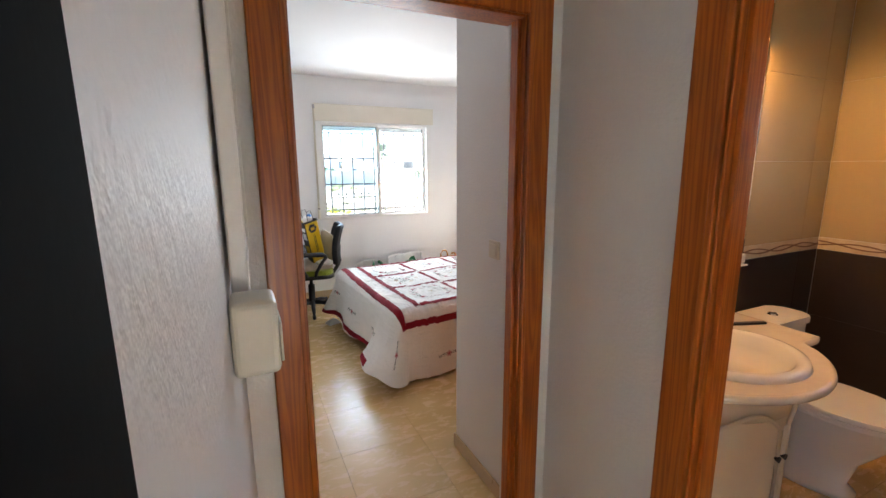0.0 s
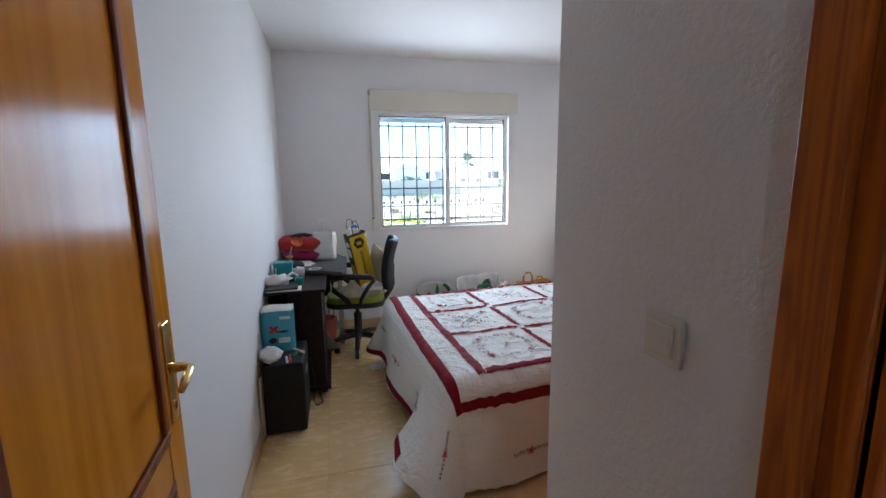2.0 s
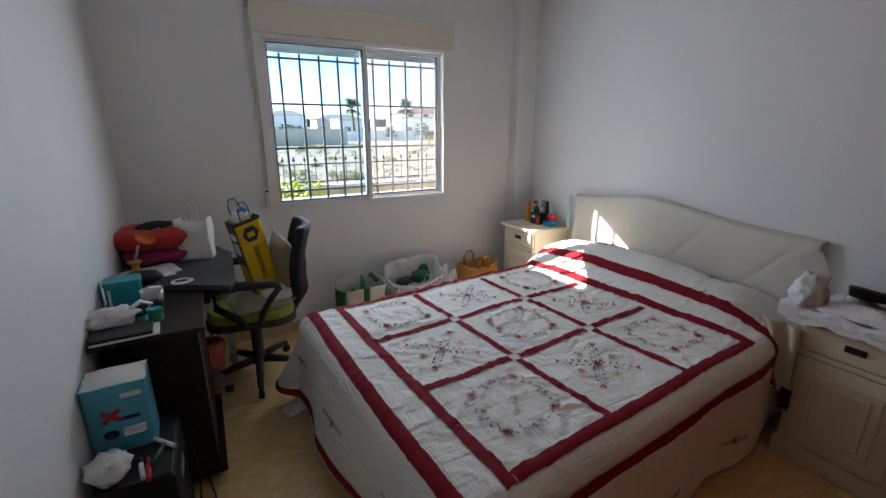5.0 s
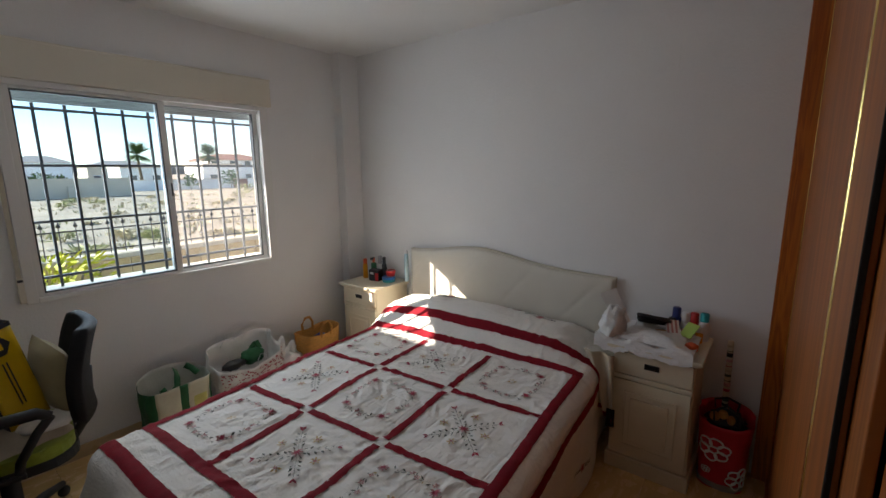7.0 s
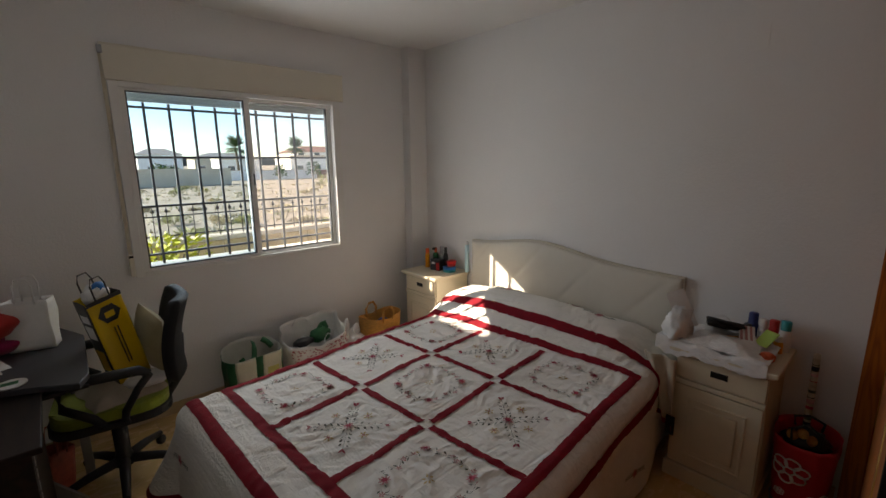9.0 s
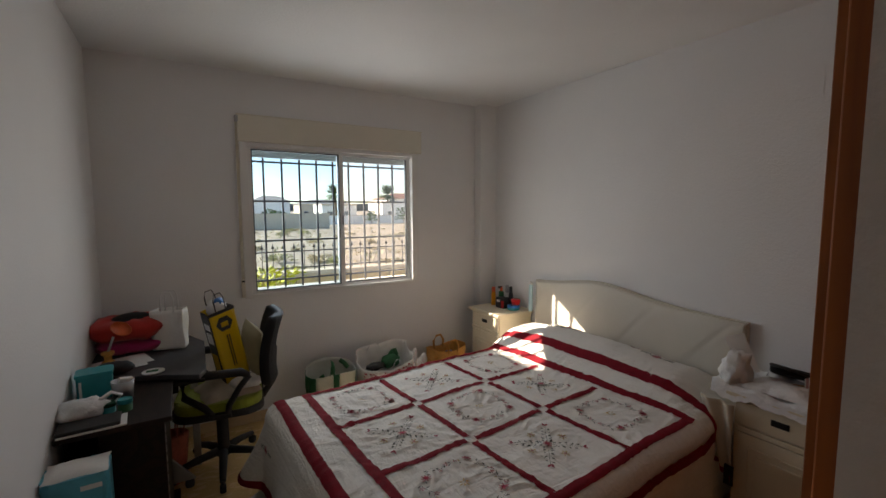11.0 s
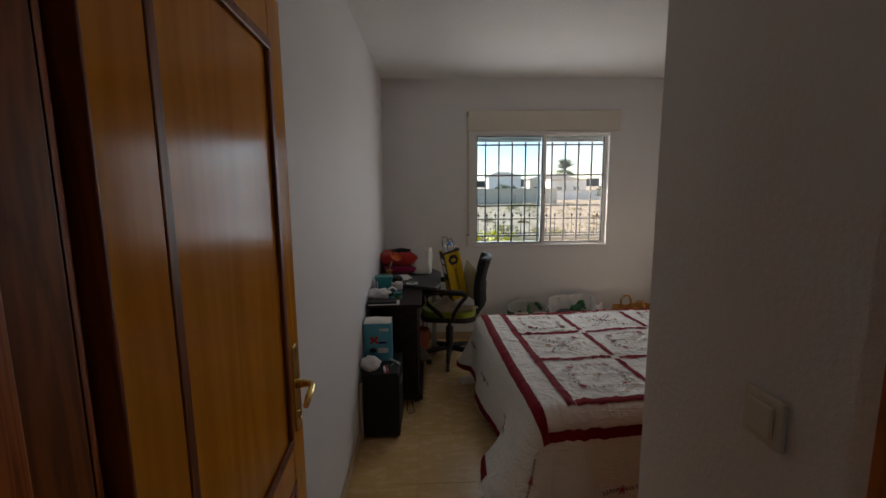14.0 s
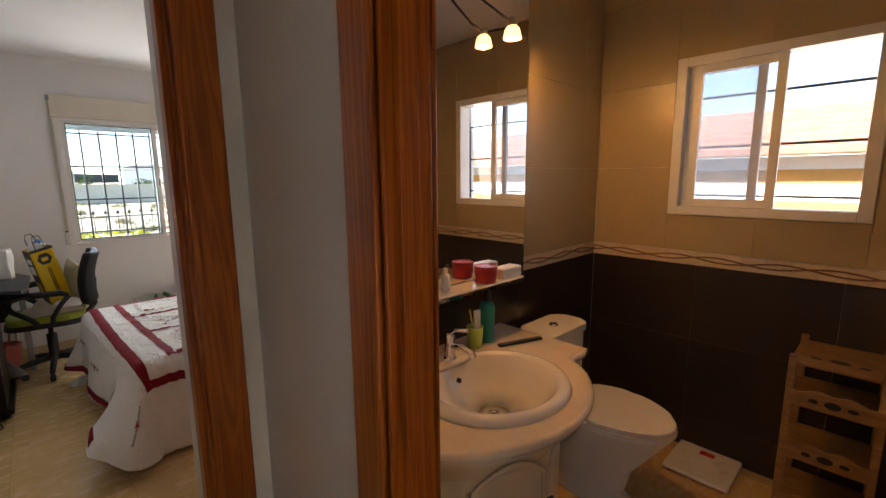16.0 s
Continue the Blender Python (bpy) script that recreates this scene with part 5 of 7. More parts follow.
part("rod", tube([(-0.40, 0.06, 0.16), (-0.25, 0.03, 0.09), (-0.08, 0.0, 0.03), (0.0, 0.0, 0.012), (0.06, 0.03, 0.03), (0.10, 0.075, 0.035)], 0.005, 8), M_IRON, lamp, "slim bent metal rod")
part("wall_boss", lathe([(0, 0.012), (0.03, 0.010), (0.032, 0)], 16, m=pose(0.10, 0.083, 0.035, 90, 0, 0)), M_STEEL, lamp)
hd = part("shade", lathe([(0.018, 0.0), (0.030, -0.010), (0.040, -0.050), (0.036, -0.051), (0.016, -0.006)], 20), M_LAMP, lamp, "amber glass shade, lit", True)
part("lamp_holder", lathe([(0, 0.035), (0.012, 0.035), (0.018, 0.02), (0.018, -0.004), (0, -0.004)], 14), M_STEEL, hd)
bulb = new("spot_bulb", bpy.data.lights.new("spot_bulb", "POINT"))
bulb.data.energy, bulb.data.color, bulb.data.shadow_soft_size = 2.7, (1.0, 0.50, 0.16), 0.012
bulb.location = (2.19, 1.0, 2.130)


def bottle(name, label, category, loc, r, h, body, cap, neck=0.45, caph=0.22, n=16, group=""):
    th = thing(name, label, category, loc, group=group)
    hb = h * (1 - caph)
    part("bottle_body", lathe([(0, 0), (r * 0.94, 0), (r, 0.006), (r, hb * 0.86), (r * 0.85, hb * 0.95), (r * neck, hb), (0, hb)], n), body, th)
    part("cap", lathe([(0, hb), (r * max(neck, 0.5), hb), (r * max(neck, 0.5), h - 0.004), (r * neck * 0.8, h), (0, h)], n), cap, th)
    return th


bottle("mouthwash_bottle", "clear teal mouthwash bottle with a black cap on the vanity", "bottle", (2.02, 0.985, 0.823), 0.034, 0.235, M_TEAL, M_BLACK)
cup = thing("toothbrush_cup", "lime plastic cup holding a toothbrush and a tube", "cup", (1.93, 0.975, 0.823))
part("cup_body", lathe([(0, 0.003), (0.027, 0.003), (0.034, 0.09), (0.037, 0.09), (0.030, 0), (0, 0)], 18), M_LIMECARD, cup)
part("toothbrush", tube([(0.01, 0, 0.01), (-0.045, -0.01, 0.175)], 0.004, 8), M_LIMECARD, cup)
part("paste_tube", box(-0.005, 0.03, -0.008, 0.008, 0.02, 0.16, 0.006), M_WHITEPL, cup)
for x, r, h, a, b, lb in ((1.62, 0.022, 0.13, M_BLACK, M_BLACK, "small black toiletry bottle"), (1.70, 0.026, 0.12, M_DKBLUE, M_BLACK, "dark blue toiletry bottle"), (1.79, 0.02, 0.10, M_WHITEPL, M_WHITEPL, "white toiletry bottle")):
    bottle("toiletry_bottle", lb + " on the glass shelf", "bottle", (x, 1.01, 1.084), r, h, a, b, group="bottles on the shelf")
pot = thing("red_jar", "red jar with a lid on the glass shelf", "jar", (2.04, 1.01, 1.084))
part("jar_body", lathe([(0, 0), (0.045, 0), (0.05, 0.05), (0.048, 0.06), (0, 0.06)], 20), M_REDPL, pot)
part("lid", lathe([(0, 0.078), (0.05, 0.074), (0.052, 0.061), (0, 0.061)], 20), M_REDPL, pot)
solid("soap_box", box(-0.07, 0.07, -0.035, 0.035, 0, 0.05, 0.008), M_WHITEPL, "white soap box on the glass shelf", "box", loc=(2.19, 1.01, 1.084))
solid("hair_comb", box(-0.11, 0.11, -0.012, 0.012, 0, 0.012, 0.004), M_BLACK, "black comb on the vanity top", "comb", loc=(2.10, 0.86, 0.824), rz=-20)
bottle("soap_dispenser", "small amber soap bottle by the tap", "bottle", (1.60, 0.95, 0.846), 0.026, 0.13, M_AMBER, M_CHROME)

cart = thing("bath_shelf", "pale wooden bathroom shelf unit with pierced curved fronts", "shelf unit", (3.02, -0.13, 0))
for z in (0.10, 0.34, 0.58, 0.76):
    s = part("shelf_board", box(-0.17, 0.17, -0.15, 0.15, z, z + 0.014, 0.003), M_CART, cart)
for z in (0.10, 0.34, 0.58):
    n = 20
    edge = [(-0.15 + 0.30 * k / n, 0.055 + 0.022 * math.sin(math.pi * k / n) + 0.006 * math.cos(6 * math.pi * k / n)) for k in range(n + 1)]
    fr = part("pierced_front", prism([(0.15, 0.0), (-0.15, 0.0)] + edge, 0, 0.012, m=Matrix(((0, 0, 1, -0.184), (1, 0, 0, 0), (0, 1, 0, z + 0.012), (0, 0, 0, 1)))), M_CART, cart)
    for dy, r in ((-0.06, 0.016), (0, 0.026), (0.06, 0.016)):
        part("cut_out", lathe([(0, 0.001), (r, 0.0)], 18, m=pose(-0.1855, dy, z + 0.045, 0, -90, 0), sx=0.6), M_BLACK, fr)
for dx, dy, r in ((-0.03, -0.075, 0.018), (-0.02, 0.0, 0.034), (-0.03, 0.075, 0.018)):
    part("cut_out", lathe([(0, 0.001), (r, 0.0)], 18, m=pose(dx - 0.05, dy, 0.7745), sx=0.7), M_BLACK, cart)
for x in (-0.165, 0.165):
    for y in (-0.14, 0.14):
        part("post", box(x - 0.014, x + 0.014, y - 0.014, y + 0.014, 0, 0.80, 0.004), M_CART, cart)
sc = thing("bathroom_scale", "white flat bathroom scale on the floor", "scale", (3.04, 0.345, 0), 0)
part("platform", box(-0.15, 0.15, -0.15, 0.15, 0.012, 0.035, 0.008), M_WHITEPL, sc)
part("display", box(0.07, 0.11, -0.035, 0.035, 0.0352, 0.0365), M_REDPL, sc)
for x in (-0.12, 0.12):
    for y in (-0.12, 0.12):
        part("foot", lathe([(0, 0), (0.015, 0), (0.015, 0.012), (0, 0.012)], 10, m=pose(x, y, 0)), M_BLACK, sc)

# ---------------------------------------------------------------- hall
pic = thing("framed_picture", "glazed picture with a blue-grey print on the hall wall", "picture", (-0.042, 0.54, 1.40), -1.2)
part("print_sheet", box(0.010, 0.012, -0.20, 0.30, 0.01, 0.70), M_PALEPRINT, pic)
# darker grey upright band laid over the pale sheet
part("dark_band", box(0.0122, 0.0132, 0.14, 0.25, 0.06, 0.70), M_GREYBAND, pic)
part("blue_band", box(0.0122, 0.0132, -0.16, 0.02, 0.30, 0.66), M_SEA, pic)
part("glass", box(0.016, 0.018, -0.205, 0.305, 0.006, 0.704), M_PICGLASS, pic).visible_shadow = False
for a in ((-0.222, -0.204, 0, 0.72), (0.304, 0.312, 0, 0.72)):
    part("frame_side", box(0.001, 0.024, *a, 0.003), M_ALU, pic)
for a in ((0, 0.007), (0.703, 0.72)):
    part("frame_rail", box(0.001, 0.022, -0.204, 0.304, *a, 0.003), M_ALU, pic)
box_hall = thing("wall_thermostat", "white plastic thermostat box on the hall wall", "thermostat", (-0.05, 0.285, 1.315))
part("case", box(0.001, 0.055, -0.034, 0.034, 0.0, 0.095, 0.008, seg=3), M_BOX, box_hall)
part("cover", box(0.0555, 0.059, -0.028, 0.028, 0.012, 0.065, 0.002), M_BOX, box_hall)


def plate(name, label, loc, rz, rocker=True, w=0.08, h=0.08):
    th = thing(name, label, "light switch" if rocker else "socket", loc, rz)
    part("cover_plate", box(-w / 2, w / 2, -0.010, 0, -h / 2, h / 2, 0.003), M_BOX, th)
    if rocker:
        part("rocker", box(-0.027, 0.027, -0.016, -0.010, -0.027, 0.027, 0.003), M_BOX, th)
    else:
        for s in (-1, 1):
            part("pin_hole", lathe([(0, 0.0006), (0.004, 0)], 10, m=pose(s * 0.01, -0.0101, 0, 90, 0, 0)), M_BLACK, th)
    return th


plate("light_switch", "white rocker light switch on the passage wall", (0.984, 1.308, 1.208), -90)
plate("wall_socket", "white wall socket under the window", (0.42, 4.986, 0.30), 0, False)
jb = solid("junction_cover", box(-0.003, 0, -0.065, 0.065, -0.06, 0.06, 0.001), M_WALL, "square painted junction cover on the wall", "cover plate", loc=(3.1195, 2.465, 2.21))


# ---------------------------------------------------------------- outside
ground = solid("ground", sheet(lambda u, v: Vector(((u - 0.5) * 1600, 5.26 + v ** 3 * 1500, -0.80 + 0.12 * noise.noise(Vector((u * 90, v * 40, 0))) * min(1, v * 20))), 60, 60), M_GROUND, "dry sandy scrubland", "ground", "structure", smooth=True)
yard_wall = thing("boundary_wall", "sand-coloured block wall with a pale coping", "garden wall", (3.0, 8.1, -0.8))
part("wall_core", box(-6.0, 7.0, 0.012, 0.188, 0, 1.44), M_CAP, yard_wall)
part("coping", box(-6.02, 7.02, -0.03, 0.23, 1.441, 1.50, 0.008), M_CAP, yard_wall, "pale coping")
blk = box(-0.196, 0.196, -0.012, 0.012, -0.096, 0.096, 0.006, seg=1)
blk_me = mesh_from(blk, "block", M_BLOCK)
for r in range(7):
    for k in range(16):
        ob = new("block", blk_me)
        ob.parent = yard_wall
        ob.location = (-2.6 + 0.4 * k + (0.2 if r % 2 else 0), 0.0, 0.14 + 0.2 * r)
fence = thing("iron_fence", "black iron railing with spear points on the wall", "fence", (3.0, 8.2, 0.70))
for z in (0.05, 0.30):
    part("rail", box(-6, 7, -0.008, 0.008, z - 0.008, z + 0.008), M_IRON, fence)
pk = bmesh.new()
tube([(0, 0, 0), (0, 0, 0.34)], 0.006, 6, pk)
lathe([(0, 0.33), (0.010, 0.345), (0.024, 0.36), (0.010, 0.385), (0, 0.43)], 6, pk, sy=0.5)
pk_me = mesh_from(pk, "picket", M_IRON)
for k in range(86):
    ob = new("picket", pk_me)
    ob.parent = fence
    ob.location = (-5.9 + 0.15 * k, 0, 0)
rnd = random.Random(5)


def leafy(bm, n, fn, ln, wd, rnd, mi=0):
    for _ in range(n):
        p, d = fn()
        d = d.normalized()
        s = d.cross(Vector((rnd.uniform(-1, 1), rnd.uniform(-1, 1), rnd.uniform(-1, 1)))).normalized()
        l, w = ln * rnd.uniform(0.6, 1.3), wd * rnd.uniform(0.6, 1.2)
        bm.faces.new([bm.verts.new(q) for q in (p, p + d * l * 0.5 + s * w, p + d * l, p + d * l * 0.5 - s * w)]).material_index = mi


def shrub(name, label, loc, r, h, mat, n, ln, wd, seed, twig=None):
    rn = random.Random(seed)
    th = thing(name, label, "shrub", loc)
    bm = bmesh.new()
    for k in range(9):
        a, e = rn.uniform(0, 6.28), rn.uniform(0.2, 1.0)
        tube([(0, 0, 0), (r * 0.4 * e * math.cos(a), r * 0.4 * e * math.sin(a), h * 0.5), (r * 0.85 * e * math.cos(a), r * 0.85 * e * math.sin(a), h * rn.uniform(0.75, 1))], 0.008 + 0.004 * r, 5, bm)
    part("branches", bm, twig or M_BARK, th)

    def fn():
        a, q, z = rn.uniform(0, 6.28), math.sqrt(rn.random()), rn.uniform(0.25, 1.0)
        rr = r * q * (0.65 + 0.35 * math.sin(3 * a + seed)) * (1.1 - 0.5 * z)
        return Vector((rr * math.cos(a), rr * math.sin(a), h * z)), Vector((math.cos(a), math.sin(a), rn.uniform(-0.3, 0.9)))
    bm = bmesh.new()
    leafy(bm, n, fn, ln, wd, rn)
    part("foliage", bm, mat, th)
    return th


shrub("yellow_shrub", "yellow-green garden shrub by the block wall", (1.35, 7.5, -0.8), 0.75, 1.62, M_SHRUB, 1500, 0.10, 0.02, 3)
for k in range(46):
    y = 17 + 40 * (k / 46) ** 1.2
    x = rnd.uniform(-0.1, 0.75) * y + rnd.uniform(-3, 3)
    shrub("scrub_bush", "low dry scrub bush on the waste ground", (x, y, -0.86), rnd.uniform(0.4, 1.1), rnd.uniform(0.16, 0.42), M_BUSH if k % 3 else M_OLIVE, 340, 0.15, 0.028, k, M_TWIG)
for k in range(12):
    shrub("scrub_bush", "low dry scrub bush on the waste ground", (24 + 2.6 * k, 44 + rnd.uniform(-4, 6), -0.86), rnd.uniform(0.9, 1.8), rnd.uniform(0.8, 1.5), M_BUSH if k % 2 else M_OLIVE, 380, 0.24, 0.045, 60 + k, M_TWIG)


for nm, mat, count, seed in (("dry_grass", M_BUSH, 1000, 21), ("green_scrub", M_OLIVE, 260, 22), ("stones", M_STONE, 500, 23)):
    rn, bm = random.Random(seed), bmesh.new()
    for _ in range(count):
        y = 12 + 50 * rn.random() ** 1.1
        x = rn.uniform(-0.35, 0.95) * y
        h = rn.uniform(0.06, 0.24) * (0.5 if nm == "stones" else 1)
        for _ in range(3 if nm == "stones" else 8):
            a, s = rn.uniform(0, 6.28), rn.uniform(0.02, 0.05)
            p, q = Vector((x + 0.2 * math.cos(a), y + 0.2 * math.sin(a), -0.83)), Vector((math.cos(a + 1.4) * s, math.sin(a + 1.4) * s, 0))
            tip = Vector((0.12 * math.cos(a), 0.12 * math.sin(a), h * rn.uniform(0.6, 1.2)))
            bm.faces.new([bm.verts.new(v) for v in (p - q, p + q, p + tip + q * 0.4, p + tip - q * 0.4)])
    solid(nm, bm, mat, {"dry_grass": "straw-coloured dry grass tufts on the waste ground", "green_scrub": "olive-green low scrub on the waste ground", "stones": "grey-brown stones scattered over the waste ground"}[nm], "stones" if nm == "stones" else "grass", "stuff")


def palm(loc, h, seed, crown=2.0):
    rn = random.Random(seed)
    th = thing("palm_tree", "tall fan palm with a bare trunk", "palm tree", loc, group="palms across the waste ground")
    lean = rn.uniform(-0.4, 0.4)
    part("trunk", tube([(0, 0, 0), (lean * 0.3, 0, h * 0.4), (lean, 0.1, h)], 0.26, 9, taper=[1.2, 0.9, 0.75]), M_BARK, th)
    bm = bmesh.new()
    for k in range(58):
        a, e = rn.uniform(0, 6.28), rn.uniform(-0.6, 1.35)
        d = Vector((math.cos(a) * math.cos(e), math.sin(a) * math.cos(e), math.sin(e)))
        c = Vector((lean, 0.1, h))
        tipc = c + d * crown * 0.55
        for j in range(9):
            w = (j - 4) / 4
            s = d.cross(Vector((0, 0, 1))).normalized()
            tip = c + d * crown * rn.uniform(0.85, 1.1) + s * w * crown * 0.45 + Vector((0, 0, -0.35 * abs(w) - 0.25 * rn.random()))
            bm.faces.new([bm.verts.new(q) for q in (c, tipc + s * (w * 0.5 - 0.05), tip, tipc + s * (w * 0.5 + 0.05))])
    part("crown", bm, M_LEAF, th)


palm((29.2, 92, -0.8), 5.8, 1, 2.9)
palm((40.8, 92, -0.8), 6.0, 2, 2.9)
palm((63, 125, -0.8), 5.4, 3, 2.3)


def villa(loc, w, d, h, label, storeys=1, roof=None, seed=0, mat=None):
    rn = random.Random(seed)
    th = thing("villa", label, "house", loc)
    part("wall", box(0, w, 0, d, 0, h), mat or M_VILLA, th)
    if roof:
        bm = bmesh.new()
        vs = [bm.verts.new(p) for p in ((-0.5, -0.5, h + 0.02), (w + 0.5, -0.5, h + 0.02), (w + 0.5, d + 0.5, h + 0.02), (-0.5, d + 0.5, h + 0.02), (w * 0.3, d / 2, h + 1.5), (w * 0.7, d / 2, h + 1.5))]
        for q in ((0, 1, 5, 4), (1, 2, 5), (2, 3, 4, 5), (3, 0, 4), (0, 3, 2, 1)):
            bm.faces.new([vs[k] for k in q])
        part("roof", bm, roof, th)
    else:
        part("parapet", box(-0.12, w + 0.12, -0.12, d + 0.12, h, h + 0.35, 0.02), M_CAP, th)
    for s in range(storeys):
        z = 0.9 + s * 2.9
        n = max(2, int(w / 3.2))
        for k in range(n):
            x = (k + 0.5) * w / n + rn.uniform(-0.3, 0.3)
            wn = part("window", box(x - 0.65, x + 0.65, -0.04, 0.0, z, z + 1.25), M_DARKWIN, th)
            part("frame", box(x - 0.72, x + 0.72, -0.06, -0.041, z + 1.25, z + 1.35), M_VILLA, wn)
    return th


villa((-4, 118, -0.8), 12, 9, 4.4, "low grey-roofed villa far off", 1, M_GREYROOF, 1, M_FARWALL)
villa((17, 122, -0.8), 9, 8, 4.9, "white villa with a hipped dark roof far off", 1, M_GREYROOF, 2)
villa((30, 128, -0.8), 15, 8, 4.2, "long pale villa with a tiled roof far off", 1, M_GREYROOF, 3, M_FARWALL)
villa((27.5, 97, -0.8), 8, 7, 3.5, "white flat-roofed villa across the waste ground", 1, None, 4)
villa((38, 88, -0.8), 7.5, 8, 3.9, "white cubic villa with dark openings", 1, None, 5)
villa((43.5, 98, -0.8), 14, 9, 5.2, "large white two-storey villa", 2, M_ROOF, 6)
villa((66, 104, -0.8), 16, 9, 4.2, "white villa behind a low wall", 1, None, 7)
villa((-30, 120, -0.8), 16, 9, 4.6, "pale villa far off", 1, M_ROOF, 8)
far_wall = thing("garden_wall", "long beige garden wall across the waste ground", "garden wall", (-8, 60, -0.8))
part("wall_face", box(-10, 26, 0, 0.25, 0, 1.95), M_FARWALL, far_wall)
part("coping", box(-10.1, 26.1, -0.06, 0.31, 1.95, 2.03), M_CAP, far_wall)
part("utility_box", box(20.2, 20.9, -0.4, 0.0, 0, 1.2, 0.03), M_CAP, far_wall)
white_wall = thing("white_wall", "low white garden wall in front of the villas", "garden wall", (22, 74, -0.8))
part("wall_face", box(0, 60, 0, 0.25, 0, 1.5), M_VILLA, white_wall)
part("coping", box(-0.1, 60.1, -0.06, 0.31, 1.5, 1.58), M_CAP, white_wall)
part("gate", box(14.5, 17.0, -0.05, -0.001, 0, 1.45), M_ROOF, white_wall, "reddish brown gate")
for k in range(9):
    shrub("hedge_bush", "green garden bush by a villa", (rnd.uniform(-6, 16) if k < 6 else rnd.uniform(22, 40), 66 + rnd.uniform(0, 12), -0.8), rnd.uniform(1.0, 1.8), rnd.uniform(2.0, 2.9), M_HEDGE, 260, 0.35, 0.11, 100 + k)
hills = solid("backdrop_hills", sheet(lambda u, v: Vector(((u - 0.4) * 2400, 1350 - 60 * v, -2 + v * (22 + 16 * noise.noise(Vector((u * 14, 0, 0)))))), 80, 2), M_HILL, "pale blue hills on the horizon", "hills", "structure")
# what stands outside the bathroom window
nb = thing("neighbour_house", "ochre and white neighbouring house with a terracotta roof", "house", (8.2, -1.2, -0.8))
part("wall", box(0, 5, -3.5, 4.5, 0, 2.6), M_VILLA, nb)
part("painted_band", box(-0.03, 0.0, -3.5, 4.5, 2.25, 2.42), M_ORANGEWALL, nb, "ochre painted band")
for k in range(8):
    part("tile_course", box(-0.5 + 0.28 * k, -0.2 + 0.28 * k, -3.8, 4.8, 2.6 + 0.10 * k, 2.72 + 0.10 * k, 0.02), M_ROOF, nb, "terracotta tile course")
part("parapet", box(-0.3, -0.1, -3.5, 4.5, 1.9, 2.0), M_ORANGEWALL, nb)


# ---------------------------------------------------------------- loose things: on the desk and chair
pc = thing("computer_tower", "black computer tower standing on the floor by the desk", "computer", (0.135, 3.40, 0))
part("case", box(-0.112, 0.115, -0.19, 0.19, 0.012, 0.425, 0.012, seg=3), M_BLACKFAB, pc)
part("top_lid", box(-0.105, 0.108, -0.18, 0.18, 0.425, 0.432, 0.004), M_BLACK, pc)
part("side_grip", box(0.115, 0.119, -0.06, 0.04, 0.30, 0.34, 0.003), M_GREYMET, pc)
for x in (-0.09, 0.09):
    for y in (-0.15, 0.15):
        part("foot", lathe([(0, 0), (0.014, 0), (0.012, 0.012), (0, 0.012)], 10, m=pose(x, y, 0)), M_BLACK, pc)
cable = solid("power_cable", tube([(0.26, 3.60, 0.30), (0.285, 3.56, 0.16), (0.275, 3.52, 0.03), (0.29, 3.50, 0.006), (0.33, 3.53, 0.006), (0.31, 3.62, 0.01), (0.30, 3.68, 0.05)], 0.004, 6), M_BLACK, "black power cable looping on the floor", "cable", smooth=True)
solid("cardboard_strip", box(-0.006, 0.006, -0.03, 0.03, 0, 0.37, 0.002), M_LINEN, "narrow beige card leaning against the wall", "card", loc=(0.014, 3.20, 0.0))
pack = thing("nappy_pack", "sky-blue plastic pack with a red mark and white print", "package", (0.095, 3.485, 0.433), 2)
part("wrapper", prism(rounded(0.19, 0.15, 0.03), 0.0, 0.255, bev=0.02), M_CYANBOX, pack)
part("open_top", cloth(0.18, 0.14, 0.022, 1.3, nu=10, nv=8), M_PAPER, pack, "torn white top").location = (0, 0, 0.252)
for k, a in enumerate((40, -40)):
    part("red_mark", box(-0.032, 0.032, -0.001, 0.001, -0.008, 0.008, m=pose(-0.02, -0.0765, 0.145, 0, a, 0)), M_REDPL, pack)
part("white_shape", box(0.005, 0.07, -0.0772, -0.0755, 0.06, 0.09, 0.006), M_WHITEPL, pack)
part("dark_shape", lathe([(0, 0.0015), (0.018, 0)], 12, m=pose(-0.03, -0.0756, 0.075, 90, 0, 0), sx=1.3), M_BAGBLACK, pack)
part("print_bar", box(0.015, 0.075, -0.0772, -0.0755, 0.205, 0.222), M_WHITEPL, pack)
part("print_bar", box(-0.005, 0.06, -0.0772, -0.0755, 0.120, 0.134), M_DKBLUE, pack)
solid("white_carrier_bag", blob(0.06, 0.07, 0.045, 0.35, 2.5, 3.1, flat=-0.036), M_PLASTIC, "crumpled white bag on top of the computer tower", "plastic bag", loc=(0.065, 3.29, 0.469), smooth=True)
for k, (x, y, a, mt, lb) in enumerate(((0.155, 3.27, 100, M_BLACK, "black marker pen"), (0.175, 3.255, 96, M_REDPL, "red marker pen"), (0.195, 3.32, 70, M_GREEN, "dark green marker pen"), (0.215, 3.38, 130, M_WHITEPL, "white correction pen"))):
    p = thing("marker_pen", lb + " on the computer tower", "pen", (x, y, 0.4405), a, group="pens on the tower")
    part("barrel", tube([(-0.05, 0, 0), (0.03, 0, 0)], 0.0075, 10), mt if k else M_WHITEPL, p)
    part("cap", tube([(0.031, 0, 0), (0.065, 0, 0)], 0.008, 10, taper=[1, 0.8]), mt, p)

tb = thing("teal_box", "teal plastic storage box on the desk", "box", (0.085, 4.02, 0.759), 4)
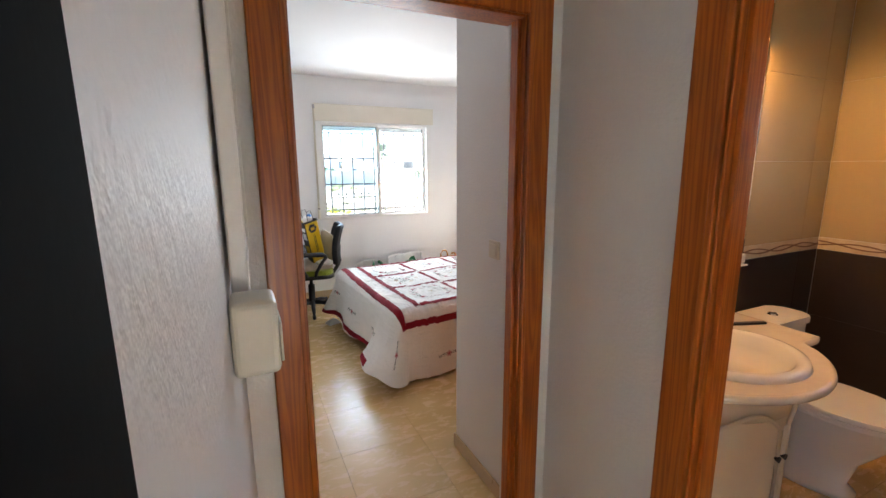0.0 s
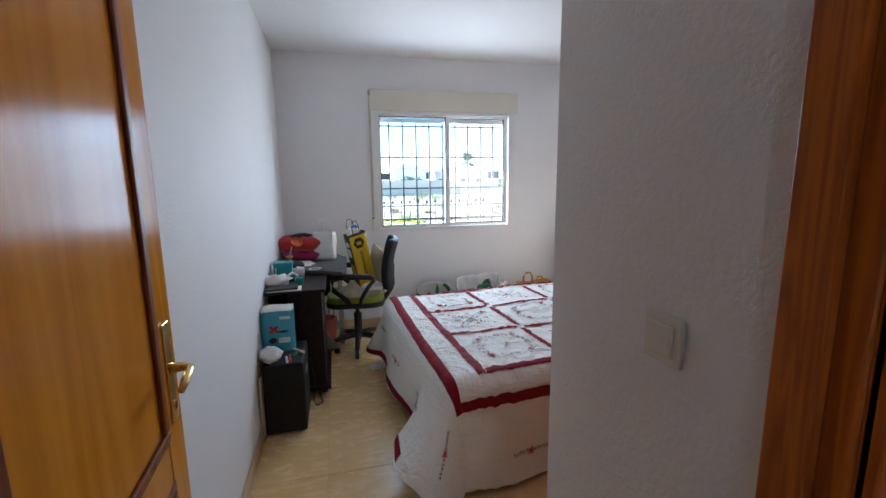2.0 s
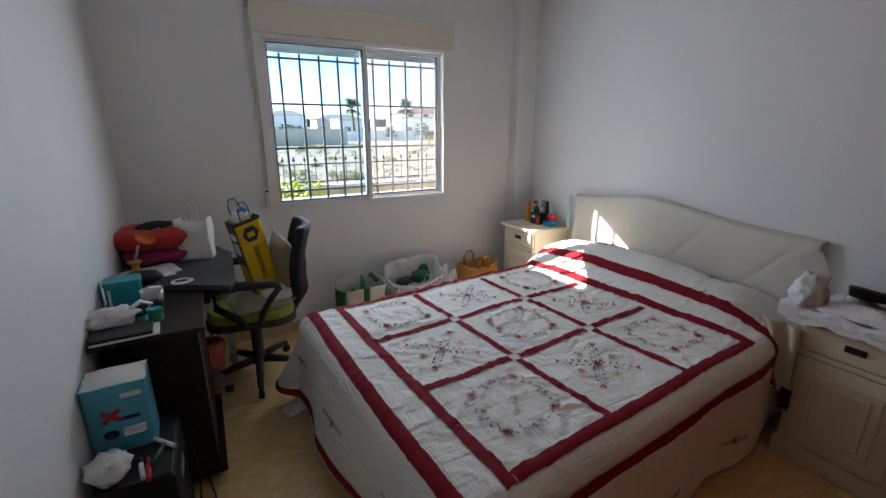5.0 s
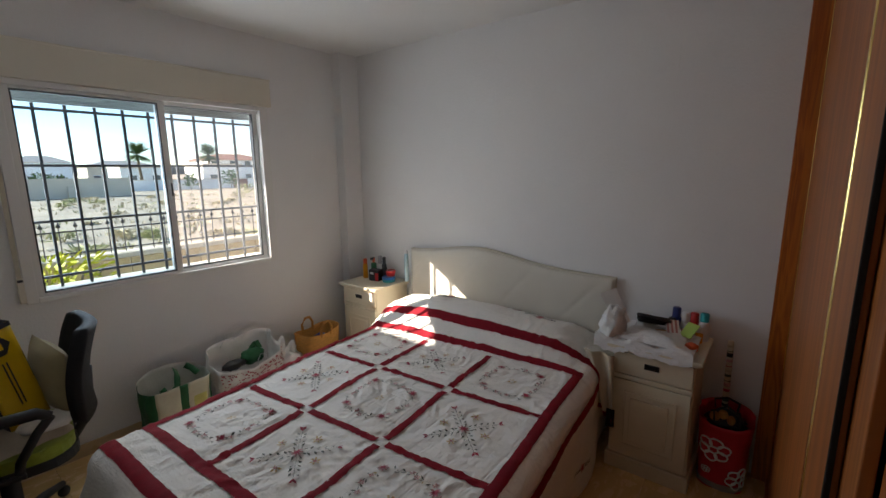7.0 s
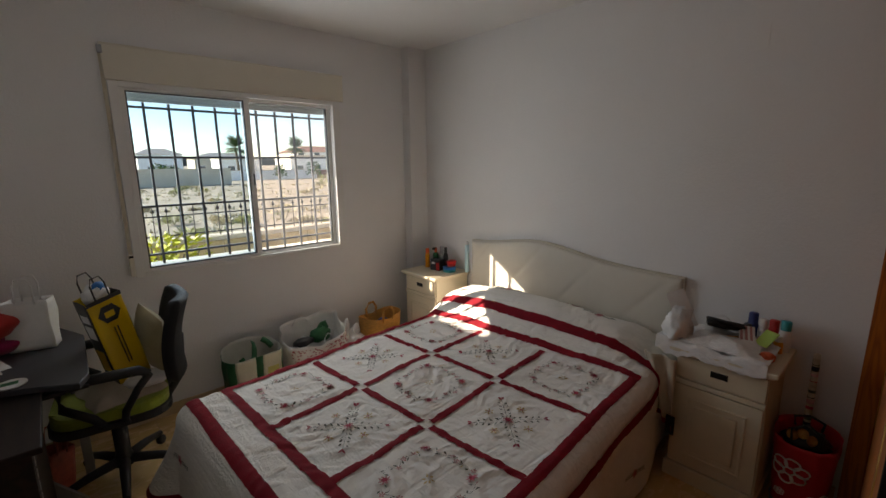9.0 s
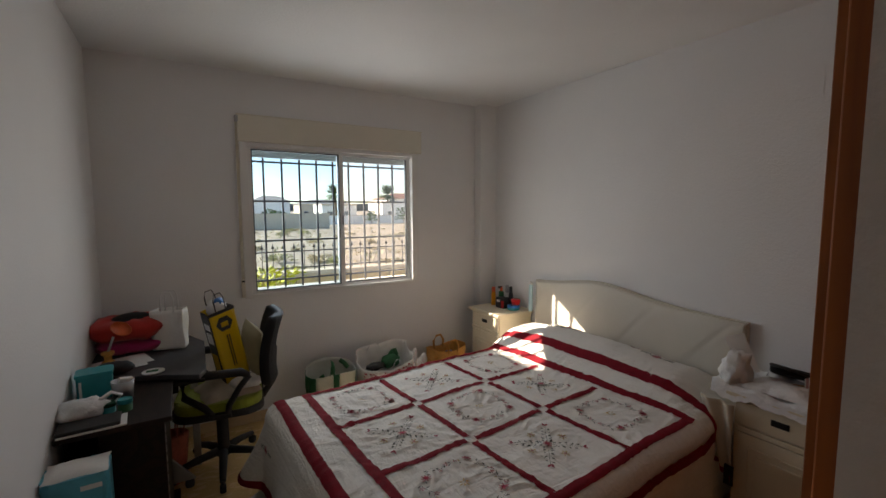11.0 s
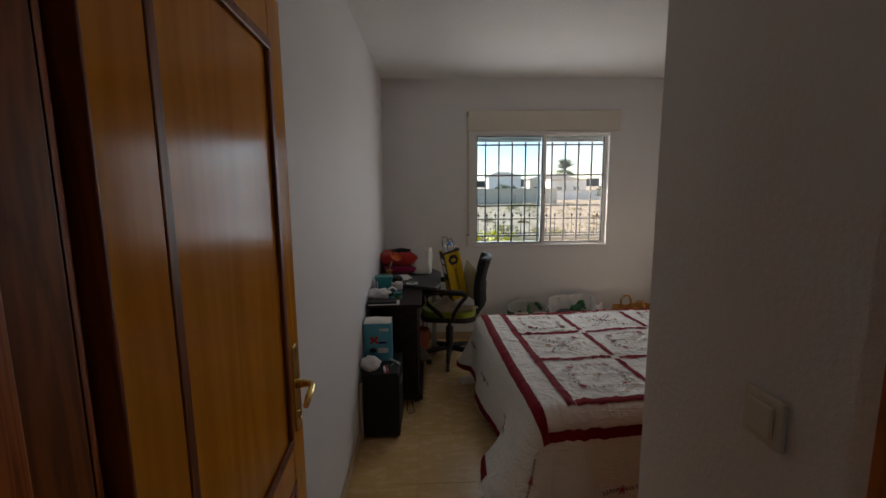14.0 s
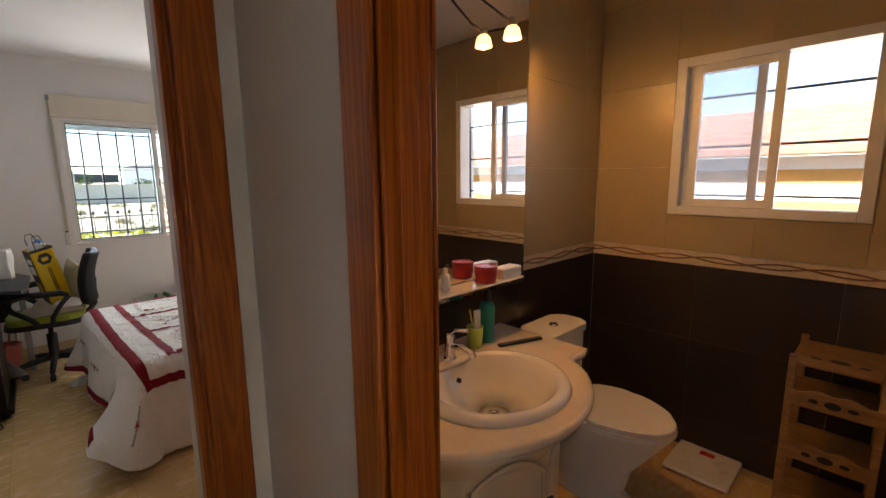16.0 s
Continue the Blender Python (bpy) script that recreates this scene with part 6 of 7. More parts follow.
part("tub", prism(rounded(0.13, 0.10, 0.012), 0, 0.105, bev=0.003), M_TEAL, tb)
part("lid", prism(rounded(0.138, 0.108, 0.014), 0.1055, 0.122, bev=0.004), M_TEAL, tb)
part("white_label", box(-0.055, -0.045, -0.0512, -0.0502, 0.01, 0.09), M_WHITEPL, tb)
bagk = thing("carrier_bag", "crumpled white carrier bag on the desk", "plastic bag", (0.07, 3.77, 0.759), 15)
part("bag_body", blob(0.085, 0.055, 0.050, 0.4, 2.6, 8.3, flat=-0.035), M_PLASTIC, bagk, smooth=True).location = (0, 0, 0.036)
part("handle_loop", tube([(0.05, 0, 0.05), (0.10, -0.01, 0.085), (0.135, 0.0, 0.06), (0.12, 0.01, 0.03), (0.07, 0.01, 0.03)], 0.008, 8, taper=[1.4, 1, 1, 1, 1.3]), M_PLASTIC, bagk, smooth=True)
nbk = thing("notebook", "black notebook with loose white sheets on the desk", "notebook", (0.125, 3.665, 0.759), 3)
part("cover", box(-0.115, 0.085, -0.055, 0.055, 0.006, 0.020, 0.003), M_BLACK, nbk)
part("sheets", box(-0.11, 0.105, -0.06, 0.055, 0.0, 0.0055), M_PAPER, nbk)
for x, y, r, h, mt, lb in ((0.215, 3.775, 0.026, 0.052, M_GREEN, "green lidded jar"), (0.158, 3.79, 0.024, 0.042, M_TEAL, "teal lidded jar")):
    j = thing("small_jar", lb + " on the desk", "jar", (x, y, 0.759), group="jars on the desk")
    part("jar_body", lathe([(0, 0), (r, 0), (r, h * 0.62), (0, h * 0.62)], 16), mt, j)
    part("lid", lathe([(0, h), (r * 0.98, h - 0.002), (r * 1.06, h - 0.008), (r * 1.06, h * 0.63), (0, h * 0.63)], 16), M_TEAL if mt is M_GREEN else M_GREEN, j)
mug = thing("grey_beaker", "grey plastic beaker holding white paper", "beaker", (0.195, 3.93, 0.759))
part("beaker_wall", lathe([(0, 0.003), (0.034, 0.003), (0.042, 0.082), (0.045, 0.082), (0.037, 0), (0, 0)], 20), M_GREYMET, mug)
part("paper", box(-0.03, 0.02, -0.01, 0.012, 0.01, 0.096, 0.002, m=pose(0, 0, 0, 8, 10, 20)), M_PAPER, mug)
solid("red_pouch", blob(0.04, 0.03, 0.028, 0.15, 2, 5, flat=-0.022), M_REDPL, "small red pouch on the desk", "pouch", loc=(0.135, 4.045, 0.782), smooth=True)
solid("dark_pouch", blob(0.09, 0.05, 0.035, 0.12, 2, 2.2, flat=-0.028), M_BLACK, "black soft pouch on the desk", "pouch", loc=(0.13, 4.22, 0.815), rz=8, smooth=True)
cds = thing("mouse_card", "round pale card with a green print on the desk", "card", (0.30, 4.15, 0.787))
part("disc", lathe([(0, 0.004), (0.05, 0.004), (0.05, 0), (0, 0)], 24), M_PAPER, cds)
part("green_print", box(-0.03, 0.022, -0.012, 0.018, 0.0042, 0.0055), M_GREEN, cds)
for k, (x, y, a) in enumerate(((0.15, 4.36, 12), (0.17, 4.40, 18))):
    solid("paper_sheet", box(-0.14, 0.105, -0.09, 0.10, 0.0015 * k, 0.0015 * k + 0.0012), M_PAPER, "white sheet of paper under the clothes", "paper", loc=(x, y, 0.787), rz=a, group="papers on the desk")


def folded(name, label, loc, w, d, h, mat, seed, rz=0):
    def fn(u, v):
        a = 2 * math.pi * u
        e = (abs(math.cos(a)) ** 3 + abs(math.sin(a)) ** 3) ** (-1 / 3)
        ring = math.sin(math.pi * v) ** 0.45
        z = h * (0.5 - 0.5 * math.cos(math.pi * v))
        k = 1 + 0.10 * noise.noise(Vector((math.cos(a) * 2 + seed, math.sin(a) * 2, v * 5)))
        return Vector((w / 2 * e * ring * k * math.cos(a), d / 2 * e * ring * k * math.sin(a), z + (0.02 * noise.noise(Vector((math.cos(a) * 3, math.sin(a) * 3, seed))) if 0.1 < v else 0)))
    return solid(name, sheet(fn, 36, 14), mat, label, "clothes", loc=loc, rz=rz, smooth=True)


folded("folded_towel", "folded magenta towel on the desk", (0.18, 4.63, 0.790), 0.34, 0.26, 0.085, M_PINK, 2.0, 6)
folded("red_clothes", "pile of scarlet and black clothes on a towel", (0.165, 4.63, 0.868), 0.37, 0.31, 0.125, M_REDCLOTH, 5.0, -8)
solid("dark_scarf", cloth(0.20, 0.13, 0.03, 6.6), M_BLACKFAB, "dark cloth folded into the red clothes", "cloth", loc=(0.20, 4.60, 0.985), rz=30, smooth=True)
rk = thing("table_racket", "orange toy racket standing among the clothes", "toy", (0.115, 4.43, 0.79))
part("grip", tube([(-0.045, -0.03, 0.0), (0.0, 0.0, 0.14)], 0.006, 8), M_GREYMET, rk)
part("blade", lathe([(0, 0.006), (0.058, 0.004), (0.062, 0), (0.058, -0.004), (0, -0.006)], 24, m=pose(0.035, 0.015, 0.175, 60, 30, 0) @ Matrix.Scale(0.62, 4), sx=1.35), M_ORANGE, rk)
solid("wooden_spool", lathe([(0, 0), (0.03, 0), (0.03, 0.012), (0.018, 0.02), (0.018, 0.045), (0.03, 0.053), (0.03, 0.065), (0, 0.065)], 18), M_STRAW, "brown spool on the papers", "spool", loc=(0.09, 4.40, 0.792))


def paper_bag(name, label, loc, rz, w, d, h, front, side, handle, tilt=(0, 0), flare=1.0, crumple=0.006, mouth=True):
    """An open gusseted carrier bag: four walls, a floor and two handles; its front faces -y."""
    th = thing(name, label, "shopping bag", loc, rz)
    th.matrix_world = pose(*loc, tilt[0], tilt[1], rz)
    seed = loc[0] * 7

    def face(p0, p1, q0, q1):
        def fn(u, v):
            lo, hi = Vector(p0).lerp(Vector(p1), u), Vector(q0).lerp(Vector(q1), u)
            p = lo.lerp(hi, v)
            n = crumple * v * noise.noise(Vector((p.x * 14 + seed, p.y * 14, p.z * 9)))
            return p + Vector((n, n, 0))
        return sheet(fn, 8, 10, thick=0.0015)
    a, b = w / 2, d / 2
    A, B = a * flare, b * flare
    part("front_panel", face((-a, -b, 0), (a, -b, 0), (-A, -B, h), (A, -B, h)), front, th, smooth=True)
    part("back_panel", face((a, b, 0), (-a, b, 0), (A, B, h), (-A, B, h)), front, th, smooth=True)
    part("gusset", face((-a, b, 0), (-a, -b, 0), (-A, B, h), (-A, -B, h)), side, th, smooth=True)
    part("gusset", face((a, -b, 0), (a, b, 0), (A, -B, h), (A, B, h)), side, th, smooth=True)
    part("bag_base", box(-a + 0.002, a - 0.002, -b + 0.002, b - 0.002, 0.0, 0.003), side, th)
    for s in (-1, 1):
        k = s * B
        pts = [(-w * 0.2, k * 0.98, h - 0.015), (-w * 0.2, k, h + 0.07), (-w * 0.12, k, h + 0.105), (w * 0.12, k, h + 0.105), (w * 0.2, k, h + 0.07), (w * 0.2, k * 0.98, h - 0.015)]
        part("handle", tube(pts, 0.0035, 6), handle, th, smooth=True)
    return th


paper_bag("white_paper_bag", "plain white paper bag standing on the desk", (0.375, 4.57, 0.788), -14, 0.165, 0.09, 0.235, M_PAPER, M_PAPER, M_WHITEPL, crumple=0.02)
yb = paper_bag("yellow_paper_bag", "yellow and black printed paper bag propped on the chair", (0.700, 4.455, 0.575), 22, 0.150, 0.10, 0.47, M_YELLOW, M_BAGBLACK, M_BAGBLACK, tilt=(4, -13))
part("emblem", lathe([(0, 0.002), (0.05, 0)], 6, m=pose(0.0, -0.0535, 0.385, 90, 0, 0), sx=1.0), M_BAGBLACK, yb, "black six-sided emblem")
part("emblem_mark", box(-0.022, 0.02, -0.0565, -0.0556, 0.368, 0.398), M_YELLOW, yb)
for k in range(2):
    part("print_bar", box(-0.006 + 0.014 * k, -0.001 + 0.014 * k, -0.0545, -0.0535, 0.10, 0.31), M_BAGBLACK, yb)
part("rim", box(-0.076, 0.076, -0.0545, -0.0535, 0.452, 0.472), M_BAGBLACK, yb, "black upper rim")
for z0, z1 in ((0.36, 0.40), (0.27, 0.34), (0.08, 0.20)):
    part("print_bar", box(-0.0785, -0.077, -0.03, 0.03, z0, z1, 0.0), M_WHITEPL if z0 > 0.2 else M_YELLOW, yb)
part("tissue", blob(0.055, 0.04, 0.05, 0.4, 2.5, 9.1), M_PLASTIC, yb, "white and blue tissue inside", True).location = (0, 0, 0.47)
part("blue_wrap", blob(0.03, 0.025, 0.025, 0.3, 2.5, 4.1), M_MIDBLUE, yb, "", True).location = (0.02, 0.0, 0.505)
solid("folded_linen", cloth(0.32, 0.34, 0.07, 2.4, 0.8), M_LINEN, "rumpled beige linen on the chair seat", "cloth", loc=(0.66, 4.45, 0.507), rz=10, smooth=True)
solid("beige_scarf", blob(0.10, 0.07, 0.04, 0.25, 2.6, 6.1, flat=-0.02), M_COTTON, "off-white scarf bundled on the chair", "scarf", loc=(0.76, 4.36, 0.565), smooth=True)


def pillow_fn(w, h, t):
    def fn(u, v):
        x, z = (u * 2 - 1), (v * 2 - 1)
        side = 1
        puff = t * (max(0, 1 - x * x) * max(0, 1 - z * z)) ** 0.45
        pinch = 1 - 0.07 * (1 - abs(x)) * abs(z) ** 4
        return Vector((x * w / 2 * pinch, puff, z * h / 2))
    return fn


pw = bmesh.new()
sheet(pillow_fn(0.30, 0.30, 0.06), 14, 14, pw)
f2 = pillow_fn(0.30, 0.30, 0.06)
sheet(lambda u, v: Vector((f2(1 - u, v).x, -f2(1 - u, v).y, f2(1 - u, v).z)), 14, 14, pw)
cu = solid("scatter_cushion", pw, M_KHAKI, "khaki square cushion against the chair back", "cushion", smooth=True)
cu.matrix_world = pose(0.815, 4.47, 0.735, 0, -8, 100)
ob2 = paper_bag("orange_print_bag", "orange printed plastic bag under the desk", (0.345, 4.45, 0.0), 30, 0.10, 0.09, 0.30, M_PRINTBAG, M_PRINTBAG, M_PRINTBAG, tilt=(0, 6), crumple=0.03)

# ---------------------------------------------------------------- bags along the window wall
def tote(name, label, loc, rz, w, d, power, rim_h, bands, taper=0.06, seed=0.0, crumple=0.012):
    """A soft open shopper: upright bands of its wall, each a curved panel, round a flat base. bands: degrees from, to, part name, material."""
    th = thing(name, label, "shopping bag", loc, rz)

    def at(deg, v, out=0.0):
        a = radians(deg)
        c, q = math.cos(a), math.sin(a)
        e = (abs(c) ** power + abs(q) ** power) ** (-1 / power)
        k = 1 + taper * (v - 0.5) + crumple * 4 * v * noise.noise(Vector((c * 2.2 + seed, q * 2.2, v * 3)))
        p = Vector((w / 2 * e * c * k, d / 2 * e * q * k, rim_h(deg) * v))
        p += Vector((c, q, 0)) * (crumple * noise.noise(Vector((deg * 0.06, v * 6, seed))) + out)
        return p
    for d0, d1, nm, mt in bands:
        n = max(2, int((d1 - d0) / 5))
        part(nm, sheet(lambda u, v: at(d0 + (d1 - d0) * u, v), n, 16, thick=0.002), mt, th, smooth=True)
    part("bag_base", prism(rounded(w * 0.93, d * 0.9, d * 0.3), 0.0, 0.004), bands[0][3], th)
    return th, at


def strap(bm, pts, wd, th=0.003):
    """A flat webbing strap along pts, lying broadside to -y."""
    n = len(pts) - 1

    def fn(u, v):
        k = min(int(u * n), n - 1)
        p = Vector(pts[k]).lerp(Vector(pts[k + 1]), u * n - k)
        d = (Vector(pts[k + 1]) - Vector(pts[k])).normalized()
        return p + d.cross(Vector((0, 1, 0))).normalized() * wd * (v - 0.5)
    return sheet(fn, n * 3, 2, bm, thick=th)


gb, gat = tote("green_shopping_bag", "cream shopper with dark green sides and a green strap", (1.395, 4.755, 0), 4, 0.37, 0.235, 3.0,
               lambda a: 0.395 + 0.03 * math.sin(radians(a)) - 0.018 * math.cos(radians(2 * a)),
               [(225, 262, "front_panel", M_CREAMBAG), (262, 276, "webbing", M_GREEN), (276, 322, "front_panel", M_CREAMBAG), (322, 334, "webbing", M_GREEN),
                (334, 512, "back_panel", M_GREYBAG), (152, 225, "side_panel", M_GREEN)], seed=1.7)
part("print_patch", sheet(lambda u, v: gat(284 + 22 * u, 0.25 + 0.5 * v, 0.004), 4, 6), M_LIMEPRINT, gb, "faded yellow print")
part("carry_strap", strap(bmesh.new(), [(-0.105, -0.085, 0.385), (-0.085, -0.075, 0.345), (-0.045, -0.06, 0.325), (0.0, -0.035, 0.35), (0.02, 0.0, 0.41), (0.035, 0.06, 0.425)], 0.036), M_GREEN, gb, "drooping green strap", True)
part("carry_strap", strap(bmesh.new(), [(0.10, 0.07, 0.42), (0.125, 0.04, 0.40), (0.15, 0.02, 0.36)], 0.036), M_GREEN, gb, "", True)
fb, fat = tote("floral_paper_bag", "white paper bag with tiny red flowers, half open", (1.845, 4.745, 0), -3, 0.43, 0.245, 6.0,
               lambda a: 0.40 + 0.075 * math.sin(radians(a)) + 0.028 * abs(math.sin(radians(2 * a))) + 0.02 * math.cos(radians(a)),
               [(215, 325, "front_panel", M_PAPER), (325, 400, "gusset", M_PAPER), (400, 500, "back_panel", M_PAPER), (140, 215, "gusset", M_PAPER)], 0.10, 4.1, 0.018)
rn = random.Random(8)
fl = bmesh.new()
for _ in range(520):
    a0, v0 = rn.uniform(222, 338), rn.uniform(0.08, 0.96)
    r = rn.uniform(0.003, 0.0065)
    fl.faces.new([fl.verts.new(fat(a0 + r * 330 * math.cos(q * 1.257), v0 + r * 2.4 * math.sin(q * 1.257), 0.0035)) for q in range(5)])
part("flower_print", fl, M_THREAD_R, fb, "tiny red flower print")["kind"] = "stuff"
part("green_item", blob(0.075, 0.045, 0.055, 0.4, 2.6, 1.4), M_GREEN, fb, "dark green cloth inside", True).location = (0.05, 0.01, 0.36)
part("green_handle", strap(bmesh.new(), [(0.02, 0.0, 0.36), (0.05, 0.01, 0.42), (0.085, 0.01, 0.455), (0.105, 0.0, 0.40)], 0.035), M_GREEN, fb, "", True)
part("dark_item", blob(0.08, 0.05, 0.03, 0.35, 2, 3.4), M_BLACK, fb, "", True).location = (-0.08, 0, 0.34)
part("handle", tube([(0.03, -0.11, 0.30), (0.035, -0.11, 0.37), (0.06, -0.11, 0.405), (0.09, -0.11, 0.39), (0.10, -0.11, 0.31)], 0.004, 6), M_WHITEPL, fb, "white cord handle", True)
part("handle", tube([(-0.12, 0.11, 0.44), (-0.09, 0.115, 0.485), (-0.03, 0.115, 0.49), (0.0, 0.11, 0.45)], 0.004, 6), M_WHITEPL, fb, "white cord handle", True)
cf = thing("carrier_bag_floor", "white knotted carrier bag on the floor", "plastic bag", (2.17, 4.74, 0.0))
part("bag_body", blob(0.115, 0.095, 0.17, 0.35, 2.6, 12.0, flat=-0.15), M_PLASTIC, cf, smooth=True).location = (0, 0, 0.15)
for x0, hh in ((-0.055, 0.16), (0.03, 0.10)):
    part("handle_ear", blob(0.028, 0.03, hh * 0.62, 0.4, 3.0, 5 + hh), M_PLASTIC, cf, smooth=True).location = (x0, 0, 0.27 + hh * 0.35)
st = thing("straw_bag", "orange woven straw bag with looped handles", "bag", (2.43, 4.73, 0), 8)


def straw(u, v):
    a = 2 * math.pi * u
    e = (abs(math.cos(a)) ** 4 + abs(math.sin(a)) ** 4) ** (-0.25)
    w, d = 0.145 + 0.035 * v, 0.085 + 0.02 * v
    k = 1 + 0.02 * math.sin(a * 24) * math.sin(v * 40)
    return Vector((w * e * k * math.cos(a), d * e * k * math.sin(a), 0.38 * v + (0.03 * abs(math.cos(a)) if v > 0.9 else 0)))


part("woven_body", sheet(straw, 72, 40, thick=0.004), M_STRAW, st, smooth=True)
part("woven_base", prism(rounded(0.29, 0.17, 0.05), 0.0, 0.006), M_STRAW, st)
for z in (0.13, 0.18, 0.23):
    part("pale_stripe", sheet(lambda u, v: straw(u, (z + 0.008 * v) / 0.38) * 1.0 + Vector((0.009 * math.cos(6.283 * u), 0.009 * math.sin(6.283 * u), 0)), 60, 1), M_LINEN, st)
for s in (-1, 1):
    part("loop_handle", tube([(-0.055, s * 0.10, 0.36), (-0.06, s * 0.105, 0.43), (-0.025, s * 0.105, 0.475), (0.02, s * 0.105, 0.475), (0.05, s * 0.105, 0.43), (0.045, s * 0.10, 0.36)], 0.010, 8), M_STRAW, st, smooth=True)
part("contents", cloth(0.24, 0.14, 0.06, 3.3), M_DKBLUE, st, "grey-blue cloth inside", True).location = (0, 0, 0.30)
solid("dark_bundle", blob(0.06, 0.09, 0.10, 0.2, 2, 7.7, flat=-0.09), M_BLACKFAB, "dark bag on the floor behind the nightstand", "bag", loc=(2.63, 4.86, 0.092), smooth=True)

# ---------------------------------------------------------------- on the far nightstand
ZT = 0.7215
bottle("sun_spray", "yellow sun spray with an orange cap on the nightstand", "spray can", (2.93, 4.69, ZT), 0.021, 0.17, M_AMBER, M_ORANGE, 0.8, 0.25)
gs = bottle("green_spray", "green spray bottle with an orange trigger", "spray bottle", (2.965, 4.62, ZT), 0.024, 0.18, M_GREEN, M_ORANGE, 0.5, 0.22)
part("trigger", box(-0.035, 0.008, -0.008, 0.008, 0.165, 0.185, 0.004), M_BLACK, gs)
bx = thing("dark_gift_box", "dark cosmetics box with a red panel", "box", (2.925, 4.555, ZT), 10)
part("carton", box(-0.035, 0.035, -0.05, 0.05, 0, 0.095, 0.003), M_BLACK, bx)
part("red_panel", box(-0.0362, -0.0352, -0.048, -0.015, 0.005, 0.07), M_REDPL, bx)
part("print_bar", box(-0.0362, -0.0352, 0.0, 0.035, 0.055, 0.075), M_WHITEPL, bx)
bottle("hairbrush_handle", "black upright toiletry bottle by the wall", "bottle", (3.02, 4.55, ZT), 0.02, 0.185, M_BLACK, M_BLACK, 0.7, 0.3, group="black bottles")
bottle("grey_bottle", "grey and white lotion bottle", "bottle", (3.02, 4.60, ZT), 0.022, 0.19, M_WHITEPL, M_GREYMET, 0.8, 0.35)
bottle("black_bottle", "black lotion bottle on the nightstand", "bottle", (2.985, 4.51, ZT), 0.021, 0.15, M_BLACK, M_BLACK, 0.6, 0.25, group="black bottles")
tin = thing("blue_tub", "round blue and teal tub on the nightstand", "tub", (2.955, 4.435, ZT))
part("tub_body", lathe([(0, 0), (0.050, 0), (0.055, 0.01), (0.055, 0.022), (0, 0.022)], 24), M_TEAL, tin)
part("lid", lathe([(0, 0.046), (0.050, 0.044), (0.055, 0.04), (0.055, 0.0225), (0, 0.0225)], 24), M_MIDBLUE, tin)
rt = thing("red_tub", "red glossy tub stacked on the blue tub", "tub", (2.975, 4.43, ZT + 0.047))
part("tub_body", lathe([(0, 0), (0.034, 0), (0.040, 0.03), (0, 0.03)], 22), M_REDPL, rt)
part("lid", lathe([(0, 0.05), (0.036, 0.048), (0.042, 0.042), (0.042, 0.0305), (0, 0.0305)], 22), M_REDPL, rt)
bottle("teal_bottle", "slim pale blue bottle standing beside the headboard", "bottle", (3.05, 4.318, ZT), 0.018, 0.262, M_PALEBLUE, M_WHITEPL, 0.9, 0.1)

# ---------------------------------------------------------------- on the near nightstand
cb = thing("crumpled_carrier", "white carrier bag spread over the nightstand top", "plastic bag", (2.86, 2.40, ZT + 0.003), 90)


def carrier(u, v):
    x, y = (u - 0.5) * 0.47, (v - 0.5) * 0.375
    z = 0.032 + 0.030 * noise.noise(Vector((x * 11, y * 11, 3))) + 0.012 * noise.noise(Vector((x * 30, y * 26, 1)))
    over = max(0.0, y - 0.146)
    return Vector((x, y - over * 0.8, max(0.002, z) - over * 1.7))


part("flat_bag", sheet(carrier, 34, 28), M_PLASTIC, cb, smooth=True)
part("standing_fold", blob(0.060, 0.075, 0.105, 0.5, 3.2, 4.4, flat=-0.05), M_PLASTIC, cb, "", True).location = (0.165, 0.07, 0.070)
part("folded_layer", cloth(0.30, 0.24, 0.045, 7.7, 0.9, nu=26, nv=22), M_PLASTIC, cb, "", True).location = (-0.03, 0.02, 0.030)
part("cord_loop", tube([(0.08, -0.06, 0.05), (0.06, -0.08, 0.125), (0.0, -0.09, 0.135), (-0.03, -0.09, 0.11)], 0.0025, 6), M_WHITEPL, cb, "", True)
part("paper_fold", box(-0.045, 0.045, -0.002, 0.0, 0, 0.20, m=pose(0.14, -0.03, 0.05, 18, 22, 30)), M_PAPER, cb)
hat = thing("glasses_case", "black soft round case lying on the carrier bag", "case", (2.96, 2.395, ZT + 0.035), 80)
part("case_shell", lathe([(0, 0.020), (0.060, 0.022), (0.078, 0.036), (0.086, 0.030), (0.086, 0.008), (0.074, 0.0), (0, 0.0)], 28, m=pose(0, 0, 0.034, 22, 0, 20), sy=0.8), M_BLACKFAB, hat, smooth=True)
part("rolled_edge", tube([(0.084 * math.cos(2 * math.pi * k / 24), 0.067 * math.sin(2 * math.pi * k / 24) * 0.93, 0.066 + 0.025 * math.sin(2 * math.pi * k / 24)) for k in range(24)], 0.008, 8, closed=True), M_BLACK, hat, smooth=True)
solid("yellow_packet", box(-0.04, 0.04, -0.03, 0.03, 0, 0.014, 0.004), M_AMBER, "yellow packet under the black case", "packet", loc=(2.905, 2.335, ZT + 0.036), rz=30)
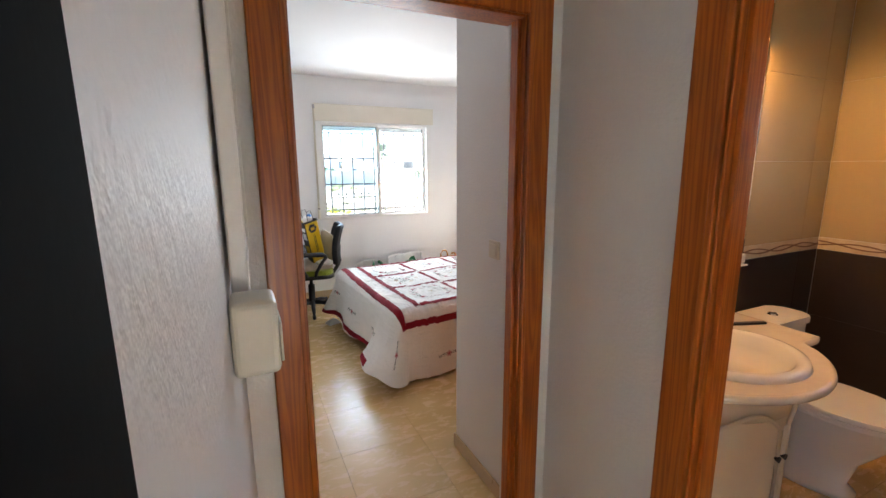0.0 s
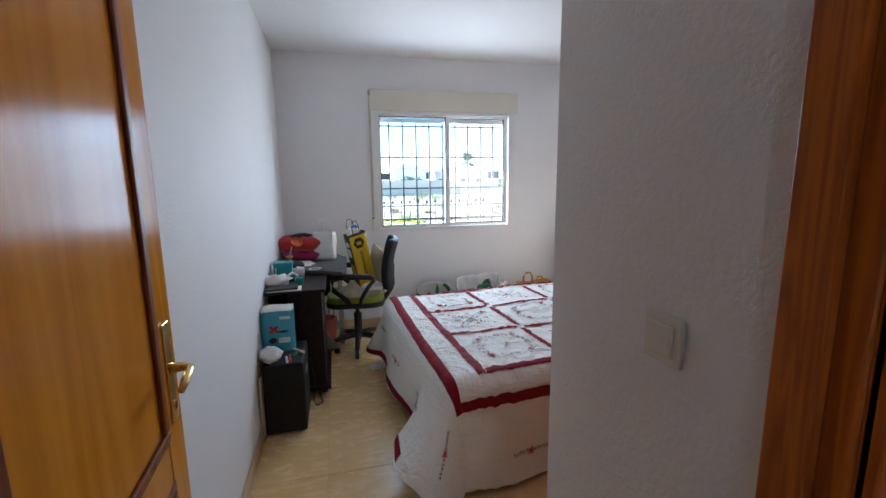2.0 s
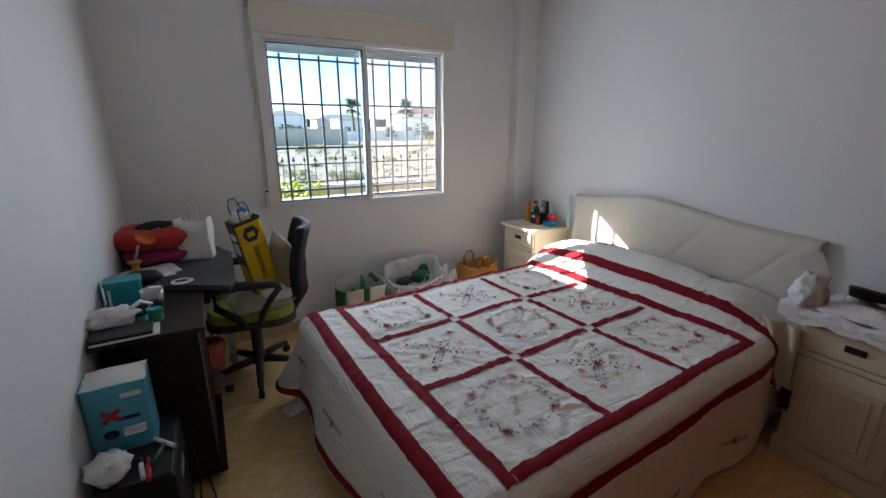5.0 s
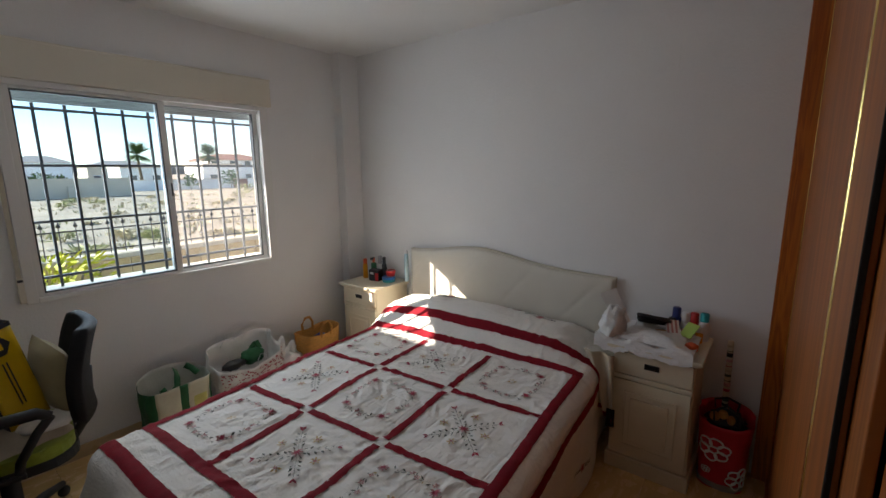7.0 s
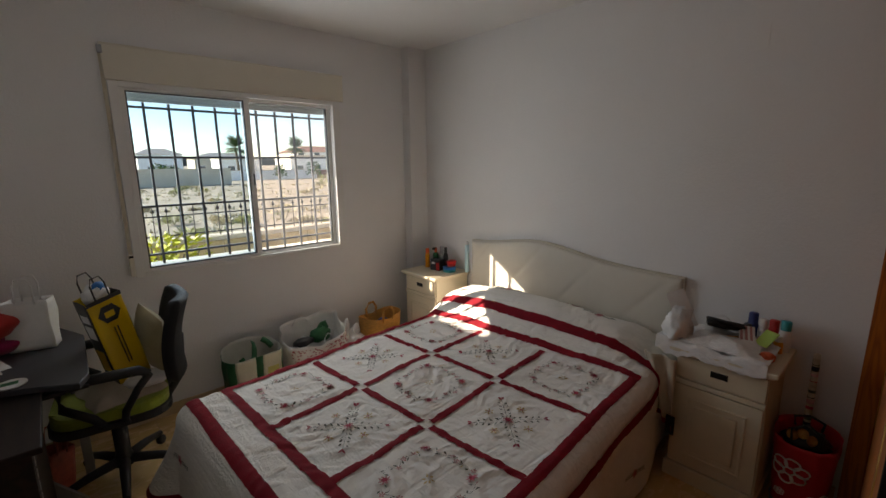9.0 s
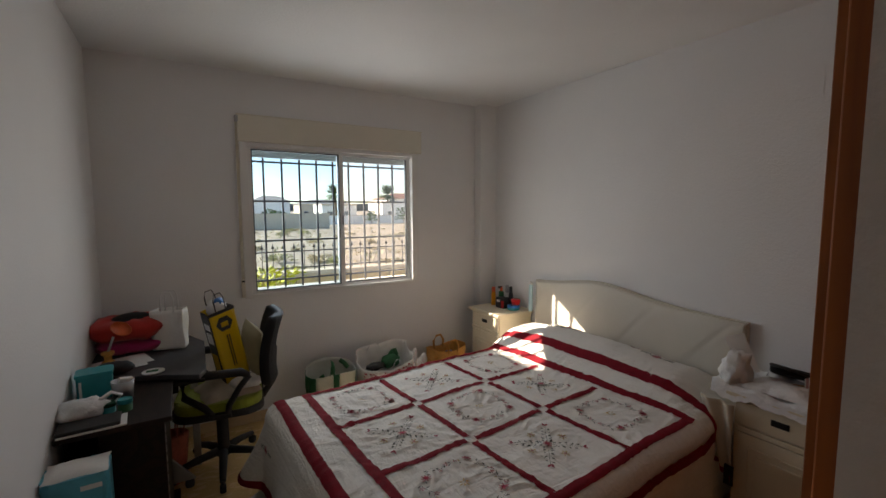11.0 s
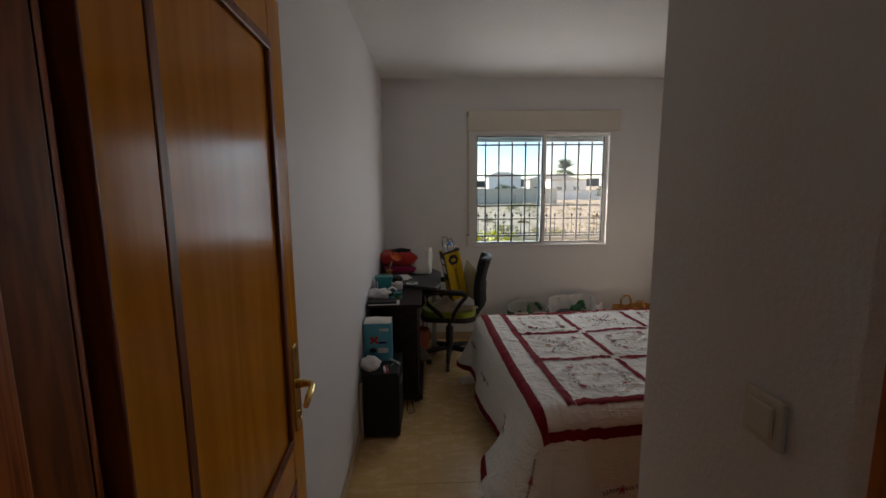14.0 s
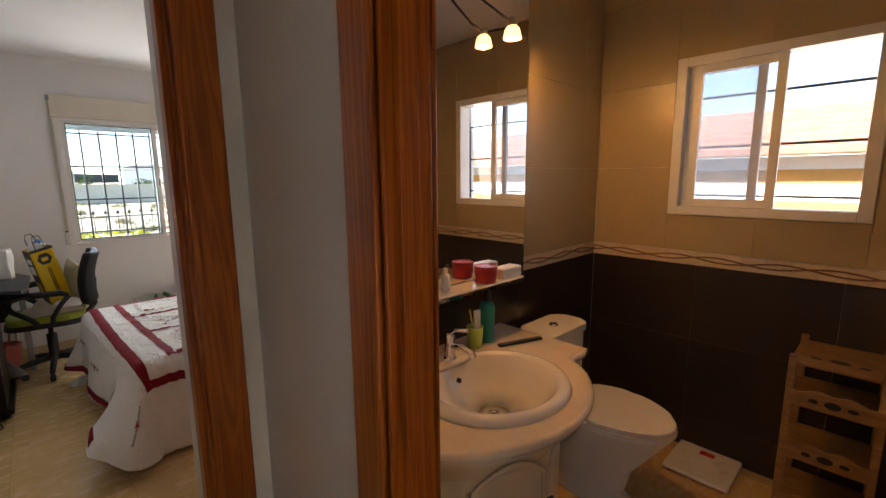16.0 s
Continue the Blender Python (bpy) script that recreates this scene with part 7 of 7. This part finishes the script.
for k, (x, y, a, mt, lb) in enumerate(((2.90, 2.285, 30, M_WHITEPL, "striped pink and white card"), (2.905, 2.235, -20, M_LIMECARD, "lime green card"))):
    cd = thing("leaning_card", lb + " leaning among the toiletries", "card", (x, y, ZT + 0.034), a, group="cards on the nightstand")
    part("card_face", box(-0.033, 0.033, -0.0015, 0.0015, 0, 0.09, m=pose(0, 0, 0.012, -48, 0, -100)), mt, cd)
    if not k:
        for q in range(3):
            part("stripe", box(-0.028 + 0.020 * q, -0.018 + 0.020 * q, -0.0022, -0.0016, 0.0, 0.089, m=pose(0, 0, 0.012, -48, 0, -100)), M_THREAD_P, cd)
solid("orange_wrapper", blob(0.035, 0.03, 0.024, 0.3, 2.2, 5.5, flat=-0.02), M_ORANGE, "crumpled orange wrapper on the nightstand", "wrapper", loc=(2.84, 2.19, ZT + 0.021), smooth=True)
for x, y, r, h, a, b, lb in ((3.035, 2.31, 0.022, 0.215, M_DKBLUE, M_DKBLUE, "dark blue spray can"), (3.01, 2.325, 0.018, 0.14, M_REDPL, M_BLACK, "red and black bottle"), (3.035, 2.265, 0.020, 0.185, M_WHITEPL, M_WHITEPL, "white lotion bottle"),
                             (3.03, 2.222, 0.021, 0.195, M_REDPL, M_REDPL, "red spray can"), (2.985, 2.255, 0.017, 0.12, M_THREAD_P, M_WHITEPL, "pink nail bottle"), (3.025, 2.175, 0.022, 0.205, M_WHITEPL, M_TEAL, "white can with a turquoise cap"), (2.98, 2.19, 0.016, 0.11, M_AMBER, M_WHITEPL, "small amber bottle")):
    bottle("toiletry_bottle", lb + " on the nightstand", "bottle", (x + 0.01, y - 0.01, ZT), r * 1.2, h * 0.74, a, b, 0.8, 0.30, group="toiletries on the near nightstand")
hc = thing("hanging_cloth", "pale cloth corner with a crimson hem by the nightstand", "cloth", (2.70, 2.635, 0.66))


def corner_drop(u, v):
    """Narrows to a point as it falls, with soft folds."""
    wd = 0.17 * (1 - 0.55 * v)
    return Vector((-0.02 * v - 0.016 * math.sin(u * 11 + v * 2), -0.03 - 0.06 * v + (u - 0.5) * wd, -0.30 * v - 0.07 * (1 - u) * v))


part("cloth", sheet(corner_drop, 18, 16, thick=0.003), M_LINEN, hc, smooth=True)
part("hem_band", sheet(lambda u, v: corner_drop(u, 0.93 + 0.07 * v) + Vector((-0.004, 0, 0)), 18, 2, thick=0.002), M_RED, hc, "crimson hem", True)
part("dark_tag", box(-0.004, 0.004, -0.03, 0.012, -0.10, 0.0, 0.002), M_BLACKFAB, hc, "black strap end").location = (-0.03, -0.11, -0.29)

rb, rat = tote("red_flower_bag", "red shopper with white flower outlines on the floor", (2.955, 2.02, 0), -86, 0.215, 0.19, 2.6, lambda a: 0.385 + 0.03 * math.sin(radians(a)),
               [(200, 340, "front_panel", M_REDBAG), (340, 560, "back_panel", M_REDBAG)], 0.22, 3.3, 0.008)
part("grey_bottom", sheet(lambda u, v: rat(360 * u, 0.10 * v, 0.004), 60, 3), M_GREYMET, rb, "grey lower edge", True)
for fa, fv, fr in ((250, 0.62, 0.082), (316, 0.22, 0.075), (234, 0.26, 0.024)):
    for k in range(6):
        a = k * math.pi / 3 + 0.3
        ring = []
        for q in range(12):
            w = q * math.pi / 6
            du, dv = fr * (0.60 * math.cos(a) + 0.36 * math.cos(w)), fr * (0.60 * math.sin(a) + 0.36 * math.sin(w))
            ring.append(rat(fa + du * 480, min(0.985, fv + dv * 2.3), 0.004))
        part("flower_petal", tube(ring, 0.0045 if fr > 0.05 else 0.002, 6, closed=True), M_WHITEPL, rb)
part("dark_contents", blob(0.085, 0.075, 0.05, 0.4, 2.8, 2.9), M_BLACK, rb, "dark things inside", True).location = (0, 0, 0.35)
for s in (-1, 1):
    part("handle", tube([(-0.05, s * 0.085, 0.37), (-0.055, s * 0.07, 0.42), (0.0, s * 0.05, 0.45), (0.055, s * 0.07, 0.42), (0.05, s * 0.085, 0.37)], 0.006, 6), M_BLACK, rb, "", True)
for k in range(3):
    part("wooden_disc", lathe([(0, 0.006), (0.022, 0.004), (0.024, 0)], 14, m=pose(-0.05 + 0.035 * k, -0.055 - 0.004 * k, 0.385 + 0.02 * (k % 2), 70, 0, 20 * k)), M_STRAW, rb)
tube_roll = thing("wrapping_roll", "rolled patterned paper standing in the red bag", "paper roll", (3.02, 2.03, 0.30))
part("roll", tube([(0, 0, -0.28), (0.035, 0.01, 0.44)], 0.014, 12), M_LINEN, tube_roll)
for k in range(17):
    z = -0.02 + 0.027 * k
    x = 0.035 * (z + 0.28) / 0.72
    part("print_ring", tube([(x, 0.010 * (z + 0.28) / 0.72, z), (x + 0.0012, 0.010 * (z + 0.28) / 0.72, z + 0.006 + 0.008 * (k * 7 % 3))], 0.0146, 12), (M_THREAD_G, M_THREAD_R, M_BLACKFAB, M_LINEN, M_THREAD_P)[k * 3 % 5], tube_roll)


# ---------------------------------------------------------------- tiles, piece by piece
T = 0.46
tile_me = mesh_from(box(-T / 2 + 0.0006, T / 2 - 0.0006, -T / 2 + 0.0006, T / 2 - 0.0006, -0.006, 0.0, 0.0003, seg=1), "floor_tile", M_TILE)
for i in range(-4, 7):
    for j in range(-11, 7):
        x, y = 0.37 + T * (i + 0.5), 2.33 + T * (j + 0.5)
        if -1.25 < x < 3.35 and -2.55 < y < 5.2 and not (x > 1.2 and 1.3 < y < 1.5):
            ob = new("floor_tile", tile_me)
            ob.parent = floor
            ob.location = (x, y, 0)
for name, wl, cuts, put in (
    ("mirror", wall_bath_mirror, [1.145 + 0.342 * k for k in range(7)], lambda a, b, c, d: box(a, b, 1.091, 1.0995, c, d, 0.001, seg=1)),
    ("window", wall_bath_window, [-1.29, -0.70, -0.10, 0.50, 1.09], lambda a, b, c, d: box(3.196, 3.2045, a, b, c, d, 0.001, seg=1)),
):
    if name == "mirror":
        cuts = [1.29, 1.80, 2.40, 3.0, 3.196]
    tile_field(wl, "brown_tile", cuts, [0.0, 0.19, 0.64, 1.06], put, M_BROWNTILE, 0.0005)
    if name == "mirror":
        tile_field(wl, "ivory_tile", cuts, [1.135, 1.59, 2.04, 2.49, 2.598], put, M_CREAMTILE, 0.0007)
    else:
        tile_field(wl, "ivory_tile", [-1.29, -0.70, -0.158], [1.135, 1.59, 2.04, 2.49, 2.598], put, M_CREAMTILE, 0.0007)
        tile_field(wl, "ivory_tile", [0.668, 1.09], [1.135, 1.59, 2.04, 2.49, 2.598], put, M_CREAMTILE, 0.0007)
        tile_field(wl, "ivory_tile", [-0.158, 0.255, 0.668], [1.135, 1.332], put, M_CREAMTILE, 0.0007)
        tile_field(wl, "ivory_tile", [-0.158, 0.255, 0.668], [2.152, 2.49, 2.598], put, M_CREAMTILE, 0.0007)
    tile_field(wl, "border_tile", cuts, [1.061, 1.134], put, M_BORDER, 0.0012)
    for ph in (0, 2.4):
        n = 60
        lo, hi = cuts[0], cuts[-1]
        pts = [(lo + (hi - lo) * k / n, 1.098 + 0.014 * math.sin((lo + (hi - lo) * k / n) * 13 + ph)) for k in range(n + 1)]
        bm = tube([(p, 1.0905, z) if name == "mirror" else (3.1955, p, z) for p, z in pts], 0.0045, 6)
        part("wave_line", bm, M_BORDERWAVE, wl, smooth=True)
